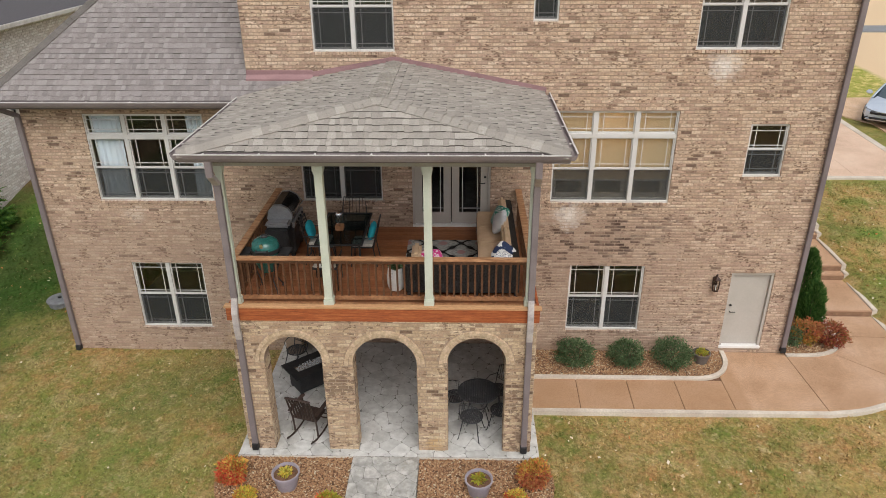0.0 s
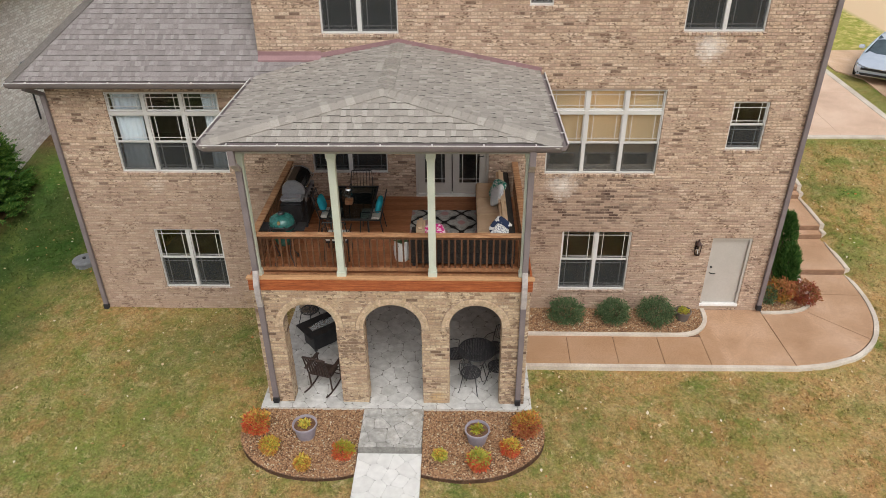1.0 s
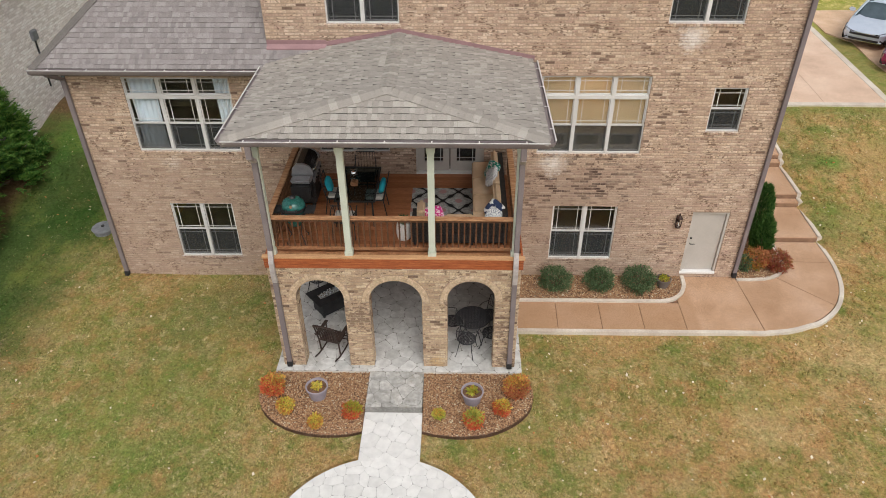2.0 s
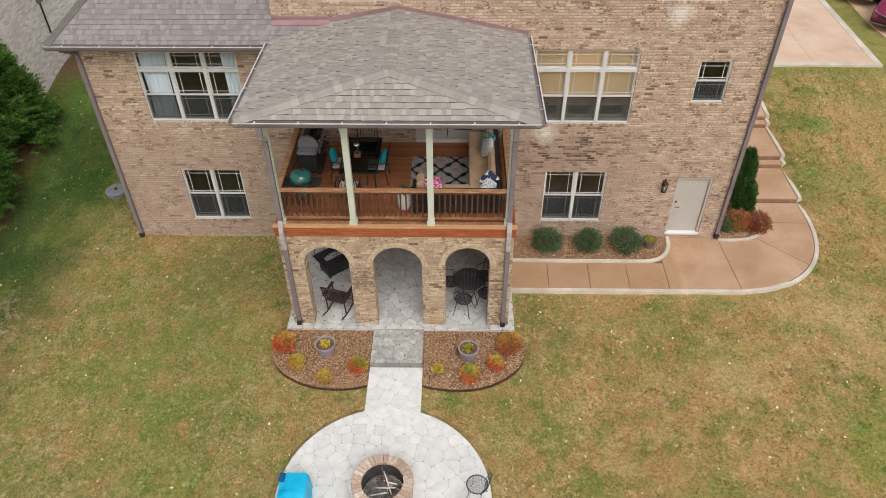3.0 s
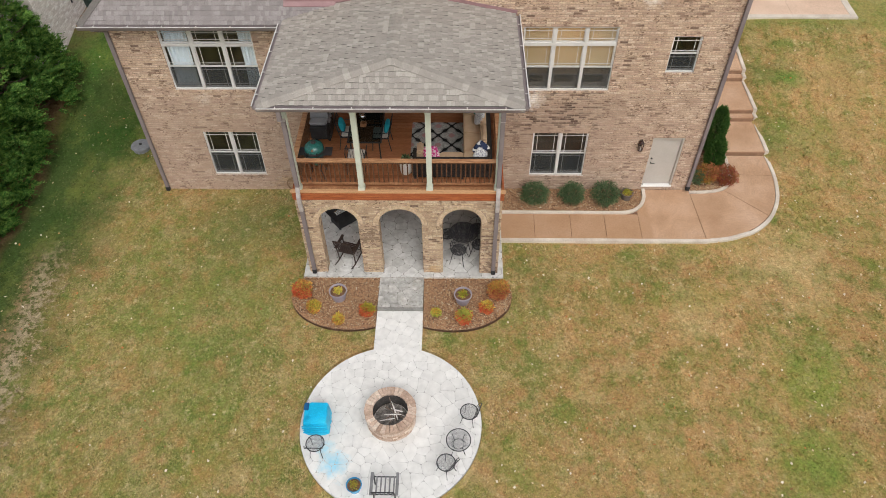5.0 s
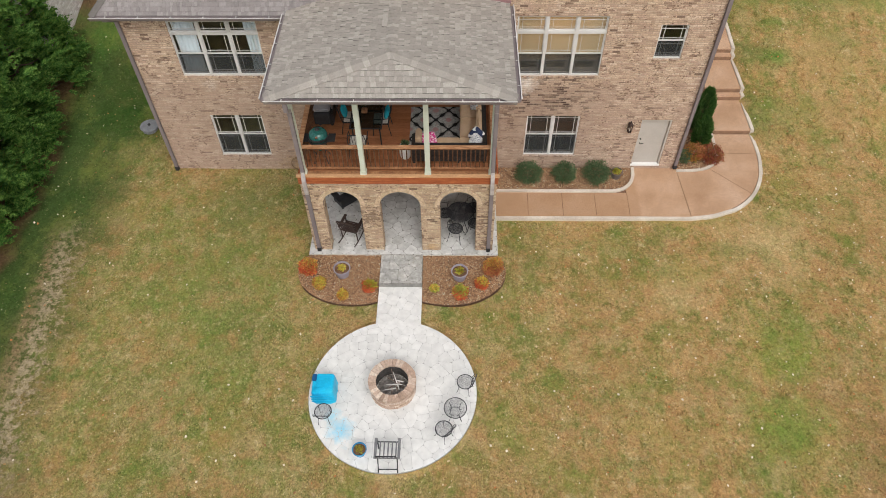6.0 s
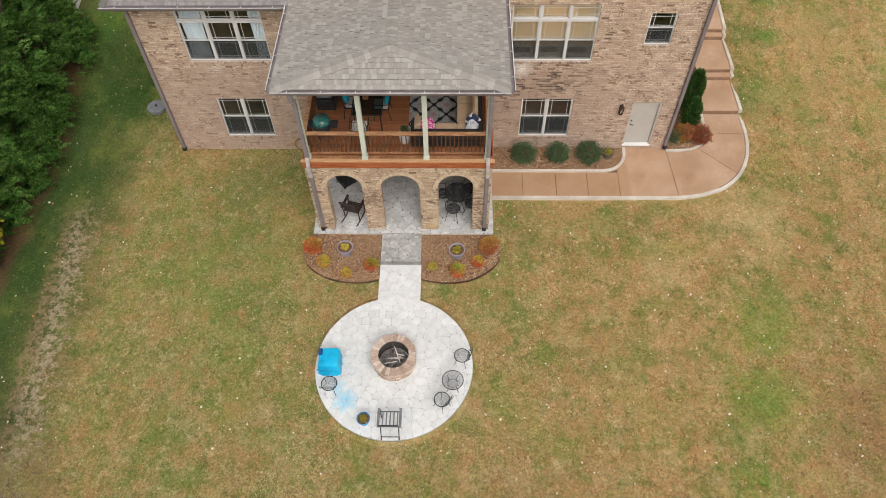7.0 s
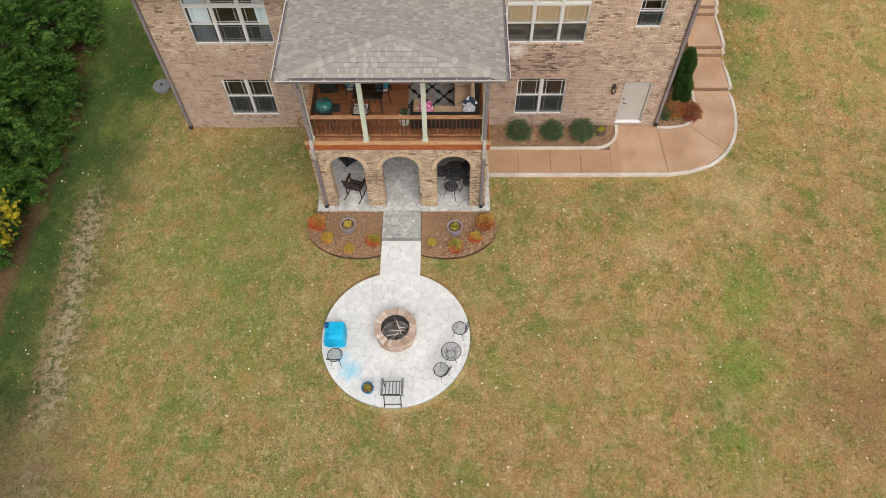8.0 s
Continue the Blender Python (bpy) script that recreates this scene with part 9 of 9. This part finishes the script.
part("joint_bed", boxed(-4.15, 1.65, -3.99, -0.01, SLAB - 0.0135, SLAB - 0.007), PORCH_JOINT, porch_slab)
part("joint_bed", boxed(-1.915, -0.655, -5.09, -4.005, SLAB - 0.0135, SLAB - 0.007), PORCH_JOINT, walk_high)
lay(stones([(PCX + (PR - 0.01) * math.cos(2 * math.pi * k / 60), PCY + (PR - 0.01) * math.sin(2 * math.pi * k / 60)) for k in range(60)], 0.30, 91, 0.007), PATIO, STONE, patio, 1)
lay(stones([(-1.93, -6.44), (-0.64, -6.44), (-0.64, -5.115), (-1.93, -5.115)], 0.34, 92, 0.007), PATIO, STONE, walk_low, 2)
lay(stones([(-1.92, -5.09), (-0.65, -5.09), (-0.65, -4.005), (-1.92, -4.005)], 0.34, 93, 0.009), SLAB, PORCH_STONE, walk_high, 3)
lay(stones([(-4.15, -3.99), (1.65, -3.99), (1.65, -0.02), (-4.15, -0.02)], 0.35, 94, 0.008), SLAB, PORCH_FLOOR, porch_slab, 4)

# ---- bricks of the neighbour's wall ----
nbr = brick_rects(NY0, 16.0, NZ0, NZ1, lambda v: [], 41, 0.085, 0.235)
joined("wall_bricks", [(nbr, lambda u, v, w: (NX + w - (NX - 5), u - 12, v - NZ0), 0.014)], PALE_BRICK, nb, 42)


# ---- grass blades and fallen leaves ----
def lawn_free(x, y):
    """Where nothing is paved, planted or built."""
    ok = ~((x > LEFT - 0.05) & (x < RIGHT + 0.05) & (y > -0.03))
    ok &= ~((x > -4.2) & (x < 1.7) & (y > -4.05))
    ok &= ~((x > -1.97) & (x < -0.6) & (y > -6.6))
    ok &= (x - PCX) ** 2 + (y - PCY) ** 2 > (PR + 0.01) ** 2
    ok &= ~inside(x, y, lb + [(-1.93, -4.01)]) & ~inside(x, y, rb + [(-0.64, -4.01)])
    ok &= ~((x > 1.5) & (x < 7.9) & (y > -2.46))
    ok &= ~inside(x, y, [(7.5, -2.46)] + [(p + 0.14, q - 0.06) for p, q in outer] + [(7.5, 1.72)])
    ok &= ~((x > 7.8) & (x < 11.0) & (y > 1.6)) & ~((x > 8.0) & (x < 16.0) & (y > 8.3)) & ~((x > 16.2) & (y > 9.0))
    return ok


rng = np.random.default_rng(8)
N = 300000
x = rng.uniform(-14.6, 16.5, N)
y = rng.uniform(-15.0, 8.2, N)
keep = lawn_free(x, y)
x, y = x[keep], y[keep]
clump = np.array([noise.noise(Vector((a * 2.9, b * 2.9, 3.0))) for a, b in zip(x, y)])
keep = rng.uniform(-1.3, 0.6, len(x)) < clump
x, y, clump = x[keep], y[keep], clump[keep]
z = np.array([ground_z(a, b) for a, b in zip(x, y)])
n = len(x)
a = rng.uniform(0, 6.28, n)
h = rng.uniform(0.02, 0.045, n) * (1.15 + clump)
w = rng.uniform(0.009, 0.024, n)
lean = rng.normal(0, 0.03, (n, 2))
root = np.stack([x, y, z - 0.004], 1)
side = np.stack([np.cos(a) * w, np.sin(a) * w, np.zeros(n)], 1)
tip = root + np.stack([lean[:, 0], lean[:, 1], h], 1)
BLADES = mat("grass_blade", [(0, (0.15, 0.17, 0.045)), (0.35, (0.255, 0.24, 0.08)), (0.7, (0.38, 0.31, 0.125)), (1, (0.56, 0.46, 0.25))], scale=1.1, rnd="i", spread=0.8, grain=0.2, gscale=9, rough=0.9, spec=0.1)
lawn_wear_and_shade(BLADES)


vary(BLADES, 0.66, 1.32)
tint_layer(BLADES, (0.55, 0.44, 0.23), every(0.90, 0.97, 0.35))
grass = quads_mesh("grass", np.stack([root - side, root + side, tip + side * 0.25, tip - side * 0.25], 1), BLADES)
tagged(grass, "short green and straw-coloured lawn grass", "grass", kind="stuff")

N = 2400
x, y = rng.uniform(-13.5, 15.5, N), rng.uniform(-14.5, 8, N)
x[:900] = rng.uniform(1.0, 15.5, 900)
keep = lawn_free(x, y)
x, y = x[keep], y[keep]
z = np.array([ground_z(p, q) for p, q in zip(x, y)]) + 0.03
n = len(x)
a = rng.uniform(0, 6.28, n)
s = rng.uniform(0.018, 0.048, n)
ax = np.stack([np.cos(a) * s, np.sin(a) * s, rng.normal(0, 0.012, n)], 1)
ay = np.stack([-np.sin(a) * s * 0.7, np.cos(a) * s * 0.7, rng.normal(0, 0.012, n)], 1)
o3 = np.stack([x, y, z], 1)
DRY = mat("dry_leaf", [(0, (0.46, 0.27, 0.11)), (0.3, (0.60, 0.46, 0.28)), (0.55, (0.50, 0.20, 0.07)), (0.7, (0.30, 0.15, 0.07)), (0.78, (0.72, 0.63, 0.50))], rnd="i", grain=0.1, rough=0.9, constant=True)
leaves = quads_mesh("fallen_leaves", np.stack([o3 - ax, o3 - ay, o3 + ax, o3 + ay], 1), DRY)
tagged(leaves, "scattered pale dry leaves on the lawn", "leaves", kind="stuff")
